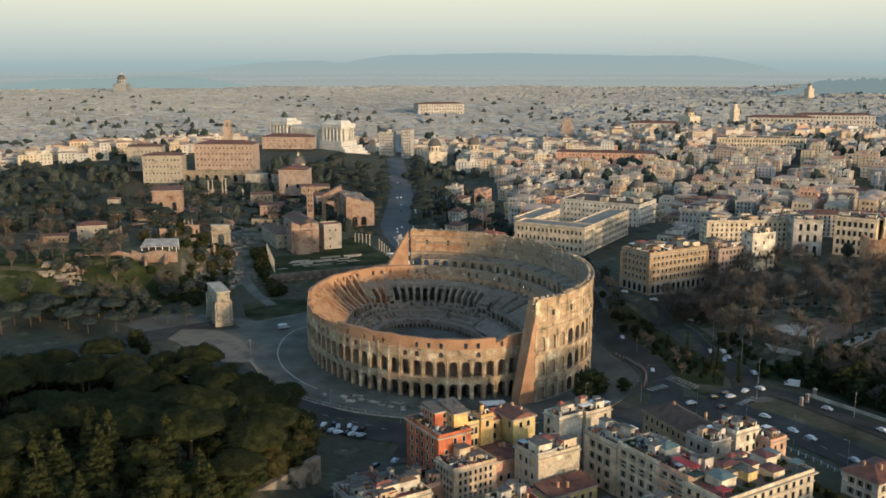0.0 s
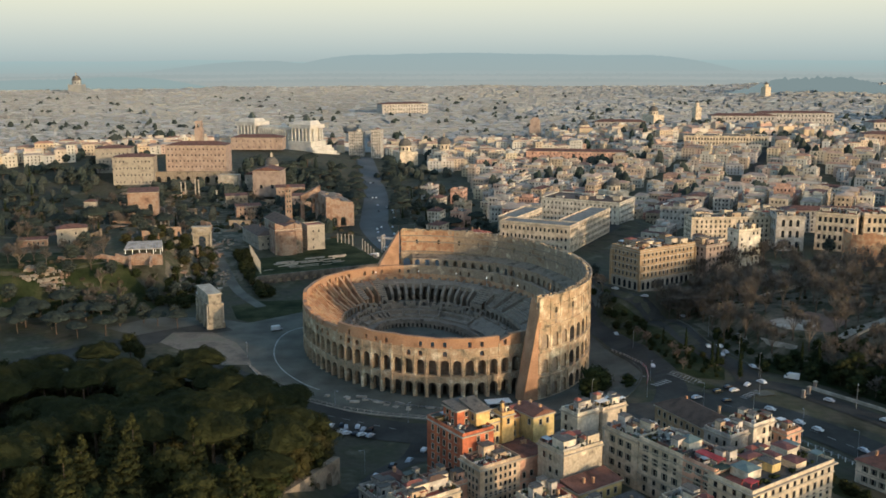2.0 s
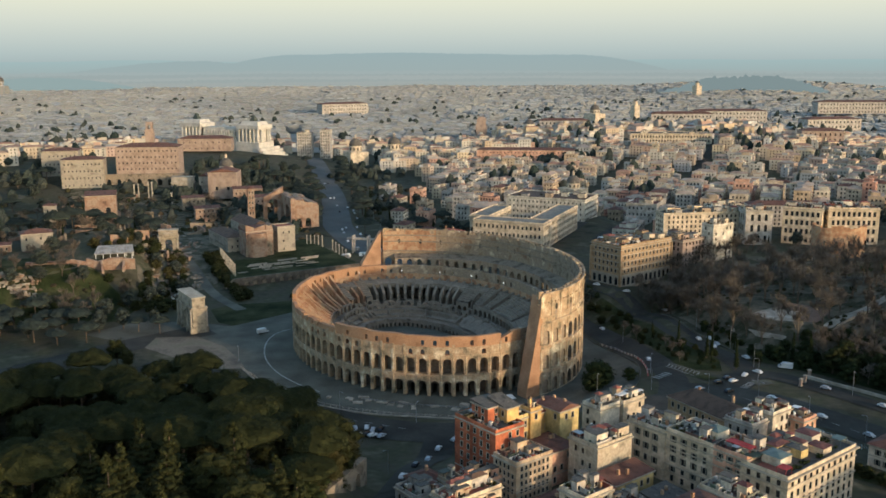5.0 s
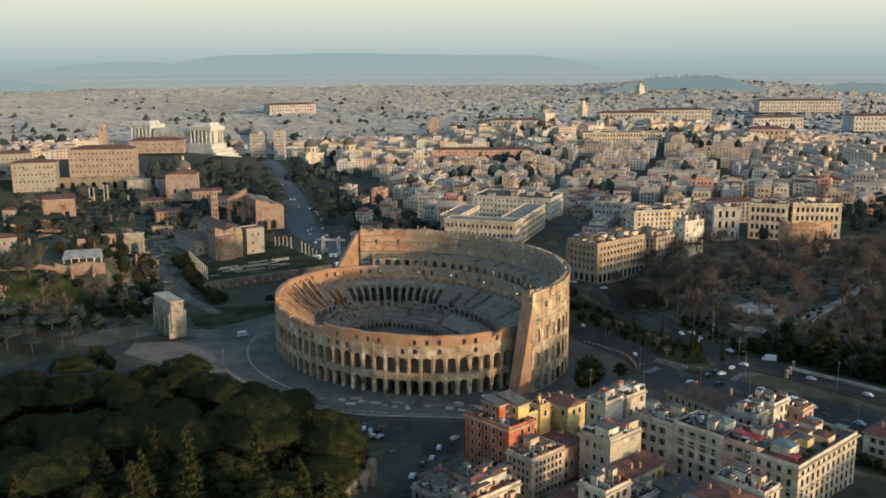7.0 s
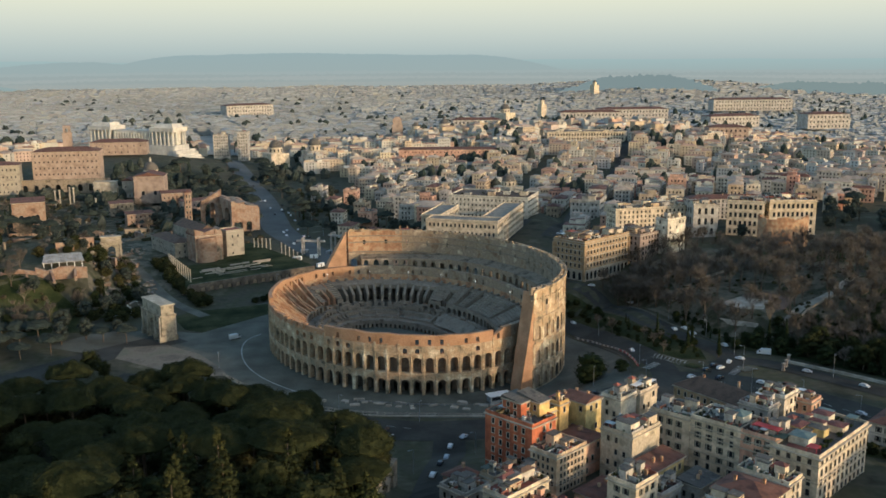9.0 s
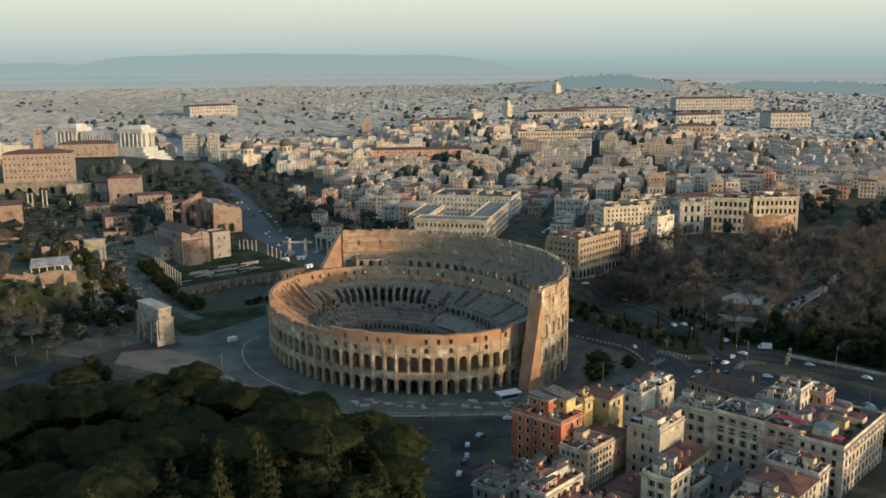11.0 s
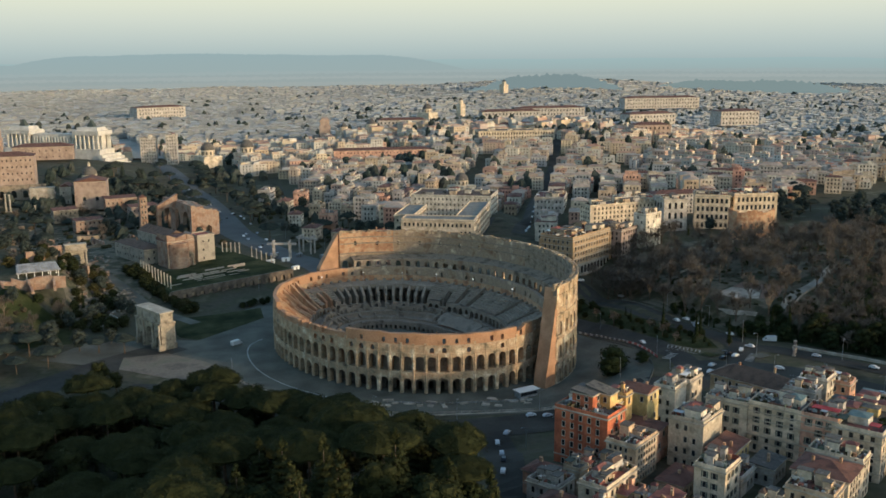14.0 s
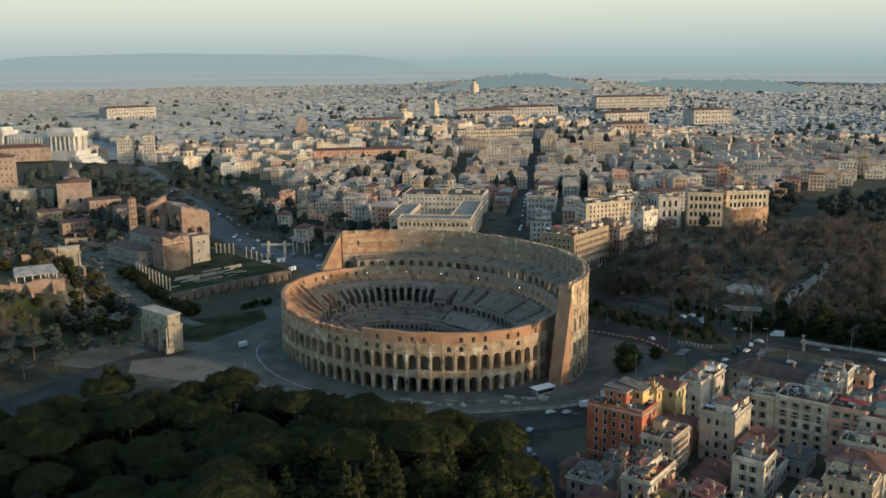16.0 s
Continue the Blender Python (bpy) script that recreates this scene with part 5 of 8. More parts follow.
# unseen houses across the street and behind, added to close the block and cast shade
for k, (hx, hy, hu, hv, ht) in enumerate(((128, 214, 30, 16, 29), (150, 184, 26, 18, 31), (92, 200, 26, 16, 25), (56, 196, 28, 14, 21), (20, 198, 28, 14, 21), (-20, 206, 26, 14, 22), (110, 166, 30, 16, 24), (60, 164, 34, 16, 23), (174, 260, 26, 16, 50), (204, 232, 28, 16, 46))):
    building(AP, "cream plastered apartment house with a tiled roof closing the block", APC, (hx, hy), hu, hv, ht, (CREAM, TAN, PINK)[k % 3], seed=120 + k, group=G, roof="hip", rise=2.6, clutter=0, joined=True, floors=5)

# low yard buildings that fill the courtyards of the block
def yards():
    rnd = random.Random(52)
    ca, sn = math.cos(radians(32)), math.sin(radians(32))
    taken = []
    for o in scene.objects:
        if o.name.startswith("apartment_building"):
            w = [c for c in o.children if c.name.startswith("wall")][0]
            xs = [v.co for v in w.data.vertices]
            taken.append((o.matrix_basis.inverted(), max(p.x for p in xs), max(p.y for p in xs)))
    n = 0
    for i in range(-8, 26):
        for j in range(-4, 16):
            u, v = i * 6.6, j * 6.6
            x, y = 0 + u * ca - v * sn, 215 + u * sn + v * ca
            if not (-36 < x < 108 and 226 < y < 312) or x < -22 - 0.35 * (300 - y) + 14 or x + y > 372 and y > 262 or x > 112 - 0.3 * (y - 240):
                continue
            if any(abs((m @ Vector((x, y, 0))).x) < a + 2.2 and abs((m @ Vector((x, y, 0))).y) < b + 2.2 for m, a, b in taken):
                continue
            n += 1
            if n > 30:
                return
            building("yard_building", rnd.choice(["low tiled yard building between taller houses", "small flat-roofed yard building with clutter", "low plastered outbuilding in the courtyard"]), "outbuilding",
                     (x - 3, y - 3), rnd.uniform(5.2, 6.5), rnd.uniform(5.2, 6.5), 20.5 + rnd.uniform(-1.5, 4.0), rnd.choice([TAN, PINK, GREY, DIRTYWALL, YELLOW]), seed=200 + n, group="yard buildings of the block",
                     roof=rnd.choice(["terrace", "hip", "shed", "terrace"]), rise=1.2, tile=rnd.choice([MAROON, MAROON, MAROON, FLATROOF, BROWNTILE]), floors=1, clutter=1, skip=0.3, pitch=2.6, cornice=0.25, joined=True)


yards()

# palaces and large houses beyond the amphitheatre
P2 = "large town palaces beyond the amphitheatre"
BL, BLC = "palace", "palace"
OP = building(BL, "ochre six-storey palace with long rows of windows beside the park", BLC, (120.5, 542.5), 47.0, 24.0, 39.8, OCHREWALL, seed=40, group=P2, angle=31, pitch=3.3, floors=6, skip=0, clutter=6, win=(1.2, 2.2))
floor_bands(OP, 47.0, 24.0, (8.2, 12.4, 16.4, 20.4, 24.0))
bm = bmesh.new()
for x0, x1, y0, y1 in ((-23.7, 23.7, -12.25, -12.0), (-23.7, -23.5, -12.0, 12.2)):
    box(bm, x0, x1, y0, y1, 0.2, 8.2)
SHOPS = part("shop_front", bm, RUINPLASTER, OP, "pale stone shop floor with arched openings")
for k in range(11):
    part_of("shop_arch", window_mesh(2.4, 3.6, "arch"), STONE_TRIM, SHOPS, m=pose(-20.5 + 4.1 * k, -12.25, 2.4, 0, 0, 0))
for k in range(5):
    part_of("shop_arch", window_mesh(2.4, 3.6, "arch"), STONE_TRIM, SHOPS, m=pose(-23.7, -9.0 + 4.4 * k, 2.4, 0, 0, -90))
building(BL, "brick and white house with planted roof terrace", BLC, (166.0, 561.0), 24.0, 20.0, 38.5, MUTEDBRICK, seed=41, joined=True, group=P2, angle=31, floors=6, clutter=5, pitch=3.3)
building(BL, "tall white house with one blank wall", BLC, (187.5, 566.0), 17.5, 10.0, 46.8, WHITE, seed=42, joined=True, group=P2, angle=23, floors=7, clutter=2, skip=0.6)
building(BL, "long cream apartment house with stepped roof terraces", BLC, (174.0, 618.0), 62.0, 15.0, 46.0, CREAM, seed=43, joined=True, group=P2, angle=2, floors=7, clutter=7, pitch=3.2)
building(BL, "cream institute building with rows of tall windows", BLC, (253.0, 606.0), 25.0, 26.0, 51.0, CREAM, seed=44, group=P2, angle=-33, floors=4, clutter=1, pitch=3.3, win=(1.7, 3.2), skip=0, cornice=0.9)
building(BL, "cream institute wing with rows of tall windows", BLC, (281.0, 597.0), 33.0, 26.0, 51.0, CREAM, seed=45, group=P2, angle=-13, floors=4, clutter=1, pitch=3.3, win=(1.7, 3.2), skip=0, cornice=0.9)
building(BL, "grey institute end wing with arched windows", BLC, (226.0, 604.0), 18.0, 24.0, 49.0, GREY, seed=46, group=P2, angle=-8, floors=3, clutter=1, pitch=4.6, win=(2.0, 3.6), style="arch", skip=0)
building(BL, "white three-storey school palace front wing with arched windows", BLC, (99.0, 654.5), 18.0, 54.0, 34.5, CREAM, seed=47, group=P2, angle=60, floors=4, clutter=0, pitch=3.2, style="arch", win=(1.3, 2.0), skip=0, cornice=0.8, tile=PALEROOF)
building(BL, "white school palace side wing with long yellow flank", BLC, (108.0, 670.5), 74.0, 16.0, 34.5, CREAM, seed=48, group=P2, angle=60, floors=4, clutter=0, pitch=3.2, style="arch", win=(1.3, 2.0), skip=0, cornice=0.8, tile=PALEROOF)
building(BL, "white school palace far wing round the courtyard", BLC, (66.0, 694.0), 52.0, 15.0, 34.5, CREAM, seed=49, joined=True, group=P2, angle=60, floors=4, clutter=0, pitch=3.2, style="arch", win=(1.3, 2.0), skip=0, cornice=0.8, tile=PALEROOF)
building(BL, "long white palace with regular windows and a roof lantern", BLC, (160.0, 768.0), 40.0, 70.0, 33.0, WHITE, seed=50, joined=True, group=P2, angle=58, floors=5, clutter=4, pitch=3.5, skip=0)
building(BL, "small house with red roofs behind the tall ruin wall", BLC, (38.0, 662.0), 14.0, 16.0, 28.0, PINK, seed=51, group=P2, angle=60, roof="hip", rise=2.5, tile=REDTILE)
building(BL, "grey-white palace beside the straight street", BLC, (205.0, 720.0), 34.0, 24.0, 36.0, GREY, seed=52, joined=True, group=P2, angle=58, floors=5, clutter=3)
building(BL, "salmon house with tiled roof on the slope", BLC, (236.0, 690.0), 40.0, 14.0, 38.0, PINK, seed=53, joined=True, group=P2, angle=0, floors=4, roof="hip", rise=2.5)
building(BL, "cream house with dark windows and stepped top", BLC, (228.0, 668.0), 26.0, 12.0, 42.0, WHITE, seed=54, joined=True, group=P2, angle=2, floors=6, clutter=3)
building(BL, "grey house row behind the institute", BLC, (258.0, 668.0), 60.0, 16.0, 43.0, GREY, seed=55, joined=True, group=P2, angle=-10, floors=5, roof="hip", rise=2.5)
building(BL, "long pale bank palace with a balustrade and many windows", BLC, (392.0, 1366.0), 118.0, 40.0, 38.0, CREAM, base=12, seed=56, joined=True, group=P2, angle=-13, floors=4, clutter=3, pitch=4.2, win=(1.8, 3.4), skip=0, cornice=1.2, faces="-v -u")
building(BL, "long red brick market palace with tiled roof", BLC, (157.0, 1325.0), 138.0, 22.0, 22.0, PINK, base=4, seed=57, joined=True, group=P2, angle=-13, floors=3, roof="hip", rise=3, pitch=5, faces="-v -u")

building("office_block", "tall pale grey office slab with rows of windows", "office", (-62, 1418), 15, 24, 44, GREY, base=3, seed=90, joined=True, angle=-8, floors=9, clutter=1, pitch=3.4, skip=0, group="office blocks beyond the ruins")
building("office_block", "pale grey-blue office slab beside a taller one", "office", (-96, 1436), 22, 18, 40, GREY, base=3, seed=91, joined=True, angle=-8, floors=8, clutter=1, pitch=3.4, skip=0, group="office blocks beyond the ruins")

# ---- ruins and monuments ----
def straight_wall(bm, x0, x1, y0, y1, z0, z1, arches=(), tops=None, n=8, mi=0):
    """A wall along x, from y0 (front) to y1, with arched openings (centre, width, sill, springing) right through it."""
    t0, t1 = tops if tops else (z1, z1)
    cols = [(x0, None, None)]
    for c, w, zb, zs in sorted(arches):
        for i in range(n + 1):
            a = math.pi * (1 - i / n)
            cols.append((c + w / 2 * math.cos(a), zs + w / 2 * math.sin(a), (zb, i)))
    cols.append((x1, None, None))
    def V(x, y, z):
        return bm.verts.new((x, y, z))
    def quad(*v):
        bm.faces.new(v).material_index = mi
    for (xa, za, ka), (xb, zb_, kb) in zip(cols, cols[1:]):
        inside = ka is not None and kb is not None and kb[1] == ka[1] + 1
        ea, eb = (t0 + (t1 - t0) * (x - x0) / (x1 - x0) for x in (xa, xb))
        la, lb = (za, zb_) if inside else (z0, z0)
        f = [V(xa, y0, la), V(xb, y0, lb), V(xb, y0, eb), V(xa, y0, ea)]
        b = [V(xa, y1, la), V(xb, y1, lb), V(xb, y1, eb), V(xa, y1, ea)]
        quad(*f)
        quad(b[1], b[0], b[3], b[2])
        quad(f[3], f[2], b[2], b[3])
        if inside:
            quad(f[1], f[0], b[0], b[1])
            if ka[0] > z0:
                p = [V(xa, y0, z0), V(xb, y0, z0), V(xb, y0, ka[0]), V(xa, y0, ka[0])]
                q = [V(xa, y1, z0), V(xb, y1, z0), V(xb, y1, ka[0]), V(xa, y1, ka[0])]
                quad(*p)
                quad(q[1], q[0], q[3], q[2])
                quad(p[3], p[2], q[2], q[3])
    for c, w, zb, zs in arches:
        for x in (c - w / 2, c + w / 2):
            quad(V(x, y0, zb), V(x, y1, zb), V(x, y1, zs), V(x, y0, zs))
    for x, e in ((x0, t0), (x1, t1)):
        quad(V(x, y0, z0), V(x, y1, z0), V(x, y1, e), V(x, y0, e))


AGED = mat("aged_marble", [(0.27, 0.22, 0.15), (0.38, 0.32, 0.23), (0.32, 0.27, 0.20)], size=3, stain=0.5, fine=0.6)


def triumphal_arch(label, at, turn, W, D, H, openings, m):
    T = thing("triumphal_arch", label, "arch", at, turn, "honorific arches")
    h1 = H * 0.68
    bm = bmesh.new()
    straight_wall(bm, -W / 2, W / 2, -D / 2, D / 2, 0, h1, openings)
    part("body", bm, m, T)
    bm = bmesh.new()
    box(bm, -W / 2 - 0.6, W / 2 + 0.6, -D / 2 - 0.9, D / 2 + 0.9, h1, h1 + 0.9)
    part("entablature", bm, m, T)
    bm = bmesh.new()
    box(bm, -W / 2 + 0.2, W / 2 - 0.2, -D / 2 + 0.2, D / 2 - 0.2, h1 + 0.9, H - 0.7)
    attic = part("attic", bm, m, T)
    for s in (-1, 1):
        bm = bmesh.new()
        box(bm, -W * 0.22, W * 0.22, s * (D / 2 - 0.2) - 0.06, s * (D / 2 - 0.2) + 0.06, h1 + 1.8, H - 1.6)
        part("inscription_panel", bm, PALE, attic, "pale panel for the inscription")
    bm = bmesh.new()
    box(bm, -W / 2 - 0.3, W / 2 + 0.3, -D / 2 - 0.3, D / 2 + 0.3, H - 0.7, H)
    part("top_cornice", bm, STONE_TRIM, T)
    edges = [-W / 2 + 0.9, W / 2 - 0.9] if len(openings) == 1 else [-W / 2 + 0.9, -W * 0.19, W * 0.19, W / 2 - 0.9]
    for x in edges:
        for s in (-1, 1):
            bm = bmesh.new()
            box(bm, x - 0.9, x + 0.9, s * (D / 2 + 0.7) - 0.8, s * (D / 2 + 0.7) + 0.8, 0, H * 0.16)
            part("plinth", bm, m, T)
            bm = bmesh.new()
            tube(bm, x, s * (D / 2 + 0.75), H * 0.16, h1, 0.5, 0.42, n=10)
            part("column", bm, STONE_TRIM, T)
    return T


triumphal_arch("weathered pale marble arch with three openings beside the paved square", (-131.5, 541.3, -0.1), 115.6, 25.7, 7.6, 21.0,
               [(0, 6.5, 0, 8.2), (-8.3, 3.4, 0, 5.6), (8.3, 3.4, 0, 5.6)], AGED)
triumphal_arch("single honorific arch of pale stone above the old way", (-173.5, 731.5, ground_z(-173.5, 731.5) - 0.3), 6, 14.5, 5.5, 16.4, [(0, 5.4, 0, 6.4)], AGED)
triumphal_arch("far three-bay marble arch at the foot of the hill", (-209, 1062, 3.0), -6, 23.0, 11.0, 21.0, [(0, 7.0, 0, 8.6), (-7.6, 3.0, 0, 5.2), (7.6, 3.0, 0, 5.2)], PALE)


def stone_column(x, y, z, h, r, label, group, m=STONE_TRIM):
    T = thing("stone_column", label, "column", (x, y, z), 0, group)
    bm = bmesh.new()
    tube(bm, 0, 0, 0.5, h - 0.9, r, r * 0.86, n=10)
    part("shaft", bm, m, T)
    bm = bmesh.new()
    box(bm, -r * 1.4, r * 1.4, -r * 1.4, r * 1.4, -0.3, 0.5)
    part("base", bm, m, T)
    bm = bmesh.new()
    box(bm, -r * 1.1, r * 1.1, -r * 1.1, r * 1.1, h - 0.9, h, taper=-r * 0.3)
    part("capital", bm, m, T)


RUINSTONE = mat("ruin_stone", [(0.20, 0.17, 0.13), (0.34, 0.30, 0.24), (0.24, 0.16, 0.11)], size=5, stain=0.4, vary="island")


def forum():
    rnd = random.Random(21)
    # raised temple terrace with its arched retaining wall
    poly = [(-134, 704), (-117, 630), (-32, 668), (-72, 768)]
    bm = bmesh.new()
    lo = [bm.verts.new((x - (7 if x < -110 else 0), y - (3 if x < -110 else 0), -1)) for x, y in poly]
    hi = [bm.verts.new((x, y, 7.4)) for x, y in poly]
    for i in range(4):
        bm.faces.new((lo[i], lo[(i + 1) % 4], hi[(i + 1) % 4], hi[i])).material_index = i == 0
    bm.faces.new(hi).material_index = 1
    T = thing("temple_terrace", "raised temple terrace with grass top and tuff retaining walls", "terrace")
    part("terrace_body", bm, [TUFF, GRASS], T)
    for a, b in ((1, 2),):
        p, q = Vector((*poly[a], 0)), Vector((*poly[b], 0))
        ln = (q - p).length
        bm = bmesh.new()
        k = int(ln / 6)
        straight_wall(bm, 0.5, ln - 0.5, -1.6, -0.05, -0.5, 7.7, [((i + 0.5) * ln / k, 3.4, -0.5, 3.2) for i in range(k)])
        w = part("retaining_wall", bm, DARKTUFF, T, "dark arched retaining wall")
        w.matrix_basis = pose(p.x, p.y, 0, 0, 0, math.degrees(math.atan2(q.y - p.y, q.x - p.x)))
    for k in range(7):
        u = -2.0
        while u < 50:
            ln = rnd.uniform(5, 17)
            if rnd.random() < 0.75:
                bm = bmesh.new()
                box(bm, u, min(u + ln, 56), 0, rnd.uniform(0.5, 1.3), 7.2, 7.6 + 0.12 * k)
                part("step_course", bm, RUINPLASTER, T, "pale broken stone steps").matrix_basis = pose(-113 + 1.2 * k, 648 + 4.6 * k, 0, 0, 0, 24)
            u += ln + rnd.uniform(0.5, 3)
    for i in range(11):
        t = i / 10
        stone_column(-131.5 + 15.5 * t, 697 - 58 * t, 7.2, 8.6, 0.36, "re-erected grey column standing on the temple terrace", "columns of the temple terrace")
    for i in range(5):
        stone_column(-50 + 2.4 * i, 733 - 7.4 * i, ground_z(-50 + 2.4 * i, 733 - 7.4 * i), 8.0, 0.36, "grey column left from the temple portico", "columns of the temple terrace")
        stone_column(-70 + 3.0 * i, 746 - 1.2 * i, ground_z(-64, 744), 8.5, 0.4, "grey column left from the temple portico", "columns of the temple terrace")
    # temple apse, church and monastery
    building("monastery", "pale monastery wing with rows of windows and a tiled roof", "monastery", (-128, 716), 15, 46, 19.0, RUINPLASTER, base=5, tile=BROWNTILE, angle=24, roof="hip", rise=2.6,
             floors=3, pitch=4.2, seed=67, clutter=1, skip=0.1)
    building("church", "brown tiled church nave among temple ruins", "church", (-112, 724), 17, 44, 25.5, RUINPLASTER, base=5, tile=BROWNTILE, angle=24, roof="gable", rise=4.0, floors=2, pitch=7, seed=68, clutter=0)
    building("temple_ruin", "pale tan masonry block of a ruined temple with few windows", "ruin", (-91, 716), 14, 13, 26.0, RUINPLASTER, base=6, angle=24, floors=3, pitch=4.5, seed=69, clutter=0, skip=0.3, cornice=0.2)
    T = building("temple_ruin", "orange brick temple ruin with a great round apse", "ruin", (-113, 699), 21, 15, 26.5, FORUMBRICK, base=6, angle=24, roof="shed", rise=2.0, floors=1, pitch=30, seed=61, clutter=0, skip=1.0, cornice=0.1)
    bm = bmesh.new()
    n = 16
    for i in range(n):
        a, b = math.pi * i / n, math.pi * (i + 1) / n
        va = [bm.verts.new((11 * math.cos(t), -11 * math.sin(t), z)) for z in (0, 19.0) for t in (a, b)]
        bm.faces.new((va[0], va[1], va[3], va[2]))
    bm.faces.new([bm.verts.new((11 * math.cos(math.pi * i / n), -11 * math.sin(math.pi * i / n), 19.0)) for i in range(n + 1)])
    ap = part("apse", bm, FORUMBRICK, T, "great round brick apse of the temple")
    ap.matrix_basis = pose(-2.0, -7.0, 0, 0, 0, 0) @ Matrix.Diagonal((0.70, 0.5, 1.0, 1))
    for x0, x1, y0, y1, t0, t1 in ((-10.5, -4, -7.4, -5.8, 25.5, 23.0), (-3.5, 4.5, -7.3, -6.0, 22.4, 24.6), (5, 10.4, -7.4, -5.6, 24.8, 21.8), (-10.4, -8.8, -5.5, 7, 25.0, 23.4), (8.8, 10.4, -5.5, 5, 23.0, 24.4)):
        bm = bmesh.new()
        straight_wall(bm, x0, x1, y0, y1, 20.0, 22.0, tops=(t0, t1), n=4)
        part("broken_top", bm, FORUMBRICK, T, "ragged brick top of the ruin")
    for x0, h in ((6.6, 13.0), (-8.6, 9.0)):
        bm = bmesh.new()
        straight_wall(bm, x0 - 2.4, x0 + 2.4, -8.3, -7.55, 0, h, [(x0, 2.6, 0.5, h * 0.5)], tops=(h, h * 0.8), n=5)
        part("buttress", bm, TUFF, T, "rough tuff stub against the ruin")
    T2 = thing("bell_tower", "slender orange brick bell tower with arched openings", "bell tower", (-121, 858, 6), 10)
    bm = bmesh.new()
    box(bm, -3, 3, -3, 3, 0, 31)
    part("shaft", bm, FORUMBRICK, T2)
    bm = bmesh.new()
    hip(bm, -3.4, 3.4, -3.4, 3.4, 31, 2.2)
    part("roof", bm, TILE, T2)
    for k in range(5):
        for x in (-1.2, 1.2):
            part_of("window", window_mesh(1.0, 2.0, "arch"), STONE_TRIM, T2, m=pose(x, -3, 8 + 4.6 * k, 0, 0, 0))
    # great basilica: three vaulted bays
    T3 = thing("basilica_ruin", "huge orange brick basilica ruin with coffered barrel vaults", "ruin", (-82, 832, 5), 16)
    bm = bmesh.new()
    straight_wall(bm, -2, 21, -3, 1, 0, 20.5, [(3.5, 5.0, 0.5, 6.0), (11.5, 5.0, 0.5, 6.0)], tops=(26, 19.5))
    part("front_wall", bm, FORUMBRICK, T3)
    bm = bmesh.new()
    straight_wall(bm, -2, 21, 56, 60, 0, 21, [(9, 15, 1, 8)], tops=(26, 19.5))
    part("back_wall", bm, FORUMBRICK, T3)
    bm = bmesh.new()
    straight_wall(bm, -6, 60, -2, 1.5, 0, 27, [(6, 15, 0, 13), (28, 15, 0, 13), (50, 15, 0, 13)])
    w = part("vault_wall", bm, FORUMBRICK, T3, "brick wall with three huge vault arches")
    w.matrix_basis = pose(-3, 0, 0, 0, 0, 90)
    for k in range(6):
        for q in range(4):
            x0, y0, h = -3 + 4 * k, 14.5 * q, 26.3 - 1.15 * k + rnd.uniform(-1.3, 0.9)
            bm = bmesh.new()
            box(bm, x0, x0 + 4, y0, y0 + 14.4, h - 2.2, h + rnd.uniform(-0.4, 0.5), taper=0.25)
            part("vault_roof", bm, rnd.choice([TUFF, FORUMBRICK]), T3, "broken top of a brick vault")
    bm = bmesh.new()
    straight_wall(bm, -20, -2, 30, 34, 0, 30, [(-11, 12, 0, 16)], tops=(24, 33))
    part("broken_wall", bm, FORUMBRICK, T3)
    # senate house and small domed church
    building("senate_house", "plain orange brick ancient hall with a low gable roof", "hall", (-178, 1026), 30, 26, 32, MUTEDBRICK, base=4, angle=-6, roof="gable", rise=4, floors=1, pitch=12, win=(3, 4), seed=62, clutter=0)
    building("city_palace", "long ochre palace on the hill with rows of windows", "palace", (-284, 1088), 68, 30, 54, MUTEDBRICK, base=20, angle=-2, roof="hip", rise=4, floors=5, pitch=4.4, joined=True, seed=63, clutter=0, skip=0)
    building("city_palace", "ochre hillside palace with loggias", "palace", (-338, 1068), 44, 26, 43, RUINPLASTER, angle=4, roof="hip", rise=3, floors=4, pitch=4.0, joined=True, seed=64, clutter=0)
    building("convent", "brown-pink convent and church roofs on the hill", "church", (-255, 1345), 72, 26, 41, MUTEDBRICK, base=24, angle=-4, roof="hip", rise=4, floors=2, pitch=8, joined=True, seed=84, clutter=0)
    building("city_palace", "pale palace with loggias beside the hill street", "palace", (-372, 1120), 40, 24, 48, RUINPLASTER, angle=6, roof="hip", rise=3, floors=3, pitch=4.5, joined=True, seed=85, clutter=0)
    for k, (x, y, u, v, top, m, an) in enumerate(((-150, 1000, 30, 14, 17, FORUMBRICK, 8), (-196, 962, 22, 11, 14, TUFF, 14), (-128, 950, 26, 12, 15, MUTEDBRICK, 16), (-176, 905, 24, 10, 12, FORUMBRICK, 18))):
        building("ruin_building", "low brick and tuff building standing among the ruins", "ruin", (x, y), u, v, top, m, base=2, angle=an, roof="shed", rise=1.5, floors=2, pitch=4, seed=140 + k, clutter=0, joined=True, cornice=0.2)
    building("church", "small white church front with a gabled roof beside the old hall", "church", (-193, 1066), 11, 20, 23, PALE, base=3, angle=-6, roof="gable", rise=3, floors=2, pitch=4, seed=150, clutter=0, cornice=0.3)
    T4 = thing("clock_tower", "orange brick palace tower with an open belfry", "tower", (-250, 1112, 48), 0)
    bm = bmesh.new()
    box(bm, -4.5, 4.5, -4.5, 4.5, 0, 24)
    part("shaft", bm, MUTEDBRICK, T4)
    bm = bmesh.new()
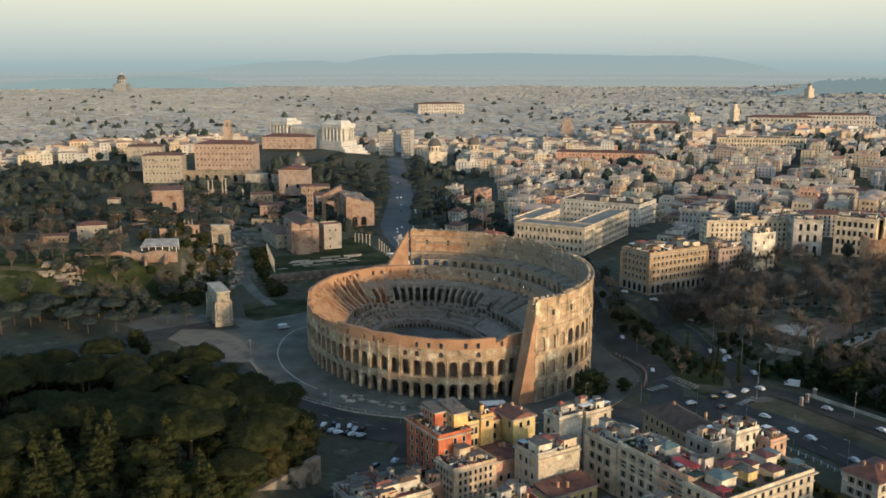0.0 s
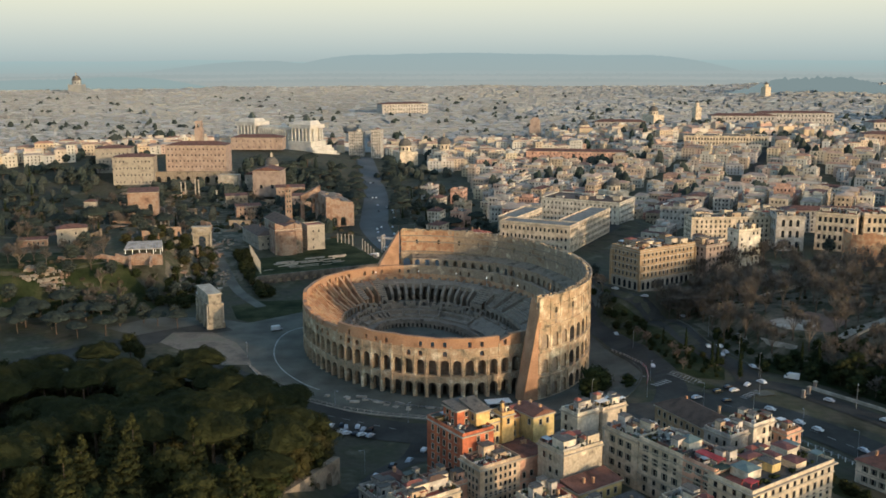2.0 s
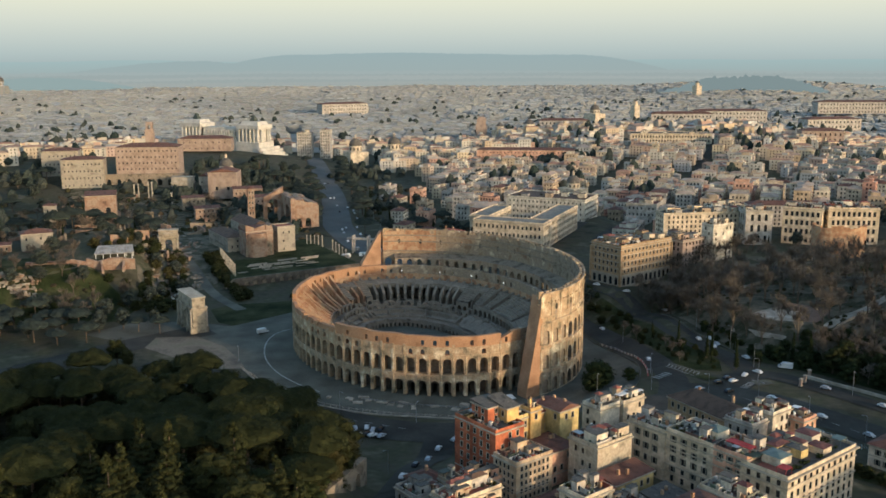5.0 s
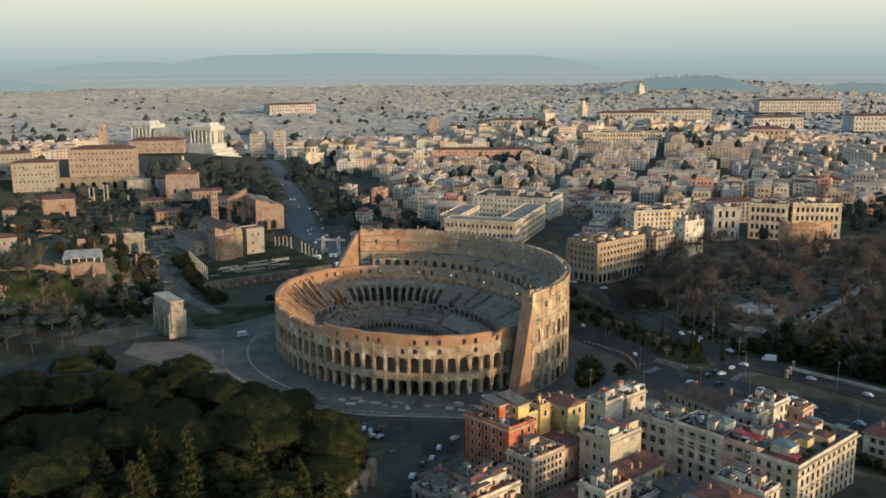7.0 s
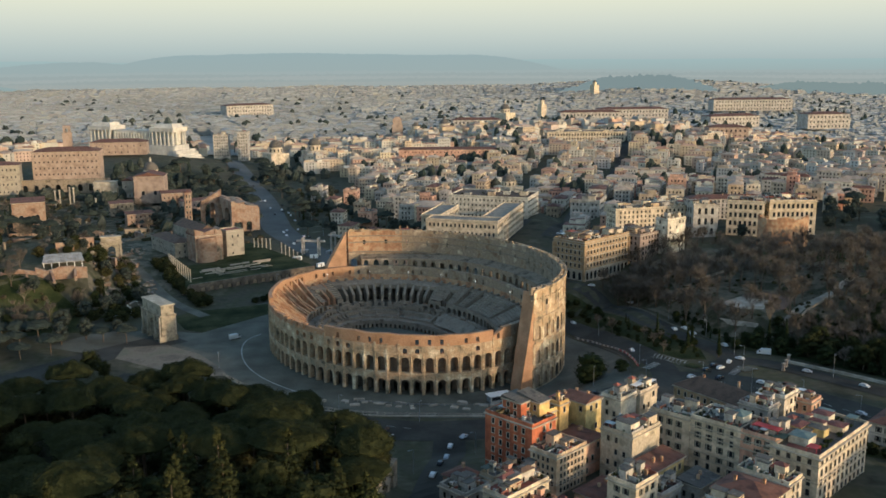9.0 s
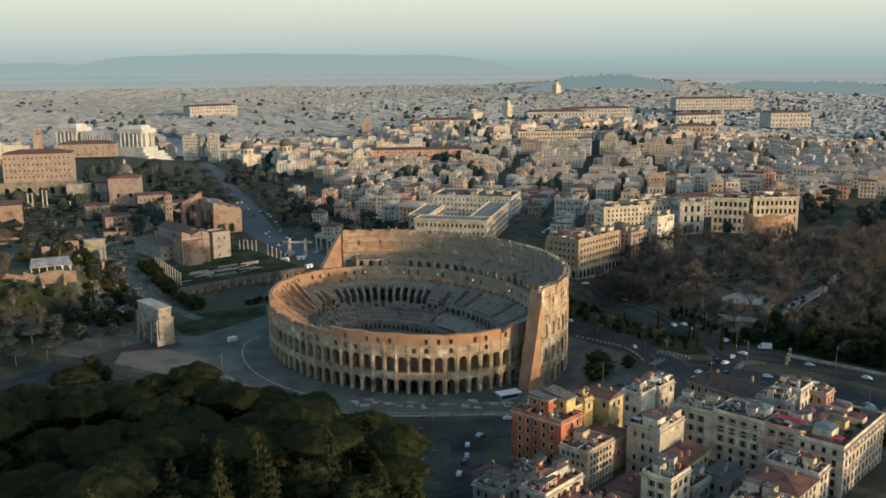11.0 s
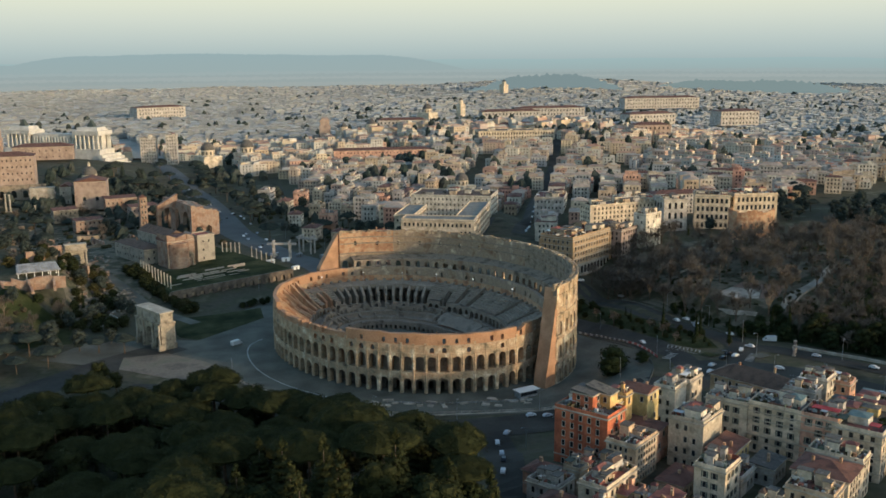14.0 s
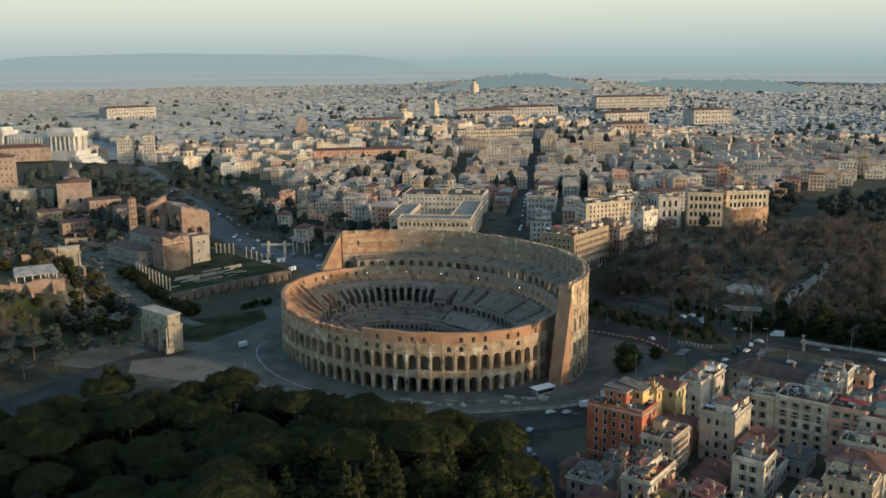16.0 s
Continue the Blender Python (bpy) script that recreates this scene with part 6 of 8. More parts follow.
    straight_wall(bm, -3.6, 3.6, -3.6, 3.6, 24, 32, [(0, 3.2, 24.5, 27.5)])
    part("belfry", bm, MUTEDBRICK, T4)
    for x, y, h in ((-231, 838, 20), (-228, 840, 20), (-225, 842, 20), (-254, 1024, 22), (-250, 1026, 22), (-242, 1038, 22), (-238, 1036, 22), (-214, 1010, 16)):
        stone_column(x, y, ground_z(x, y) - 0.2, h * 0.8, 0.8, "tall fluted marble column left from a temple", "temple columns")
    # broken walls and foundations over the slopes
    for k in range(70):
        x, y = rnd.uniform(-320, -60), rnd.uniform(650, 1070)
        if -140 < x < -25 and 615 < y < 790 or math.hypot(x + 170, y - 740) < 30 or -112 < x and y > 800 or x > -100 and y < 640:
            continue
        h, ln = rnd.uniform(2.5, 8.0), rnd.uniform(8, 26)
        T = thing("ruin_wall", "broken brick and tuff wall of an ancient building", "ruin", (x, y, ground_z(x, y) - 0.8), rnd.choice([20, 110, 25, 115, 70]), "ruined walls of the forum slopes")
        bm = bmesh.new()
        ar = [(ln * (i + 0.5) / 3 - ln / 2, ln / 7, 0, h * 0.35) for i in range(3)] if h > 4.5 else []
        straight_wall(bm, -ln / 2, ln / 2, -0.7, 0.7, 0, h, ar, tops=(h, h * rnd.uniform(0.5, 1.0)))
        w = part("wall", bm, rnd.choice([FORUMBRICK, FORUMBRICK, TUFF]), T)
        bm = bmesh.new()
        straight_wall(bm, -ln / 5, ln / 3, -0.6, 0.6, 0, h * 0.6, (), tops=(h * 0.7, h * 0.3))
        part("cross_wall", bm, rnd.choice([FORUMBRICK, TUFF]), T).matrix_basis = pose(-ln / 4, ln / 5, 0, 0, 0, 88)
    # terrace of the hill on the far side with its pavilion and house
    T = thing("terrace_wall", "long broken reddish brick terrace wall with niches", "wall", (-210, 621, ground_z(-210, 621) - 4.5), 2)
    bm = bmesh.new()
    x = -34.0
    while x < 30:
        ln = rnd.uniform(5, 10)
        h0, h1 = 7.0 + rnd.uniform(-1.8, 1.2), 7.0 + rnd.uniform(-1.8, 1.2)
        straight_wall(bm, x, x + ln, -1.2 + rnd.uniform(-0.4, 0.4), 1.2, 0, 8, [(x + ln / 2, 2.6, 0, 3.4)] if rnd.random() < 0.5 else (), tops=(h0, h1), n=5)
        x += ln
    part("wall", bm, FORUMBRICK, T)
    for k in range(5):
        bm = bmesh.new()
        straight_wall(bm, 0, rnd.uniform(6, 12), -0.7, 0.7, 0, 6, tops=(6.4, rnd.uniform(1.5, 4)))
        part("cross_wall", bm, FORUMBRICK, T).matrix_basis = pose(-30 + 14 * k, -1, 0, 0, 0, -80 + rnd.uniform(-15, 15))
    T = thing("pavilion", "pale grey sloping metal roof on posts over an excavation", "pavilion", (-193.5, 640, ground_z(-193.5, 640)), 8)
    bm = bmesh.new()
    vv = [bm.verts.new(p) for p in ((-12.5, -7, 3.9), (12.5, -7, 3.9), (11, 8, 6.6), (-11, 8, 6.6), (-12.5, -7, 3.5), (12.5, -7, 3.5), (11, 8, 6.2), (-11, 8, 6.2))]
    for f in ((0, 1, 2, 3), (7, 6, 5, 4), (0, 4, 5, 1), (1, 5, 6, 2), (2, 6, 7, 3), (3, 7, 4, 0)):
        bm.faces.new([vv[i] for i in f])
    part("roof", bm, GREY, T, "pale grey ribbed metal roof")
    for i in range(13):
        bm = bmesh.new()
        q = [bm.verts.new(p) for p in ((-12 + 2 * i, -7, 3.92), (-11.8 + 2 * i, -7, 3.92), (-10.4 + 1.75 * i, 8, 6.62), (-10.6 + 1.75 * i, 8, 6.62), (-11.9 + 2 * i, -7, 4.1), (-10.5 + 1.75 * i, 8, 6.8))]
        for f in ((0, 4, 5, 3), (4, 1, 2, 5), (0, 1, 4), (3, 5, 2)):
            bm.faces.new([q[j] for j in f])
        part("seam", bm, METAL, T)
    for i in range(6):
        for sg in (-1, 1):
            bm = bmesh.new()
            box(bm, -11.6 + 4.5 * i, -11.2 + 4.5 * i, sg * 6.4 - 0.2, sg * 6.4 + 0.2, -1, 3.6 if sg < 0 else 5.9)
            part("post", bm, WHITEPAINT, T)
    building("villa", "pale orange two-storey villa with a low tiled roof", "villa", (-259, 663), 20, 13, 35.0, RUINPLASTER, angle=20, roof="hip", rise=2.4, floors=2, pitch=4.6, seed=65, clutter=0)
    building("villa", "long low brick outbuilding beside the villa", "villa", (-284, 660), 18, 7, 28.0, FORUMBRICK, angle=14, roof="shed", rise=1.0, floors=1, seed=75, clutter=0)
    building("villa", "small pale yellow lodge on the wooded slope", "villa", (-272, 764), 9, 9, 39.0, RUINPLASTER, base=26, angle=10, roof="hip", rise=1.8, floors=2, seed=66, clutter=0)
    building("temple_ruin", "broad brick vaulted ruin on the wooded slope", "ruin", (-262, 850), 26, 16, 34.0, FORUMBRICK, base=8, angle=10, roof="shed", rise=2.5, floors=1, pitch=12, win=(4, 6), style="arch", seed=76, clutter=0)
    # arcaded substructure below the hilltop palaces
    T = thing("arcaded_wall", "tall tuff wall with arches carrying the hilltop palace", "wall", (-276, 1084, 0), -2, "ruined walls of the forum slopes")
    bm = bmesh.new()
    straight_wall(bm, -46, 70, -2, 2, 4, 25, [(-38 + 11 * i, 5.0, 12, 17) for i in range(10)])
    part("wall", bm, TUFF, T)
    # rubble and foundations scattered over the ruins, too many to count
    V, F = [], []
    for _ in range(420):
        x, y = rnd.choice([(rnd.uniform(-300, -150), rnd.uniform(740, 1070)), (rnd.uniform(-172, -138), rnd.uniform(610, 660)), (rnd.uniform(-255, -228), rnd.uniform(584, 597)), (rnd.uniform(-215, -150), rnd.uniform(660, 760))])
        z = 7.3 if x > -134 else ground_z(x, y)
        w, dd, h, tt = rnd.uniform(0.4, 3.0), rnd.uniform(0.3, 0.9), rnd.uniform(0.3, 1.6), rnd.choice([0.4, 1.97]) + rnd.uniform(-0.2, 0.2)
        if z > 7.2 and x > -134:
            h *= 0.3
        n = len(V)
        c, sn = math.cos(tt), math.sin(tt)
        V += [(x + px * c - py * sn, y + px * sn + py * c, z + pz) for pz in (-0.3, h) for px, py in ((-w, -dd), (w, -dd), (w, dd), (-w, dd))]
        F += [tuple(n + i for i in f) for f in ((4, 5, 6, 7), (0, 1, 5, 4), (1, 2, 6, 5), (2, 3, 7, 6), (3, 0, 4, 7))]
    me = raw("forum_rubble", V, F)
    me.materials.append(RUINSTONE)
    tagged(new("forum_rubble", me), "pale stone blocks and low foundations among the ruins", "rubble", kind="stuff")
    for k, (x, y, u, v, h, m) in enumerate(((12, 792, 18, 12, 12, CREAM), (36, 826, 16, 13, 14, PINK), (16, 872, 20, 12, 11, WHITE), (42, 905, 15, 12, 13, TAN), (20, 948, 18, 12, 12, CREAM), (46, 985, 16, 14, 15, PINK), (30, 770, 12, 10, 9, TAN), (14, 1020, 20, 13, 14, GREY))):
        building("avenue_house", "pale tiled house among the trees beside the avenue", "house", (x, y), u, v, ground_z(x, y) + h, m, angle=58 + 6 * (k % 3), roof=("hip", "terrace")[k % 2], rise=2.2, floors=3, seed=180 + k, clutter=1, joined=True, group="houses beside the avenue")
    # white gantries over the building site beside the avenue
    for x, y, t, ln in ((-28, 728, -22, 22), (-4, 751, -50, 20)):
        T = thing("gantry", "pale grey steel gantry over an excavation site", "gantry", (x, y, ground_z(x, y)), t, "gantries of the building site")
        for s in (-0.28, 0.28):
            for q in (-2.5, 2.5):
                bm = bmesh.new()
                box(bm, s * ln - 0.5, s * ln + 0.5, q - 0.5, q + 0.5, 0, 13)
                part("leg", bm, GREY, T)
            bm = bmesh.new()
            box(bm, s * ln - 0.5, s * ln + 0.5, -3, 3, 13, 14.2)
            part("crossbeam", bm, GREY, T)
        bm = bmesh.new()
        box(bm, -ln / 2, ln / 2, -1.2, 1.2, 11, 12.4)
        part("girder", bm, GREY, T)
    for k in range(9):
        x, y = rnd.uniform(-42, 14), rnd.uniform(690, 750)
        T = thing("site_container", "pale metal site container beside the excavation", "container", (x, y, ground_z(x, y) + 0.2), rnd.uniform(-30, 60), "site containers")
        bm = bmesh.new()
        box(bm, -3, 3, -1.2, 1.2, 0, 2.6)
        part("shell", bm, rnd.choice([WHITEPAINT, METAL, METAL]), T)
        bm = bmesh.new()
        box(bm, -0.5, 0.5, -1.26, -1.2, 0.1, 2.2)
        part("door", bm, SHUT, T)


forum()


def dome_church(label, at, r, drum, h, turn=0, wall=CREAM):
    T = thing("domed_church", label, "church", at, turn, "domed churches")
    bm = bmesh.new()
    box(bm, -r * 1.5, r * 1.5, -r * 1.7, r * 1.7, -4, h)
    part("nave", bm, wall, T)
    bm = bmesh.new()
    tube(bm, 0, 0, h, h + drum, r, n=20)
    part("drum", bm, wall, T)
    for i in range(10):
        a = 2 * math.pi * (i + 0.5) / 10
        part_of("window", window_mesh(r * 0.22, drum * 0.45, "arch"), STONE_TRIM, T, m=pose(r * math.cos(a), r * math.sin(a), h + drum * 0.2, 0, 0, math.degrees(a) + 90))
    bm = bmesh.new()
    prev = None
    for k in range(9):
        t = math.pi / 2 * k / 8 * 0.94
        ring = [bm.verts.new((r * 1.02 * math.cos(t) * math.cos(2 * math.pi * i / 20), r * 1.02 * math.cos(t) * math.sin(2 * math.pi * i / 20), h + drum + r * 1.15 * math.sin(t))) for i in range(20)]
        if prev:
            for i in range(20):
                bm.faces.new((prev[i], prev[(i + 1) % 20], ring[(i + 1) % 20], ring[i]))
        prev = ring
    part("dome", bm, FLATROOF, T, "grey lead dome")
    bm = bmesh.new()
    top = h + drum + r * 1.1
    tube(bm, 0, 0, top, top + r * 0.45, r * 0.16, n=8)
    tube(bm, 0, 0, top + r * 0.45, top + r * 0.75, r * 0.2, 0.02, n=8)
    part("lantern", bm, wall, T)


dome_church("small brown domed church beside the ancient hall", (-163, 1070, 12), 7.5, 8, 14, 10)
dome_church("grey domed church at the end of the ruins", (-12, 1352, 4), 9, 8, 16, 20)
dome_church("second grey domed church beside a tall column", (44, 1372, 4), 9, 8, 16, 20)
# the far dome wears the haze-muted wall colour
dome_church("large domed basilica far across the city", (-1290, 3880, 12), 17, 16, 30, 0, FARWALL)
dome_church("small domed church in the dense quarter", (186, 905, 8), 6.5, 5, 17, 30)
dome_church("domed church above the roofs of the quarter", (470, 1830, 22), 9, 7, 18, 30)


def monument():
    rnd = random.Random(8)
    T = thing("marble_monument", "huge white marble monument with two columned pavilions and bronze groups", "monument", (-158, 1440, 6), -36)
    for x, nm in ((0, "pavilion"), (-112, "pavilion")):
        bm = bmesh.new()
        box(bm, x - 22, x + 22, -17, 17, 0, 22)
        box(bm, x - 16, x + 16, -11, 11, 22, 45)
        p = part(nm, bm, MARBLE, T, "white marble end pavilion")
        bm = bmesh.new()
        box(bm, x - 21, x + 21, -16, 16, 41, 47)
        part("entablature", bm, MARBLE, p)
        bm = bmesh.new()
        box(bm, x - 17, x + 17, -12, 12, 47, 52, taper=2.5)
        part("attic", bm, MARBLE, p)
        for i in range(6):
            for s in (-1, 1):
                bm = bmesh.new()
                tube(bm, x - 17.5 + 7 * i, s * 13.8, 22, 41, 1.5, 1.3, n=10)
                part("column", bm, MARBLE, p)
        for j in (-1, 1):
            for s in (-1, 1):
                bm = bmesh.new()
                tube(bm, x + s * 19, j * 7, 22, 41, 1.5, 1.3, n=10)
                part("column", bm, MARBLE, p)
        bm = bmesh.new()
        box(bm, x - 5, x + 5, -4, 4, 52, 56, taper=1)
        box(bm, x - 3, x + 3, -3, 3, 56, 61, taper=1.4)
        part("bronze_chariot", bm, SHUT, p, "dark bronze group on the roof")
    bm = bmesh.new()
    box(bm, -90, -22, -9, 9, 0, 42)
    link = part("colonnade", bm, MARBLE, T, "white colonnade joining the pavilions")
    for i in range(14):
        bm = bmesh.new()
        tube(bm, -88 + 4.9 * i, -10.5, 20, 38, 1.3, n=8)
        part("column", bm, MARBLE, link)
    for k in range(4):
        bm = bmesh.new()
        box(bm, 22 + 5 * k, 27.5 + 5 * k, -20 - k, 24, -3, 15 - 4 * k)
        part("stair_terrace", bm, MARBLE, T)
    T = thing("medieval_tower", "massive stepped red brick medieval tower", "tower", (208, 1598, 14), -12)
    for k, (w, z0, z1) in enumerate(((9, 0, 24), (7.5, 24, 34), (5, 34, 37))):
        bm = bmesh.new()
        box(bm, -w, w, -w, w, z0, z1)
        part("tower_stage", bm, MUTEDBRICK, T)
    for x, y, w, h, z in ((610, 2007, 7, 30, 24), (1089, 2867, 10, 30, 36), (236, 1580, 10, 22, 14), (290, 1600, 14, 24, 14)):
        T = thing("bell_tower", "pale town tower with a small cupola", "tower", (x, y, z), 20, "town towers")
        bm = bmesh.new()
        box(bm, -w, w, -w, w, -6, h * 0.7)
        part("shaft", bm, CREAM, T)
        bm = bmesh.new()
        tube(bm, 0, 0, h * 0.7, h, w * 0.7, n=12)
        part("belfry", bm, CREAM, T)
        bm = bmesh.new()
        tube(bm, 0, 0, h, h + w * 0.7, w * 0.72, 0.3, n=12)
        part("cupola", bm, FLATROOF, T)
    for k, (x, y, U, V, top, m, a) in enumerate(((560, 1760, 120, 30, 42, GREY, -8), (700, 1900, 150, 34, 38, GREY, -8), (770, 1560, 100, 34, 42, GREY, 2), (940, 1520, 80, 40, 45, GREY, -6),
                                                  (1050, 2050, 190, 40, 46, GREY, -10), (640, 1330, 60, 30, 42, MUTEDBRICK, -14), (330, 1700, 90, 24, 36, GREY, -10), (-60, 2350, 120, 40, 36, GREY, 20), (480, 1500, 70, 26, 36, GREY, -10))):
        building("great_palace", "very long pale palace rising over the roofs of the far quarter", "palace", (x, y), U, V, top, m, base=top - 26, angle=a, floors=3, pitch=7, win=(2.2, 3.6),
                 roof="hip", rise=4, seed=70 + k, clutter=0, skip=0, group="far palaces", faces="-v", joined=True)
    # round ruined apse in the park
    T = thing("exedra_ruin", "tall curved brick exedra ruin among the park trees", "ruin", (269, 562, ground_z(269, 562) - 1), -12)
    bm = bmesh.new()
    n = 14
    for i in range(n):
        a, b = math.pi * i / n, math.pi * (i + 1) / n
        q = [(r * math.cos(t), -r * math.sin(t) * 0.55, z) for z in (0, 20.8 + 2.2 * rough_at(i, 3, 1.7)) for t in (a, b) for r in (17, 15)]
        v = [bm.verts.new(p) for p in q]
        for f in ((0, 2, 6, 4), (3, 1, 5, 7), (4, 6, 7, 5), (0, 4, 5, 1), (2, 3, 7, 6)):
            bm.faces.new([v[k] for k in f])
    part("curved_wall", bm, BRICK, T)
    for i in range(5):
        a = math.pi * (i + 1.2) / 7.4
        part_of("window", window_mesh(2.2, 3.0, "arch"), STONE_TRIM, T, m=pose(17 * math.cos(a), -17 * 0.55 * math.sin(a), 8, 0, 0, (90 - math.degrees(a)) * -0.6))


monument()

# ---- the city ----
CLEAR = [(130, 560, 34), (165, 568, 30), (200, 590, 36), (205, 626, 40), (262, 600, 34), (300, 605, 40), (236, 612, 24), (100, 690, 62), (150, 790, 66), (45, 672, 20), (212, 745, 36),
         (256, 697, 34), (242, 676, 24), (288, 674, 44), (450, 1375, 72), (225, 1320, 80), (208, 1600, 40), (-160, 1440, 70), (-255, 1500, 60)]
STREETS = [((150, 690), (428, 1185), 4), ((428, 1185), (560, 1430), 4), ((-75, 1460), (-120, 1900), 14), ((330, 620), (520, 1200), 9), ((70, 700), (360, 1260), 8)]


def near_street(x, y):
    for (ax, ay), (bx, by), w in STREETS:
        dx, dy = bx - ax, by - ay
        t = max(0, min(1, ((x - ax) * dx + (y - ay) * dy) / (dx * dx + dy * dy)))
        if math.hypot(x - ax - t * dx, y - ay - t * dy) < w + 7:
            return True
    return False


def is_city(x, y):
    if not -0.53 * y - 190 < x + 90 < 1.2 * y + 60:
        return False
    if math.hypot(x, y) > 4480:
        return False
    if any((x - a) ** 2 + (y - b) ** 2 < r * r for a, b, r in CLEAR) or near_street(x, y):
        return False
    if y < 1250 and x < 62 + 0.02 * (y - 700):
        return x < -420 and y > 1180 or x < -330 and y > 1330
    if y < 1480 and -330 < x < 20:
        return False
    if x < 330:
        return y > 655
    return y > 652 + 0.36 * (x - 330)


def house_geometry(out, x, y, ang, w, d, z, h, rnd, roofs, windows):
    """Appends one house to (verts, faces, slots): slot 0 wall, 1 roof, 2 dark windows."""
    V, F, S = out
    ca, sa_ = math.cos(ang), math.sin(ang)
    def P(px, py, pz):
        V.append((x + px * ca - py * sa_, y + px * sa_ + py * ca, pz))
        return len(V) - 1
    u, v = w / 2, d / 2
    lo = [P(a, b, z - 3) for a, b in ((-u, -v), (u, -v), (u, v), (-u, v))]
    hi = [P(a, b, z + h) for a, b in ((-u, -v), (u, -v), (u, v), (-u, v))]
    for i in range(4):
        j = (i + 1) % 4
        F.append((lo[i], lo[j], hi[j], hi[i]))
        S.append(0)
    e = 0.5
    if roofs < 0.52:
        r = rnd.uniform(1.2, 2.8)
        ro = [P(a, b, z + h) for a, b in ((-u - e, -v - e), (u + e, -v - e), (u + e, v + e), (-u - e, v + e))]
        if w > d:
            k = (P(-u + v * 0.8, 0, z + h + r), P(u - v * 0.8, 0, z + h + r))
            fs = ((ro[0], ro[1], k[1], k[0]), (ro[1], ro[2], k[1]), (ro[2], ro[3], k[0], k[1]), (ro[3], ro[0], k[0]))
        else:
            k = (P(0, -v + u * 0.8, z + h + r), P(0, v - u * 0.8, z + h + r))
            fs = ((ro[0], ro[1], k[0]), (ro[1], ro[2], k[1], k[0]), (ro[2], ro[3], k[1]), (ro[3], ro[0], k[0], k[1]))
        for f in fs:
            F.append(f)
            S.append(1)
    else:
        q = [P(a, b, z + h + 0.02) for a, b in ((-u, -v), (u, -v), (u, v), (-u, v))]
        F.append(tuple(q))
        S.append(1)
        for _ in range(3 if windows else 2):
            bw, bd, bh = rnd.uniform(0.2, 0.5) * w, rnd.uniform(0.2, 0.5) * d, rnd.uniform(2.2, 3.6)
            bx, by = rnd.uniform(-u + bw / 2, u - bw / 2), rnd.uniform(-v + bd / 2, v - bd / 2)
            a = [P(bx + i * bw / 2, by + j * bd / 2, z + h) for i, j in ((-1, -1), (1, -1), (1, 1), (-1, 1))]
            b = [P(bx + i * bw / 2, by + j * bd / 2, z + h + bh) for i, j in ((-1, -1), (1, -1), (1, 1), (-1, 1))]
            for i in range(4):
                F.append((a[i], a[(i + 1) % 4], b[(i + 1) % 4], b[i]))
                S.append(0)
            F.append(tuple(b))
            S.append(1)
    if windows:
        nf = max(2, int(h / 3.7))
        for face in ("s", "w", "e"):
            ln = w if face == "s" else d
            n = int((ln - 1.5) / windows)
            for k in range(n):
                s = (k - (n - 1) / 2) * windows
                for r in range(nf):
                    z0 = z + 1.2 + r * (h - 1.0) / nf
                    a, b = s - 0.62, s + 0.62
                    if face == "s":
                        q = [P(a, -v - 0.06, z0), P(b, -v - 0.06, z0), P(b, -v - 0.06, z0 + 1.9), P(a, -v - 0.06, z0 + 1.9)]
                    elif face == "w":
                        q = [P(-u - 0.06, b, z0), P(-u - 0.06, a, z0), P(-u - 0.06, a, z0 + 1.9), P(-u - 0.06, b, z0 + 1.9)]
                    else:
                        q = [P(u + 0.06, a, z0), P(u + 0.06, b, z0), P(u + 0.06, b, z0 + 1.9), P(u + 0.06, a, z0 + 1.9)]
                    F.append(tuple(q))
                    S.append(2)


HOUSE_LABELS = ["pale plastered town house with a tiled roof in a dense quarter", "tan plastered town house with a flat roof and roof rooms",
                "ochre town house with rows of small windows", "grey-white town house among close neighbours"]
SALMON = mat("plaster_salmon", [(0.58, 0.27, 0.18), (0.64, 0.34, 0.23)], size=5, stain=0.3, bump=0.05)
HOUSE_WALLS = [CREAM, TAN, WHITE, WHITE, PINK, SALMON, GREY, CREAM, GREY, TAN]


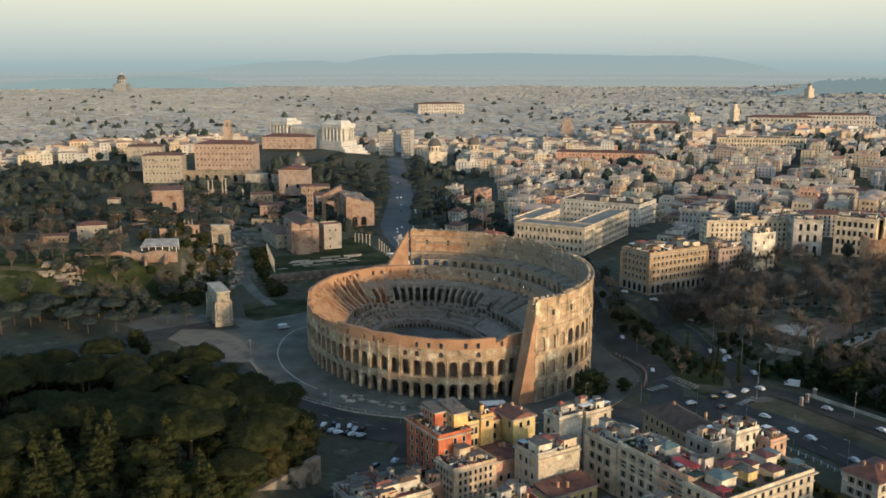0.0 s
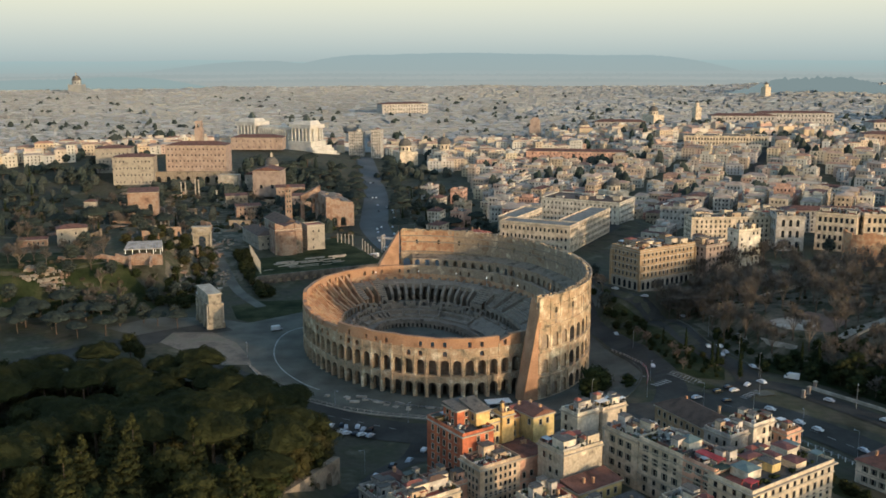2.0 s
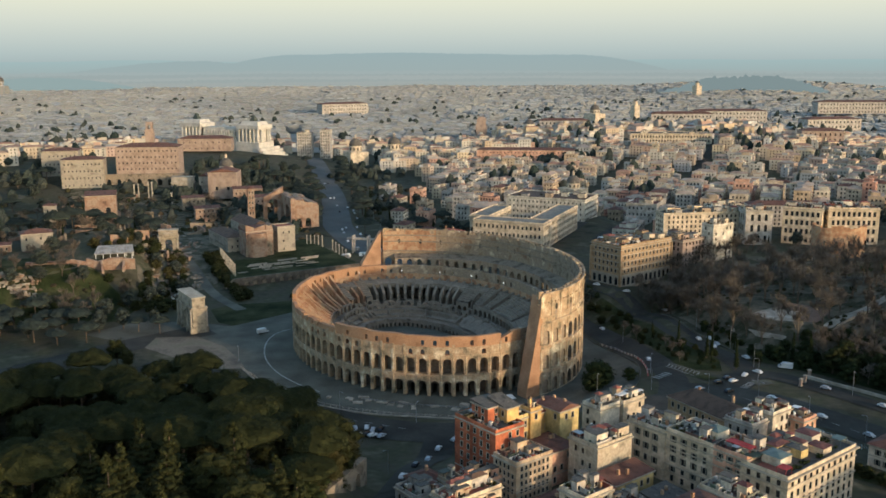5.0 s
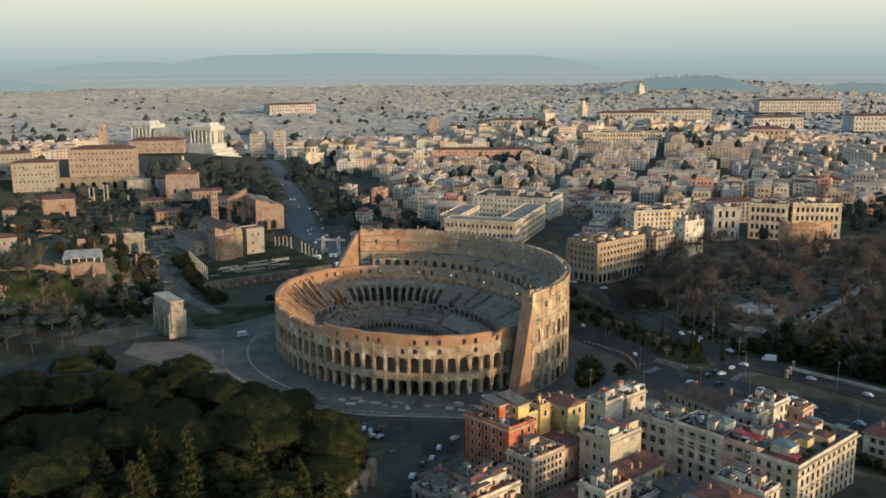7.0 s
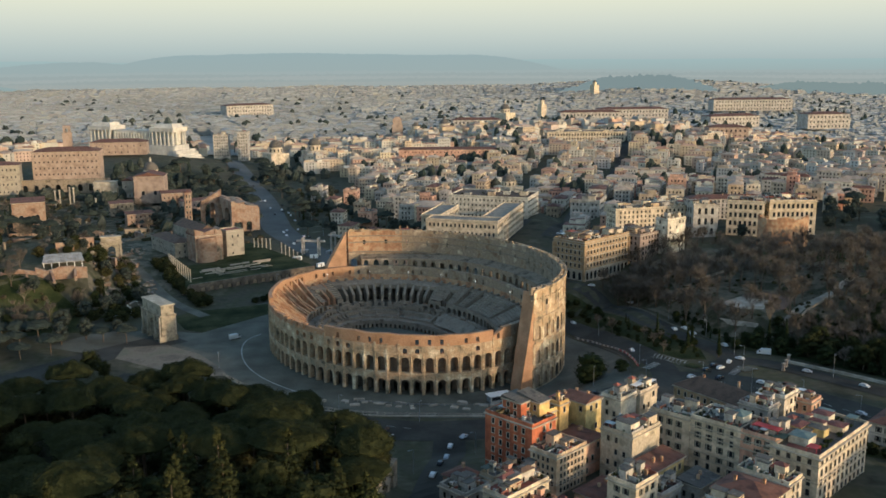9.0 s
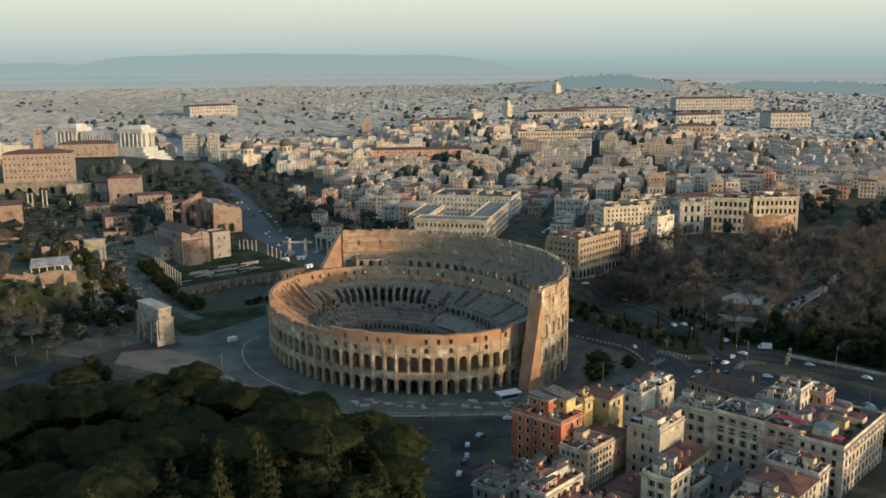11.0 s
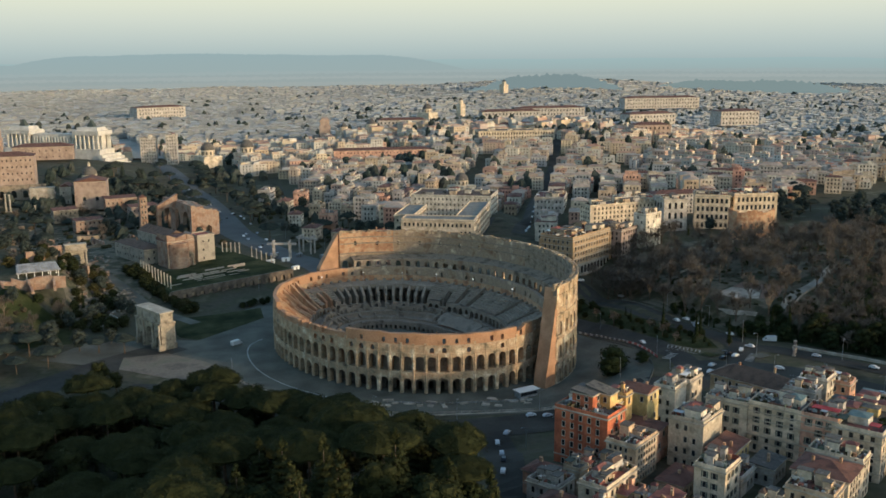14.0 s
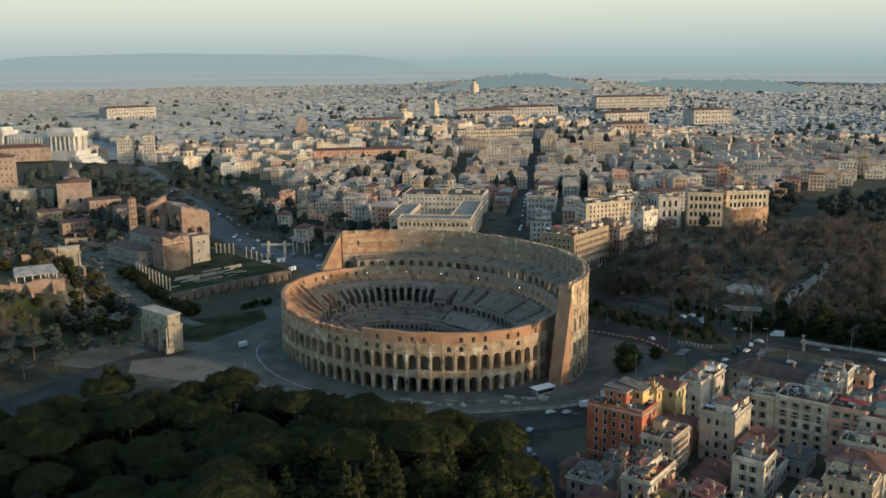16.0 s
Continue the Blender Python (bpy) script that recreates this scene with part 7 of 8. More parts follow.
def city():
    """Quarters with a street grid of their own; blocks of attached houses, two rows back to back."""
    rnd = random.Random(11)
    seeds = [(240, 800, 60), (120, 1000, 60), (330, 1000, -30), (230, 1210, -28), (470, 900, -40), (640, 1050, -50), (430, 1250, -32), (110, 850, -30), (-420, 1080, 20), (-520, 900, 5)]
    y = 1480.0
    while y < 4650:
        x = -0.6 * y - 300
        step = 420 if y < 2400 else 620
        while x < 1.3 * y + 300:
            seeds.append((x + rnd.uniform(-120, 120), y + rnd.uniform(-120, 120), rnd.choice([-14, -6, 0, 6, 12, 18])))
            x += step
        y += step * 0.85
    S = np.array([(a, b) for a, b, _ in seeds])
    far, houses = {}, []
    for k, (sx, sy, deg) in enumerate(seeds):
        ang = radians(deg)
        ca, sn = math.cos(ang), math.sin(ang)
        reach = 330 if sy < 2500 else 520
        v = -reach
        while v < reach:
            u = -reach
            depth = rnd.uniform(10, 15)
            while u < reach:
                block = rnd.uniform(48, 120)
                end = u + block
                court = rnd.uniform(3, 10)
                for row in (0, 1):
                    q = u
                    while q < end - 6:
                        w = rnd.uniform(8, 25) if sy < 2000 else rnd.uniform(13, 34)
                        w = min(w, end - q)
                        d = depth * rnd.uniform(0.9, 1.1)
                        lu, lv = q + w / 2, v + depth / 2 + row * (depth + court)
                        q += w
                        px, py = sx + lu * ca - lv * sn, sy + lu * sn + lv * ca
                        if not is_city(px, py) or int(np.argmin(((S - (px, py)) ** 2).sum(1))) != k or rnd.random() < 0.05:
                            continue
                        h = rnd.choice([7, 9, 10, 11, 12, 13, 14, 15, 16, 19]) * rnd.uniform(0.92, 1.08) if sy < 1450 else rnd.uniform(9.5, 14.5) + (3.5 if rnd.random() < 0.06 else 0)
                        houses.append((math.hypot(px, py), px, py, ang, w + 0.05, d, h, rnd.random()))
                u = end + (7.5 if rnd.random() < 0.8 else 14)
            v += 2 * depth + 8 + 8.0
    houses.sort()
    for n, (dist, px, py, ang, w, d, h, rf) in enumerate(houses):
        g = ground_z(px, py)
        if n < 250:
            V, F, Q = [], [], []
            house_geometry((V, F, Q), 0, 0, 0, w, d, 0, h, rnd, rf, 3.0)
            T = thing("town_house", rnd.choice(HOUSE_LABELS), "house", (px, py, g), math.degrees(ang), "houses of the old quarter")
            for slot, nm, m in ((0, "wall", rnd.choice(HOUSE_WALLS)), (1, "roof", rnd.choice([CITYROOF, CITYROOF, TILE])), (2, "window_grid", PANE)):
                fs = [f for f, s in zip(F, Q) if s == slot]
                if fs:
                    ids = sorted({i for f in fs for i in f})
                    at = {k: n for n, k in enumerate(ids)}
                    o = part_of(nm, raw(nm, [V[k] for k in ids], [tuple(at[k] for k in f) for f in fs]), m, T)
                    if slot == 2:
                        o["kind"] = "stuff"
        else:
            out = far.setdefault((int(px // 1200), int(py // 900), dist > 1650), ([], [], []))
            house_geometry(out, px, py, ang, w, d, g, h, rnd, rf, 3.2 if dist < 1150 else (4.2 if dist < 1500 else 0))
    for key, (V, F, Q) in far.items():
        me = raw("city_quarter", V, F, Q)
        # distant quarters take the wall and roof colours with haze painted in
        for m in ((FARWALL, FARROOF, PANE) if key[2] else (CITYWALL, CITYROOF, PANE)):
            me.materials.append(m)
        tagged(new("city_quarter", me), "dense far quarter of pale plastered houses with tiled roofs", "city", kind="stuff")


city()

# ---- trees ----
def limb(bm, a, b, r0, r1, n=5):
    a, b = Vector(a), Vector(b)
    d = (b - a).normalized()
    x = d.cross(Vector((0.3, 0.9, 0.2))).normalized()
    y = d.cross(x)
    A = [bm.verts.new(a + (x * math.cos(2 * math.pi * i / n) + y * math.sin(2 * math.pi * i / n)) * r0) for i in range(n)]
    B = [bm.verts.new(b + (x * math.cos(2 * math.pi * i / n) + y * math.sin(2 * math.pi * i / n)) * r1) for i in range(n)]
    for i in range(n):
        bm.faces.new((A[i], A[(i + 1) % n], B[(i + 1) % n], B[i]))


def plain(name, bm, m):
    me = bpy.data.meshes.new(name)
    bm.to_mesh(me)
    bm.free()
    me.materials.append(m)
    return me


def pine_meshes(seed, fine=(2300, 0.5), m=PINE):
    """An umbrella pine: bare forked trunk, one broad domed crown with a lumpy top, a clear rim and a hollow underside."""
    rnd = random.Random(seed)
    h, R = 13.0, rnd.uniform(7.4, 8.4)
    bm = bmesh.new()
    limb(bm, (0, 0, -1.5), (0.3, 0.1, h * 0.66), 0.42, 0.28, 7)
    for i in range(8):
        a = 0.785 * i + rnd.uniform(-0.2, 0.2)
        q = R * rnd.uniform(0.45, 0.75)
        limb(bm, (0.25, 0.1, h * 0.62), (q * math.cos(a), q * math.sin(a), h - 2.2), 0.18, 0.07)
    t = plain("trunk", bm, BARK)
    def rim(a):
        return R * (1 + 0.16 * noise.noise(Vector((1.3 * math.cos(a), 1.3 * math.sin(a), seed * 3.1))))
    def top(x, y):
        q = math.hypot(x, y) / rim(math.atan2(y, x))
        return h + 0.9 - 3.1 * q * q + 1.1 * noise.noise(Vector((x / 2.6, y / 2.6, seed * 1.7))) + 0.6 * noise.noise(Vector((x / 5.0, y / 5.0, seed * 2.3)))
    bm = bmesh.new()
    rings, n = [], 20
    for q, drop in ((0.12, 0.35), (0.38, 0.35), (0.62, 0.35), (0.83, 0.4), (0.95, 0.7), (0.9, 1.6), (0.5, 1.9)):
        rings.append([])
        for i in range(n):
            a = 2 * math.pi * i / n
            x, y = q * rim(a) * math.cos(a), q * rim(a) * math.sin(a)
            rings[-1].append(bm.verts.new((x, y, top(x, y) - drop)))
    for A, B in zip(rings, rings[1:]):
        for i in range(n):
            bm.faces.new((A[i], B[i], B[(i + 1) % n], A[(i + 1) % n]))
    bm.faces.new(rings[0])
    for _ in range(fine[0]):
        a, q = rnd.uniform(0, 2 * math.pi), math.sqrt(rnd.random()) * 1.03
        x, y = q * rim(a) * math.cos(a), q * rim(a) * math.sin(a)
        p = Vector((x, y, top(x, y) - rnd.uniform(-0.15, 0.35) - (rnd.uniform(0, 1.4) if q > 0.93 else 0)))
        s = fine[1] * rnd.uniform(0.6, 1.4)
        b = rnd.uniform(0, 6.3)
        e1 = Vector((math.cos(b), math.sin(b), rnd.uniform(-0.5, 0.5))) * s
        e2 = Vector((-math.sin(b), math.cos(b), rnd.uniform(-0.5, 0.5))) * s * 0.8
        bm.faces.new([bm.verts.new(p + k) for k in (-e1 * 0.5, e2 * 0.6, e1 * 0.7)])
    return t, plain("crown", bm, m)


def round_meshes(seed, m, tall=1.0, fine=(190, 0.55)):
    rnd = random.Random(seed)
    bm = bmesh.new()
    limb(bm, (0, 0, -1.5), (0.2, 0, 4.5 * tall), 0.40, 0.28, 7)
    lobes = []
    for i in range(15):
        a = 2.4 * i
        z = (3.2 + 7.8 * (i + rnd.random()) / 15) * tall
        r = 3.6 * math.sin(math.pi * min(0.95, (z / tall - 2.4) / 9.5)) * rnd.uniform(0.5, 1.1)
        c = (r * math.cos(a), r * math.sin(a), z)
        lobes.append((c, (rnd.uniform(2.0, 2.9), rnd.uniform(2.0, 2.9), rnd.uniform(1.6, 2.3) * tall)))
        if i % 2:
            limb(bm, (0.15, 0, 3.8 * tall), (c[0] * 0.8, c[1] * 0.8, c[2]), 0.16, 0.06)
    t = plain("trunk", bm, BARK)
    bm = bmesh.new()
    leaf_cloud(bm, rnd, lobes, fine[0], fine[1])
    return t, plain("crown", bm, m)


def cone_meshes(seed, m, h, r):
    rnd = random.Random(seed)
    bm = bmesh.new()
    limb(bm, (0, 0, -1.5), (0, 0, h * 0.8), 0.3, 0.1, 6)
    t = plain("trunk", bm, BARK)
    bm = bmesh.new()
    lobes = []
    k = 9
    if r > 3:
        for i in range(9):
            z, q = h * (0.12 + 0.8 * i / 8), r * (1 - 0.8 * i / 8)
            for j in range(6 if i < 6 else 3):
                a = 1.05 * j + 0.7 * i + rnd.uniform(-0.3, 0.3)
                lobes.append(((0.55 * q * math.cos(a), 0.55 * q * math.sin(a), z - 0.06 * q + rnd.uniform(-0.3, 0.3)), (0.55 * q * rnd.uniform(0.8, 1.2), 0.55 * q * rnd.uniform(0.8, 1.2), h * 0.045)))
        lobes.append(((0, 0, h * 0.97), (0.5, 0.5, 0.9)))
        leaf_cloud(bm, rnd, lobes, 38, 0.6)
        return t, plain("crown", bm, m)
    for i in range(k):
        z = h * (0.14 + 0.82 * i / (k - 1))
        q = r * (1 - 0.86 * i / (k - 1)) * rnd.uniform(0.85, 1.1)
        a = rnd.uniform(0, 6.3)
        lobes.append(((0.2 * q * math.cos(a), 0.2 * q * math.sin(a), z), (q, q, h * 0.085)))
    leaf_cloud(bm, rnd, lobes, 130, 0.5)
    return t, plain("crown", bm, m)


def bare_meshes(seed):
    rnd = random.Random(seed)
    bm = bmesh.new()
    limb(bm, (0, 0, -1.5), (0.1, 0.1, 4.0), 0.34, 0.24, 6)
    t = plain("trunk", bm, BARK)
    bm = bmesh.new()
    def grow(p, d, ln, r, depth):
        q = p + d * ln
        limb(bm, p, q, r, r * 0.6, 3)
        if depth == 0:
            for _ in range(11):
                e = (d + Vector((rnd.gauss(0, 0.8), rnd.gauss(0, 0.8), rnd.gauss(0.2, 0.6)))).normalized()
                s = rnd.uniform(0.8, 1.8)
                x = e.cross(Vector((0, 0, 1))) * 0.085
                b = q - d * rnd.uniform(0, ln)
                bm.faces.new([bm.verts.new(b + x), bm.verts.new(b - x), bm.verts.new(b + e * s)])
            return
        for _ in range(3 if depth > 1 else 4):
            e = (d + Vector((rnd.gauss(0, 0.5), rnd.gauss(0, 0.5), rnd.gauss(0.22, 0.35)))).normalized()
            grow(q - d * ln * rnd.uniform(0, 0.3), e, ln * rnd.uniform(0.6, 0.85), r * 0.6, depth - 1)
    for i in range(4):
        a = 2 * math.pi * i / 4 + rnd.uniform(-0.4, 0.4)
        grow(Vector((0.1, 0.1, 2.6 + 0.4 * i)), Vector((0.42 * math.cos(a), 0.42 * math.sin(a), 0.9)).normalized(), 3.1, 0.16, 3)
    grow(Vector((0.1, 0.1, 4.0)), Vector((0.05, 0.0, 1.0)), 3.8, 0.18, 3)
    return t, plain("branches", bm, TWIG)


KINDS = {
    "pine": ("umbrella_pine", "dark green umbrella pine with a flat spreading crown", [pine_meshes(s) for s in (1, 2, 3, 4)]),
    "oak": ("evergreen_oak", "dense dark green evergreen oak", [round_meshes(s, PINE) for s in (5, 6, 7)]),
    "leafy": ("leafy_tree", "olive and brownish green leafy tree in winter", [round_meshes(s, LEAF, 1.15) for s in (8, 9, 10)]),
    "cypress": ("cypress", "tall narrow dark green cypress", [cone_meshes(s, DARKLEAF, 13.0, 1.5) for s in (11, 12)]),
    "cedar": ("cedar", "broad layered dark green conifer", [cone_meshes(s, PINE, 15.0, 4.8) for s in (13, 14)]),
    "poplar": ("poplar", "narrow pointed yellowish green tree", [cone_meshes(s, LEAF, 11.0, 1.9) for s in (19, 20)]),
    "bare": ("bare_tree", "leafless winter tree with brown twigs", [bare_meshes(s) for s in (15, 16, 17, 18)]),
}
# coarser copies for distant trees, with haze put into the leaf colour
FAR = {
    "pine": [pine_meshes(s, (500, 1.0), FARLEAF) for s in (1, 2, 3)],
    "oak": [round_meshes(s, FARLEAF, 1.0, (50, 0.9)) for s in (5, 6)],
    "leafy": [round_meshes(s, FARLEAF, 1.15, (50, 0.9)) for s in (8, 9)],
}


def tree(kind, x, y, s, rnd, group, sink=0.0):
    name, label, meshes = KINDS[kind]
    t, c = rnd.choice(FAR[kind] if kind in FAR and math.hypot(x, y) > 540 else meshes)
    T = thing(name, label, "tree", (x, y, ground_z(x, y) - sink), 0, group)
    T.matrix_basis = pose(x, y, ground_z(x, y) - sink, 0, 0, rnd.uniform(0, 360)) @ Matrix.Diagonal((s * rnd.uniform(0.9, 1.15), s * rnd.uniform(0.9, 1.15), s * rnd.uniform(0.88, 1.1), 1))
    for me in (t, c):
        o = new(me.name.split(".")[0].replace("branches", "twig_crown"), me)
        o.parent = T


BUSH = {"leafy": [round_meshes(s, LEAF, 0.9, (60, 0.85))[1] for s in (21, 22)], "poplar": [KINDS["poplar"][2][0][1]], "cypress": [KINDS["cypress"][2][0][1]],
        "oak": [round_meshes(s, PINE, 0.85, (60, 0.85))[1] for s in (23, 24, 25)], "cedar": [round_meshes(s, DARKLEAF, 1.0, (60, 0.85))[1] for s in (26, 27)]}


def shrub(kind, x, y, s, rnd, group):
    """A low full bush: one mesh down to the ground."""
    me = rnd.choice(BUSH[kind])
    o = tagged(new("shrub", me), "olive green shrub under the pines" if kind == "leafy" else "dark green evergreen shrub on the slope", "shrub", group)
    o.matrix_basis = pose(x, y, ground_z(x, y) - 2.2 * s, 0, 0, rnd.uniform(0, 360)) @ Matrix.Diagonal((s * 1.15, s * 1.15, s, 1))


UNDER = []


def undergrowth(kind, x, y, s, rnd, group):
    """One more bush for the closed undergrowth of the wood, which nobody could count."""
    UNDER.append((rnd.choice(BUSH[kind]), pose(x, y, ground_z(x, y) - 2.2 * s, 0, 0, rnd.uniform(0, 360)) @ Matrix.Diagonal((s * 1.15, s * 1.15, s, 1))))


def build_undergrowth():
    V, F, S, mats = [], [], [], [LEAF, PINE, DARKLEAF]
    for me, m in UNDER:
        k = len(V)
        V += [tuple(m @ v.co) for v in me.vertices]
        F += [tuple(k + i for i in p.vertices) for p in me.polygons]
        S += [mats.index(me.materials[0])] * len(me.polygons)
    me = raw("undergrowth", V, F, S)
    for m in mats:
        me.materials.append(m)
    tagged(new("undergrowth", me), "dense dark green undergrowth of shrubs below the pines", "undergrowth", kind="stuff")


def inside(x, y, poly):
    hit = False
    for (ax, ay), (bx, by) in zip(poly, poly[1:] + poly[:1]):
        if (ay > y) != (by > y) and x < (bx - ax) * (y - ay) / (by - ay) + ax:
            hit = not hit
    return hit


def plant(poly, gap, kinds, seed, group, lo=0.8, hi=1.2, most=999, avoid=(), make=None):
    """Trees at an uneven spacing over a stretch of ground."""
    rnd = random.Random(seed)
    xs, ys = [p[0] for p in poly], [p[1] for p in poly]
    done = []
    for _ in range(6000):
        x, y = rnd.uniform(min(xs), max(xs)), rnd.uniform(min(ys), max(ys))
        g = gap * rnd.uniform(0.8, 1.2)
        if not inside(x, y, poly) or any((x - a) ** 2 + (y - b) ** 2 < g * g for a, b in done) or any(math.hypot(x - a, y - b) < r for a, b, r in avoid):
            continue
        done.append((x, y))
        (make or tree)(rnd.choice(kinds), x, y, rnd.uniform(lo, hi), rnd, group)
        if len(done) >= most:
            break


plant([(-50, 318), (-56, 350), (-78, 382), (-110, 408), (-150, 418), (-235, 400), (-235, 330), (-150, 318), (-100, 300)], 17.5, ["pine", "pine", "pine", "oak"], 31, "trees of the wooded hill", 1.0, 1.45)
plant([(-50, 318), (-56, 350), (-78, 382), (-110, 408), (-150, 418), (-235, 400), (-235, 330), (-150, 318), (-100, 300)], 10.5, ["oak", "leafy", "leafy", "cedar", "poplar"], 52, "shrubs of the wooded hill", 0.5, 0.85, make=undergrowth)
plant([(-50, 318), (-100, 300), (-150, 318), (-235, 330), (-232, 262), (-60, 262), (-58, 270)], 17.0, ["pine", "pine", "cedar", "pine", "cedar"], 32, "trees of the wooded hill", 1.05, 1.5)
plant([(-50, 318), (-100, 300), (-150, 318), (-235, 330), (-232, 262), (-60, 262), (-58, 270)], 10.0, ["oak", "leafy", "leafy", "cedar", "poplar"], 53, "shrubs of the wooded hill", 0.55, 0.9, make=undergrowth)
plant([(-175, 262), (-60, 262), (-56, 215), (-150, 215)], 15.0, ["oak", "cedar", "cedar", "oak"], 50, "trees of the wooded hill", 1.2, 1.6, most=34)
plant([(-170, 275), (-62, 275), (-58, 225), (-150, 225)], 7.5, ["oak", "cedar"], 54, "shrubs of the wooded hill", 0.6, 1.0, most=90, make=undergrowth)
plant([(100.1, 317.5), (104.8, 322.5), (124.5, 296.8), (128.6, 267.6), (121.7, 291.1), (114.7, 311.2)], 5.0, ["oak", "cedar"], 55, "shrubs of the cutting", 0.3, 0.5, make=shrub)
plant([(-46, 318), (-52, 345), (-62, 350), (-62, 290), (-52, 282)], 5.5, ["leafy", "poplar", "oak", "poplar"], 33, "trees of the wooded hill", 0.8, 1.1)
plant([(-240, 404), (-150, 408), (-112, 404), (-80, 380), (-60, 352), (-52, 360), (-62, 384), (-88, 408), (-112, 432), (-150, 448), (-180, 440), (-240, 425)], 12.5, ["pine", "pine", "oak"], 34, "trees of the wooded hill", 1.0, 1.4)
plant([(-240, 404), (-150, 410), (-112, 408), (-80, 384), (-58, 366), (-62, 384), (-88, 408), (-112, 432), (-150, 446), (-240, 420)], 8.5, ["oak", "leafy", "oak"], 70, "shrubs of the wooded hill", 0.5, 0.8, make=undergrowth)
plant([(-250, 500), (-200, 512), (-178, 520), (-152, 527), (-140, 536), (-150, 552), (-175, 560), (-200, 590), (-250, 560)], 11, ["pine", "pine", "oak"], 60, "trees beside the square", 0.72, 0.95, most=26, avoid=[(-131, 541, 19)])
plant([(-215, 655), (-185, 592), (-160, 575), (-146, 582), (-150, 660), (-160, 700), (-190, 700)], 8, ["oak", "oak", "leafy", "cedar"], 61, "shrubs of the forum slope", 0.5, 0.85, most=46, make=shrub, avoid=[(-193, 640, 20), (-152, 606, 9), (-172, 725, 20)])
for px, py, ps in ((-161, 480, 1.0), (-154, 472, 0.85), (-170, 478, 0.8)):
    tree("oak", px, py, ps, random.Random(int(px * 7)), "trees beside the square")
plant([(-330, 560), (-180, 565), (-170, 610), (-230, 650), (-330, 650)], 12, ["oak", "bare", "bare", "bare", "oak"], 35, "trees of the terrace hill", 0.8, 1.2, most=44, avoid=[(-195, 632, 20), (-256, 648, 24), (-290, 625, 16)])
plant([(-185, 590), (-140, 600), (-150, 680), (-165, 720), (-190, 700), (-215, 660)], 11, ["bare", "oak", "oak", "cypress"], 36, "trees of the forum slope", 0.6, 0.95, most=16, avoid=[(-193, 640, 26), (-154, 633, 16), (-172, 705, 26), (-150, 668, 12), (-138, 640, 14)])
plant([(-420, 650), (-230, 690), (-190, 760), (-200, 860), (-260, 960), (-340, 1000), (-460, 960)], 15, ["pine", "oak", "pine", "cypress", "bare"], 37, "trees of the palace hill", 0.9, 1.3, most=62, avoid=[(-250, 660, 24), (-272, 655, 20), (-268, 752, 20), (-255, 835, 22), (-300, 655, 30)])
plant([(-120, 905), (-72, 880), (-70, 1000), (-90, 1180), (-130, 1250), (-190, 1120), (-130, 1000)], 17, ["pine", "pine", "oak"], 38, "pines along the avenue", 1.0, 1.3, most=32)
arnd = random.Random(93)
for py in range(820, 1290, 26):
    for sg in (-1, 1):
        if arnd.random() < 0.7:
            tree("pine", -44 - 0.045 * max(0, py - 1000) + sg * arnd.uniform(19, 25), py + arnd.uniform(-8, 8), arnd.uniform(1.0, 1.35), arnd, "pines along the avenue")
plant([(-18, 800), (45, 770), (62, 860), (40, 1010), (0, 1150), (-30, 1230), (-20, 1000)], 15, ["pine", "oak", "pine", "cypress"], 39, "pines along the avenue", 0.8, 1.15, most=22, avoid=[(14, 800, 12), (36, 834, 12), (18, 880, 13), (42, 912, 12), (22, 956, 13), (46, 992, 12), (30, 776, 10), (16, 1028, 14)])
plant([(140, 440), (150, 428), (160, 412), (221, 430), (304.2, 461.3), (332, 520), (285, 520), (232, 535), (178, 545), (146, 530), (136, 500)], 11.5, ["bare"], 40, "park trees", 1.0, 1.6, avoid=[(177, 446, 18), (160, 446, 8), (269, 562, 24), (264, 538, 14), (200, 430, 7), (218, 436, 7), (235, 448, 7)])
plant([(138, 445), (150, 430), (162, 414), (200, 418), (240, 440), (215, 520), (170, 540), (140, 515)], 11, ["oak", "cedar"], 62, "shrubs of the park", 0.2, 0.36, most=12, make=shrub, avoid=[(177, 446, 19), (200, 430, 6), (218, 436, 6), (235, 448, 6)])
plant([(142, 405), (164, 380), (184, 348), (204, 318), (230, 330), (222, 402), (192, 412), (166, 418)], 7.5, ["cedar"], 63, "shrubs of the park", 0.5, 0.9, most=44, make=shrub, avoid=[(154, 379, 5)])
plant([(97, 532), (101, 512), (104, 492), (112, 492), (116, 505), (110, 524), (100, 545), (92, 556)], 6.5, ["oak", "cedar", "cedar"], 64, "trees along the upper street", 0.35, 0.55, most=12, make=shrub)
plant([(128, 532), (150, 528), (158, 512), (146, 498), (134, 496), (131, 515)], 7.0, ["bare"], 65, "park trees", 0.8, 1.2, most=18)
plant([(110, 486), (116, 456), (121, 430), (128, 414), (120, 396), (112, 400), (106, 425), (105, 455)], 6.0, ["oak", "cedar", "cedar"], 66, "shrubs between the roads", 0.16, 0.34, most=34, make=shrub)
plant([(345, 512), (420, 560), (480, 628), (440, 640), (398, 628), (352, 570)], 12, ["leafy", "oak", "leafy"], 67, "trees of the upper park", 1.0, 1.3, most=26)
plant([(152.3, 404.8), (163.3, 384.7), (179.8, 355.4), (196.3, 320.7), (231.9, 315.1), (208.7, 347.6), (168.9, 398.8)], 8.0, ["oak", "bare", "oak", "cypress", "oak"], 56, "park trees", 0.8, 1.25)
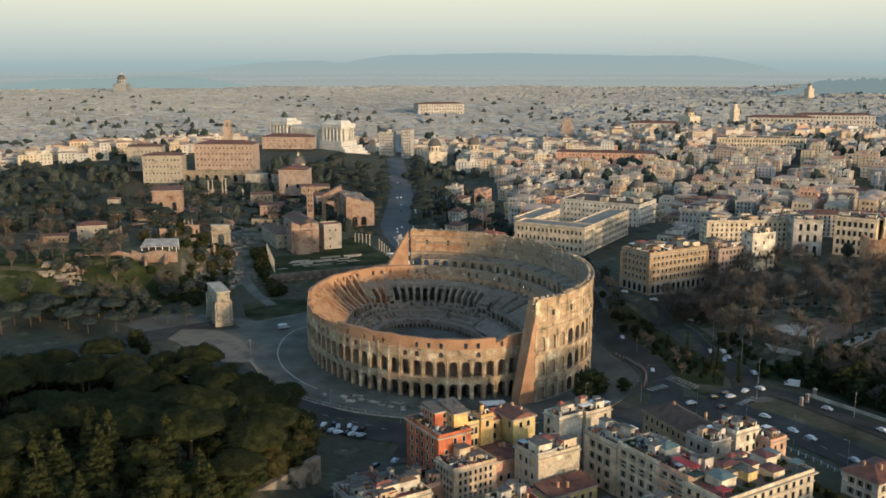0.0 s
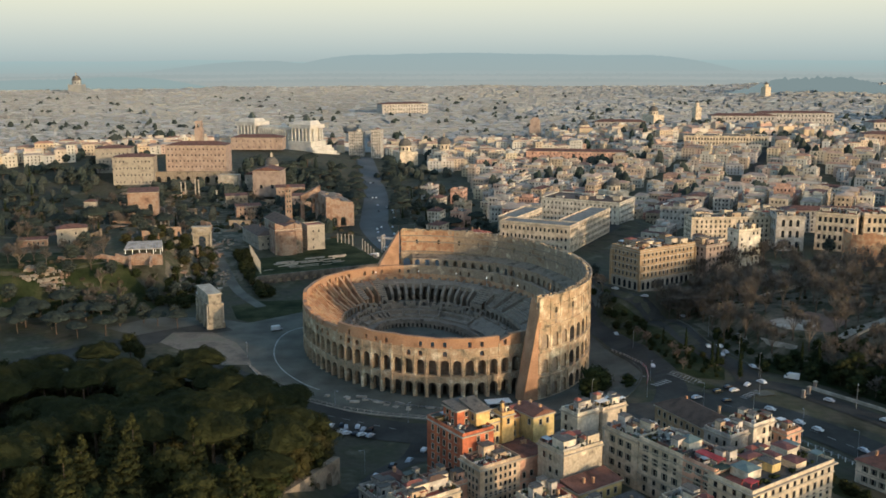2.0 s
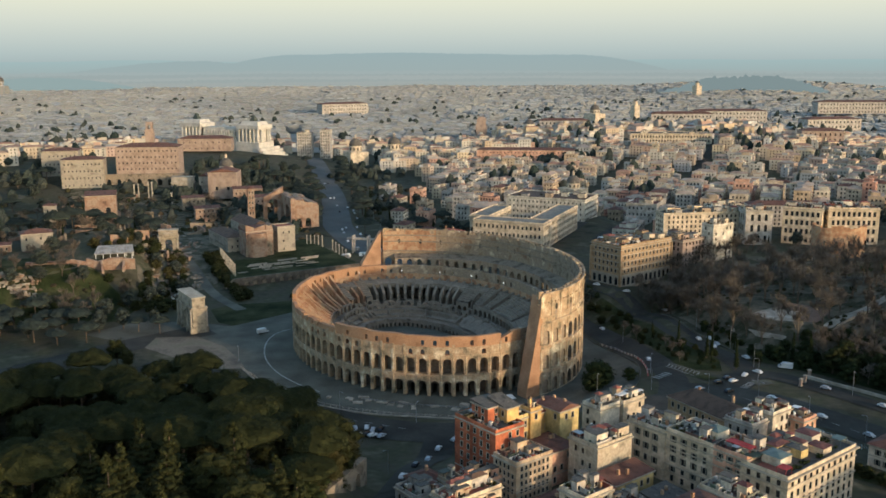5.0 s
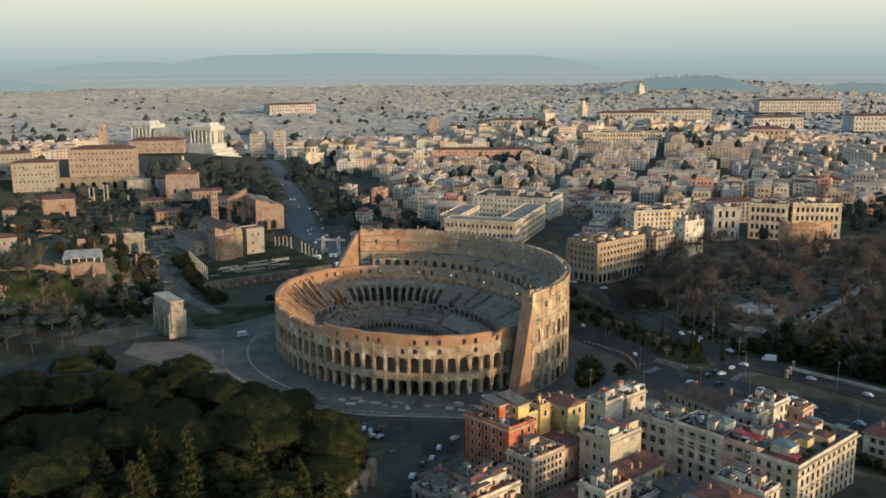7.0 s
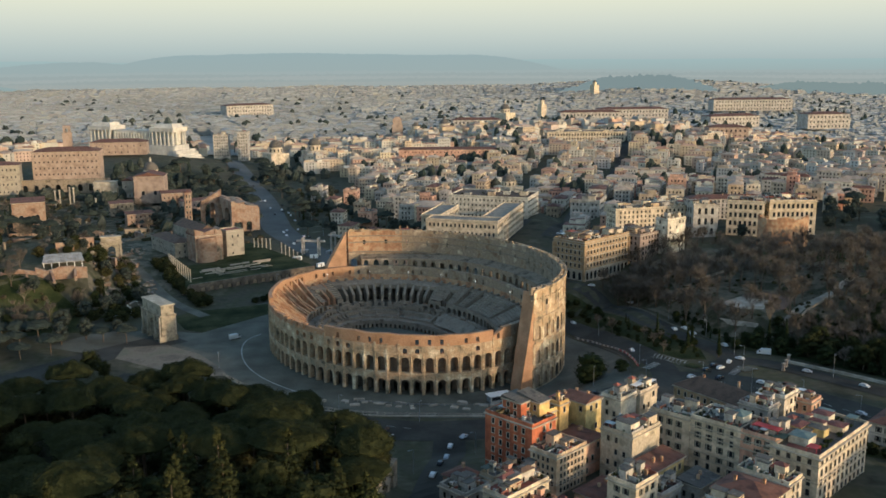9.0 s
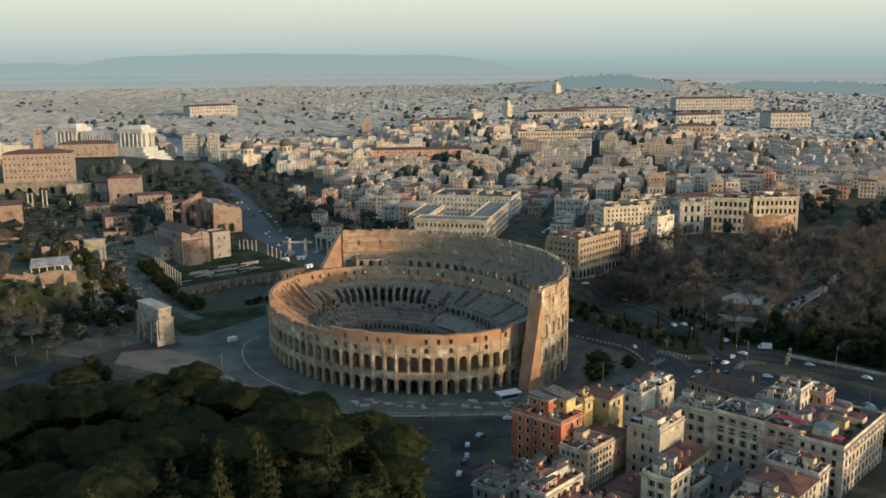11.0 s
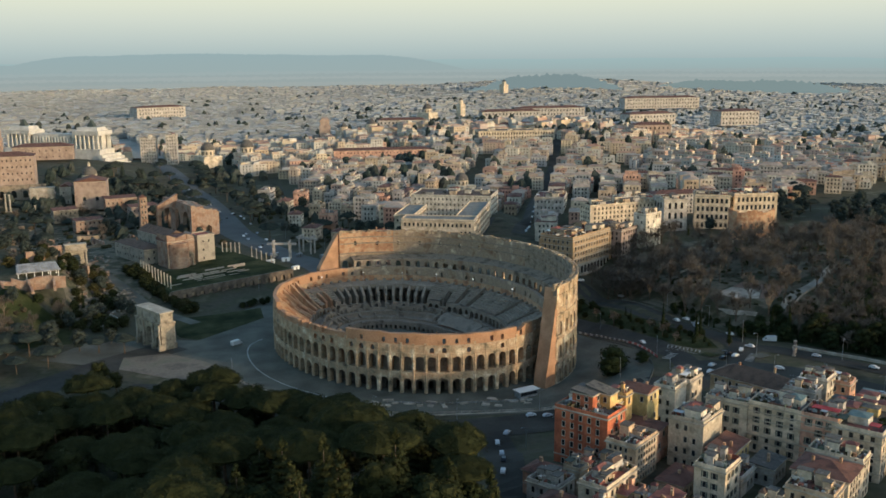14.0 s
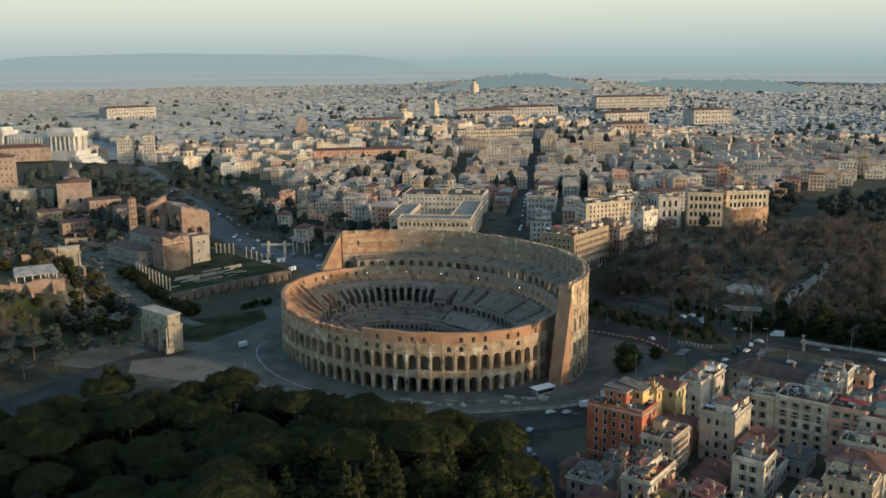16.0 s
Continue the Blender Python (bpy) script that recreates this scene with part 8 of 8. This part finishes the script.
plant([(143, 403), (137, 430), (137, 458), (146, 461), (148, 425), (152, 405)], 6.5, ["cedar", "cypress", "cedar"], 57, "shrubs of the park edge", 0.22, 0.5, make=shrub)
plant([(168.9, 398.8), (207.8, 347.7), (298.1, 398), (313.9, 451.8), (231, 429.1)], 10, ["bare"], 41, "park trees", 1.0, 1.4, avoid=[(193.6, 482.1, 17)])
plant([(138, 505), (172, 552), (225, 580), (225, 592), (160, 562), (146, 525.8)], 8.5, ["bare"], 42, "park trees", 0.9, 1.2)
plant([(100.8, 452.1), (107.5, 403), (121.2, 389.3), (124, 416.7), (119, 450), (116, 488), (106, 490), (103, 470)], 9, ["bare", "cypress", "bare"], 43, "trees between the roads", 0.4, 0.65, most=9)
for px, py in ((121.6, 411.3), (124.4, 412.2), (128.3, 393.9), (115.6, 432.1)):
    tree("cypress", px, py, 0.95, random.Random(int(px)), "trees between the roads")
plant([(320, 455), (352, 540), (372, 590), (430, 610), (470, 560), (402, 463)], 14, ["leafy", "pine", "oak", "bare"], 44, "trees of the upper park", 0.9, 1.25, most=30)
plant([(215, 582), (250, 578), (280, 570), (280, 588), (240, 596)], 8, ["oak", "cypress"], 45, "park trees", 0.8, 1.1, most=5)
for px, py, ps in ((64, 393, 1.3), (67.5, 398, 1.05), (60.5, 390, 0.9), (78, 391, 0.6), (-104, 446, 0.6), (-92, 436, 0.5)):
    shrub("cedar", px, py, ps, random.Random(int(px * 7)), "bushes beside the square")


plant([(-335, 640), (-215, 700), (-190, 790), (-150, 800), (-130, 900), (-170, 1010), (-330, 1010)], 11.5, ["oak", "bare", "pine", "cypress", "bare"], 46, "trees of the forum valley", 0.8, 1.25, most=84, avoid=[(-250, 660, 24), (-268, 752, 20), (-228, 825, 16), (-121, 858, 12), (-173, 715, 26), (-190, 880, 30), (-160, 810, 24), (-240, 960, 30), (-250, 835, 20), (-195, 640, 22)])
plant([(-143, 700), (-124, 634), (-110, 600), (-102, 606), (-118, 632), (-135, 702)], 4.5, ["oak", "oak", "leafy"], 47, "trees below the temple terrace", 0.5, 0.75, most=34, make=shrub, avoid=[(-131, 541, 20), (-118, 600, 8), (-130, 622, 8), (-140, 650, 8)])
plant([(30, 640), (60, 650), (62, 760), (20, 760), (12, 700)], 10, ["pine", "oak", "cypress"], 48, "trees beside the avenue", 0.8, 1.2, most=16, avoid=[(38, 670, 15)])
plant([(96, 520), (108, 548), (96, 600), (82, 632), (62, 640), (78, 590), (92, 550)], 9, ["oak", "bare", "oak", "bare"], 51, "trees along the upper street", 0.6, 0.95, most=14)


plant([(-560, 900), (-420, 900), (-350, 1010), (-360, 1160), (-560, 1160)], 19, ["pine", "oak", "pine", "cypress"], 49, "trees of the far hill slope", 1.0, 1.5, most=34)


plant([(-78, 600), (-60, 606), (-58, 613), (-76, 608)], 4.0, ["oak", "cedar"], 58, "hedge at the end of the lawn", 0.32, 0.45, most=8, make=shrub)


plant([(316, 588), (350, 600), (400, 650), (425, 705), (360, 690), (330, 640)], 9, ["oak", "pine", "oak", "leafy"], 59, "trees of the upper park", 0.75, 1.1, most=24, avoid=[(300, 605, 34)])

build_undergrowth()


def far_woods():
    """Tree clumps between the far houses and on the far hills, haze painted into their colour."""
    rnd = random.Random(77)
    V, F = [], []
    def clump(x, y, r, h):
        z = ground_z(x, y)
        n = 7
        base = len(V)
        for k, (q, hh) in enumerate(((0.9, 0.0), (1.0, 0.45), (0.75, 0.8), (0.3, 1.0))):
            for i in range(n):
                a = 2 * math.pi * (i + 0.5 * k) / n
                j = rnd.uniform(0.75, 1.2)
                V.append((x + r * q * j * math.cos(a), y + r * q * j * math.sin(a), z + h * hh * rnd.uniform(0.9, 1.1)))
        for k in range(3):
            for i in range(n):
                a, b = base + k * n + i, base + k * n + (i + 1) % n
                F.append((a, b, b + n, a + n))
        F.append(tuple(base + 3 * n + i for i in range(n)))
    for _ in range(2600):
        y = rnd.uniform(850, 2600)
        x = rnd.uniform(-0.5 * y, 1.15 * y)
        if not is_city(x, y):
            continue
        if y > 2100 and rnd.random() < 0.6:
            continue
        if noise.noise(Vector((x / 160, y / 160, 3.3))) < 0.18 and rnd.random() < 0.9:
            continue
        clump(x, y, rnd.uniform(4, 8), rnd.uniform(13, 24))
    for _ in range(1500):
        y = rnd.uniform(1350, 3700)
        x = rnd.uniform(-0.5 * y, 1.1 * y)
        if is_city(x, y) and noise.noise(Vector((x / 330, y / 150, 6.1))) > 0.2:
            clump(x, y, rnd.uniform(6, 13), rnd.uniform(14, 21))
    for cx, cy, rx, ry, n in ((-190, 900, 120, 110, 22), (-340, 800, 80, 120, 50), (-250, 1050, 60, 20, 26), (-480, 1050, 120, 110, 150), (-150, 1150, 60, 80, 60), (20, 900, 36, 120, 12), (-110, 1000, 30, 120, 50), (0, 1250, 50, 60, 40), (560, 1420, 60, 30, 40), (880, 1500, 70, 30, 40), (240, 1290, 90, 14, 34), (-430, 1250, 90, 60, 60), (-700, 1500, 120, 60, 60)):
        for _ in range(n):
            clump(cx + rnd.uniform(-rx, rx), cy + rnd.uniform(-ry, ry), rnd.uniform(3, 7), rnd.uniform(5, 14))
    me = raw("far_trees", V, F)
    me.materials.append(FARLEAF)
    tagged(new("far_trees", me), "tree clumps among the far houses, greyed as by haze", "trees", kind="stuff")


far_woods()


def thickets():
    """Low winter scrub and small bushes over the ruins and slopes, too many to count."""
    rnd = random.Random(91)
    V, F = [], []
    def bush(x, y, r, h):
        z, n, base = ground_z(x, y) - 0.3, 6, len(V)
        for k, (q, hh) in enumerate(((0.9, 0.0), (1.0, 0.5), (0.6, 0.9))):
            for i in range(n):
                a = 2 * math.pi * (i + 0.5 * k) / n
                V.append((x + r * q * rnd.uniform(0.7, 1.25) * math.cos(a), y + r * q * rnd.uniform(0.7, 1.25) * math.sin(a), z + h * hh * rnd.uniform(0.8, 1.15)))
        for k in range(2):
            for i in range(n):
                a, b = base + k * n + i, base + k * n + (i + 1) % n
                F.append((a, b, b + n, a + n))
        F.append(tuple(base + 2 * n + i for i in range(n)))
    areas = [([(-330, 690), (-235, 690), (-190, 740), (-150, 790), (-125, 900), (-150, 1010), (-260, 1060), (-340, 1060)], 620, 1.2, 3.4),
             ([(-190, 640), (-150, 610), (-150, 700), (-165, 735), (-195, 730)], 90, 1.0, 2.4),
             ([(-480, 720), (-330, 690), (-340, 1000), (-520, 1060)], 420, 2.0, 4.5),
             ([(-110, 760), (-60, 770), (-66, 1000), (-90, 1150), (-130, 1150), (-125, 900)], 260, 1.4, 3.6),
             ([(140, 450), (150, 425), (225, 400), (300, 420), (330, 520), (285, 545), (180, 548), (138, 510)], 620, 0.5, 1.7),
             ([(-262, 560), (-205, 556), (-198, 612), (-262, 614)], 150, 0.8, 2.2),
             ([(0, 770), (60, 720), (66, 900), (40, 1100), (-16, 1180), (-14, 900)], 220, 1.4, 3.6)]
    for poly, count, lo, hi in areas:
        xs, ys = [p[0] for p in poly], [p[1] for p in poly]
        for _ in range(count):
            x, y = rnd.uniform(min(xs), max(xs)), rnd.uniform(min(ys), max(ys))
            if inside(x, y, poly) and math.hypot(x + 173, y - 731) > 12 and noise.noise(Vector((x / 40, y / 40, 8.1))) > -0.25:
                r = rnd.uniform(lo, hi)
                bush(x, y, r, r * rnd.uniform(0.7, 1.4))
    me = raw("scrub", V, F)
    me.materials.append(SCRUB)
    tagged(new("scrub", me), "brown and olive winter scrub growing over the ruins", "scrub", kind="stuff")


SCRUB = mat("winter_scrub", [(0.045, 0.048, 0.022), (0.085, 0.068, 0.042), (0.060, 0.056, 0.028), (0.105, 0.080, 0.052), (0.038, 0.044, 0.020)], vary="island", size=3, stain=0.4, bump=0.2, gloss=0.05)
thickets()

# ---- cars, lamps, fences ----
CARPAINT = [glassy("car_white", (0.60, 0.60, 0.59), 0.3), glassy("car_silver", (0.42, 0.43, 0.45), 0.25), glassy("car_black", (0.02, 0.02, 0.025), 0.2), glassy("car_red", (0.30, 0.03, 0.03), 0.25)]
RUBBER = glassy("rubber", (0.02, 0.02, 0.02), 0.8)


def car(x, y, turn, paint, van=False, label="", far=False):
    z = ground_z(x, y) + 0.3
    T = thing("van" if van else "car", label or ("white delivery van on the asphalt road" if van else "small passenger car on the asphalt road"), "van" if van else "car", (x, y, z), turn, "traffic on the roads")
    ln, w, h = (6.4, 2.1, 2.7) if van else (4.3, 1.8, 1.45)
    side = [(-ln / 2, 0.35), (ln / 2, 0.35), (ln / 2, 0.75), (ln * 0.30, 0.92), (ln * 0.16, h), (-ln * 0.30, h), (-ln * 0.46, 0.95), (-ln / 2, 0.85)]
    if van:
        side = [(-ln / 2, 0.35), (ln / 2, 0.35), (ln / 2, 1.1), (ln * 0.40, 1.3), (ln * 0.32, 2.1), (ln * 0.24, 2.15), (ln * 0.23, h), (-ln / 2, h)]
    bm = bmesh.new()
    a = [bm.verts.new((px, -w / 2 * (0.86 if pz > 1.2 and not van else 1), pz)) for px, pz in side]
    b = [bm.verts.new((px, w / 2 * (0.86 if pz > 1.2 and not van else 1), pz)) for px, pz in side]
    bm.faces.new(a)
    bm.faces.new(b[::-1])
    for i in range(len(side)):
        bm.faces.new((a[i], b[i], b[(i + 1) % len(side)], a[(i + 1) % len(side)]))
    bmesh.ops.recalc_face_normals(bm, faces=bm.faces[:])
    body = part("body", bm, paint, T)
    if far:
        bm = bmesh.new()
        box(bm, -ln * 0.30, ln * 0.18, -w * 0.46, w * 0.46, 0.98, 1.34)
        part("side_window", bm, PANE, body)
    for s in () if far else (-1, 1):
        bm = bmesh.new()
        if van:
            box(bm, ln * 0.26, ln * 0.38, s * w / 2 - 0.02, s * w / 2 + 0.02, 1.35, 2.0)
        else:
            box(bm, -ln * 0.30, ln * 0.18, s * w * 0.455 - 0.02, s * w * 0.455 + 0.02, 0.98, 1.34)
        part("side_window", bm, PANE, body)
        for px in (-ln * 0.32, ln * 0.32):
            bm = bmesh.new()
            tube(bm, 0, 0, -0.11, 0.11, 0.34, n=12)
            part("wheel", bm, RUBBER, T).matrix_basis = pose(px, s * w * 0.46, 0.34, 90, 0, 0)


def gate_pillars():
    for x, y in ((146.5, 369.0), (150.5, 373.0), (156.0, 379.5)):
        T = thing("gate_pillar", "pale brick gate pillar with a stone cap at the park corner", "gate pillar", (x, y, ground_z(x, y)), 40, "gate pillars of the park")
        bm = bmesh.new()
        box(bm, -0.75, 0.75, -0.75, 0.75, -0.3, 0.5)
        part("base", bm, STONE_TRIM, T)
        bm = bmesh.new()
        box(bm, -0.55, 0.55, -0.55, 0.55, 0.5, 3.2)
        part("shaft", bm, MUTEDBRICK, T)
        bm = bmesh.new()
        box(bm, -0.75, 0.75, -0.75, 0.75, 3.2, 3.5)
        hip(bm, -0.65, 0.65, -0.65, 0.65, 3.5, 0.5)
        part("cap", bm, PALE, T)


gate_pillars()


def traffic():
    rnd = random.Random(4)
    W, S, B, R = CARPAINT
    spots = [(140, 408.2, 100, W), (128.6, 384.3, 50, W), (136.6, 387.5, 120, W), (119.4, 377.7, 20, W), (112.5, 376.9, 20, B), (119, 381.5, 20, B), (127.8, 355.4, -40, W), (135, 430.5, 95, S), (134.1, 439.6, 95, W), (131.3, 426.8, 80, S), (129.5, 439.6, 84, W), (138.6, 514.4, 105, S), (132.2, 340.8, -55, W), (136.8, 333.5, -55, W),
             (145, 313.4, -62, S), (156, 295.1, -62, W), (154.2, 363.7, -50, S), (167, 340.8, -58, W), (112.1, 365.5, 20, B), (101.1, 370.1, 20, S), (95.6, 362.8, 30, W), (98.1, 502.4, 95, W), (97.8, 421.6, 85, S),
             (55, 369, 8, B), (14, 374, 3, W), (20, 371, 3, S), (-12, 352, 70, W), (-19, 334, 70, S), (-24, 318, 65, B), (-30, 306, 65, W), (-4, 360, 40, S)]
    for x, y, t, p in spots:
        car(x + rnd.uniform(-1, 1), y, t + rnd.uniform(-4, 4), p)
    for x, y, t in ((92, 606, 100), (89, 622, 100), (98, 562, 110), (104, 548, 130), (118, 533, 150), (84, 646, 60), (92, 660, 60), (101, 674, 60), (110, 688, 60), (124, 712, 60), (132, 727, 60)):
        car(x + 3.6, y, t, rnd.choice([W, S, B, B]), label="small car parked along the upper street", far=True)
    for i in range(12):
        car(-50 + (i % 6) * 3.4 + rnd.uniform(-0.8, 0.8), 380 + (i % 6) * -1.2 - (i // 6) * 6.5 + rnd.uniform(-1.2, 1.2), (80 if i < 6 else 40) + rnd.uniform(-14, 14), rnd.choice([W, S, B, S, B]), label="small car parked in a row beside the road")
    for i in range(22):
        s = rnd.random()
        car(-28 - 20 * s + rnd.choice([-9, -5, 5, 9]), 760 + 420 * s, 95 + rnd.uniform(-4, 4), rnd.choice([W, S, B]), label="small far car on the wide avenue", far=True)
    for i in range(14):
        t = i / 14
        car(158 + 270 * t * 0.5 + 4.6, 704 + 495 * t * 0.5 - 2.6, 60, rnd.choice([W, S, B]), label="small far car parked along the straight street", far=True)
    car(151, 392, 150, W, True)
    car(-91, 525, 30, W, True, "white service van standing on the paved square")
    car(30, 372.5, 5, W, True, "white van beside the square")


traffic()


def street_lamp(x, y, h=9.0, turn=0):
    T = thing("street_lamp", "tall slender grey steel street lamp", "street lamp", (x, y, ground_z(x, y)), turn, "street lamps along the roads")
    bm = bmesh.new()
    tube(bm, 0, 0, -0.3, h, 0.11, 0.07, n=6)
    part("pole", bm, METAL, T)
    bm = bmesh.new()
    box(bm, -0.05, 1.7, -0.05, 0.05, h - 0.1, h)
    part("arm", bm, METAL, T)
    bm = bmesh.new()
    box(bm, 1.3, 2.1, -0.16, 0.16, h - 0.28, h - 0.1)
    part("lamp_head", bm, METAL, T)


for sx, sy in ((101.1, 359.1), (116.7, 346.3), (128.6, 328), (139.5, 307), (150.5, 284.1), (130.4, 375.6), (137.7, 395.7), (139.5, 425.9), (135.2, 458.3), (162.4, 355.4), (176.1, 328), (89.2, 396), (81.9, 373.7), (60, 380),
               (20, 380), (-18, 382), (-50, 400), (-5, 340), (-34, 318), (99.3, 467.9), (87.9, 529.8), (-100, 475), (-60, 640), (22, 690), (12, 760), (-8, 820), (-78, 830), (-10, 900)):
    street_lamp(sx, sy, 9.0 if sx < 100 else 11.0, (sx * 37) % 360)


def fence(label, pts, gap, h, m_post, m_rail, group):
    """A row of posts with rails between them; one run is one thing."""
    T = thing("fence", label, "fence", group=group)
    run = [Vector((*p, 0)) for p in pts]
    for p, q in zip(run, run[1:]):
        n = max(1, int((q - p).length / gap))
        a = math.degrees(math.atan2(q.y - p.y, q.x - p.x))
        for i in range(n):
            c = p.lerp(q, i / n)
            bm = bmesh.new()
            box(bm, -0.12, 0.12, -0.12, 0.12, -0.2, h)
            part("post", bm, m_post, T).matrix_basis = pose(c.x, c.y, ground_z(c.x, c.y) + 0.1, 0, 0, a)
        d = (q - p).length
        for z in (h * 0.55, h * 0.92):
            bm = bmesh.new()
            box(bm, 0, d, -0.05, 0.05, z - 0.06, z + 0.06)
            part("rail", bm, m_rail, T).matrix_basis = pose(p.x, p.y, ground_z(p.x, p.y) + 0.1, 0, 0, a)


fence("pale railing along the kerb in front of the amphitheatre", [(-98, 464), (-80, 429), (-62, 411), (-46, 400), (-28, 392), (-10, 387), (15, 380), (40, 376)], 3.2, 1.2, PALE, PALE, "railings of the square")
fence("inner pale railing before the arcade", [(-40, 412), (-20, 402), (0, 396), (22, 391)], 3.0, 1.1, PALE, METAL, "railings of the square")
fence("white-posted railing above the cutting beside the avenue", [(110.3, 344.5), (121.2, 331.7), (132.4, 311.8), (145, 284.1), (159.7, 253)], 3.0, 1.4, WHITEPAINT, METAL, "railings of the avenue")
def road_barrier(pts):
    """A row of solid plastic barrier blocks, red and white in turn, along a kerb."""
    red, white, grey = glassy("barrier_red", (0.27, 0.045, 0.04), 0.5), glassy("barrier_white", (0.45, 0.43, 0.40), 0.5), glassy("barrier_grey", (0.12, 0.115, 0.11), 0.6)
    n = 0
    for (ax, ay), (bx, by) in zip(pts, pts[1:]):
        d = math.hypot(bx - ax, by - ay)
        k = max(1, round(d / 2.1))
        for i in range(k):
            t = (i + 0.5) / k
            x, y = ax + (bx - ax) * t, ay + (by - ay) * t
            T = thing("road_barrier", "red plastic barrier block standing on the kerb" if y < 432 and n % 3 else "white or grey plastic barrier block standing on the kerb", "barrier", (x, y, ground_z(x, y) + 0.3), math.degrees(math.atan2(by - ay, bx - ax)), "road barriers")
            bm = bmesh.new()
            box(bm, -0.95, 0.95, -0.28, 0.28, -0.1, 0.2)
            box(bm, -0.9, 0.9, -0.16, 0.16, 0.2, 0.85, taper=0.05)
            part("block", bm, (white if n % 3 == 0 else red) if y < 432 else (white if n % 2 else grey), T)
            n += 1


road_barrier([(89.3, 477), (93.6, 459.9), (95.6, 437.8), (94.6, 423.4), (90.6, 404.8), (86.7, 391.7)])


fence("white curving barrier behind the marble arch", [(-162, 584), (-150, 594.5), (-149, 600), (-154, 611), (-151, 617), (-139, 621)], 2.4, 1.5, WHITEPAINT, WHITEPAINT, "railings of the square")


def stones():
    rnd = random.Random(9)
    for i in range(24):
        t = rnd.random()
        x, y = -52 + 76 * t + rnd.uniform(-4, 4), 417 - 26 * t ** 0.8 + rnd.uniform(-5, 4)
        T = thing("stone_slab", "pale worn marble block lying on the square", "stone", (x, y, ground_z(x, y) + 0.12), rnd.uniform(-40, 10), "loose stones before the arcade")
        bm = bmesh.new()
        w, d, h = rnd.uniform(0.8, 2.6), rnd.uniform(0.6, 1.4), rnd.uniform(0.25, 0.8)
        box(bm, -w, w, -d, d, 0, h, taper=0.08)
        part("block", bm, PALE, T)
    T = thing("kiosk", "low grey ticket kiosk with a flat glass roof", "kiosk", (22, 398, 0.1), 10)
    bm = bmesh.new()
    box(bm, -5, 5, -2.2, 2.2, 0, 3.0)
    part("shell", bm, METAL, T)
    bm = bmesh.new()
    box(bm, -5.6, 5.6, -2.8, 2.8, 3.0, 3.25)
    part("roof", bm, WHITEPAINT, T)
    bm = bmesh.new()
    box(bm, -4.5, 4.5, -2.25, -2.2, 1.0, 2.5)
    part("window", bm, PANE, T)
    # terrace wall of the wooded hill
    T = thing("retaining_wall", "tall old tuff retaining wall with a brick end under the trees", "wall", (-48, 296, ground_z(-48, 296) - 6), 66)
    bm = bmesh.new()
    straight_wall(bm, -44, 12, -1.2, 1.2, 0, 15, [(-44 + 8 * i, 4.0, 0, 7.5) for i in range(7)], tops=(17, 12))
    part("wall", bm, TUFF, T)
    bm = bmesh.new()
    straight_wall(bm, -54, -44, -1.4, 1.4, 0, 18, tops=(15, 18.5))
    part("brick_pier", bm, BRICK, T)


stones()
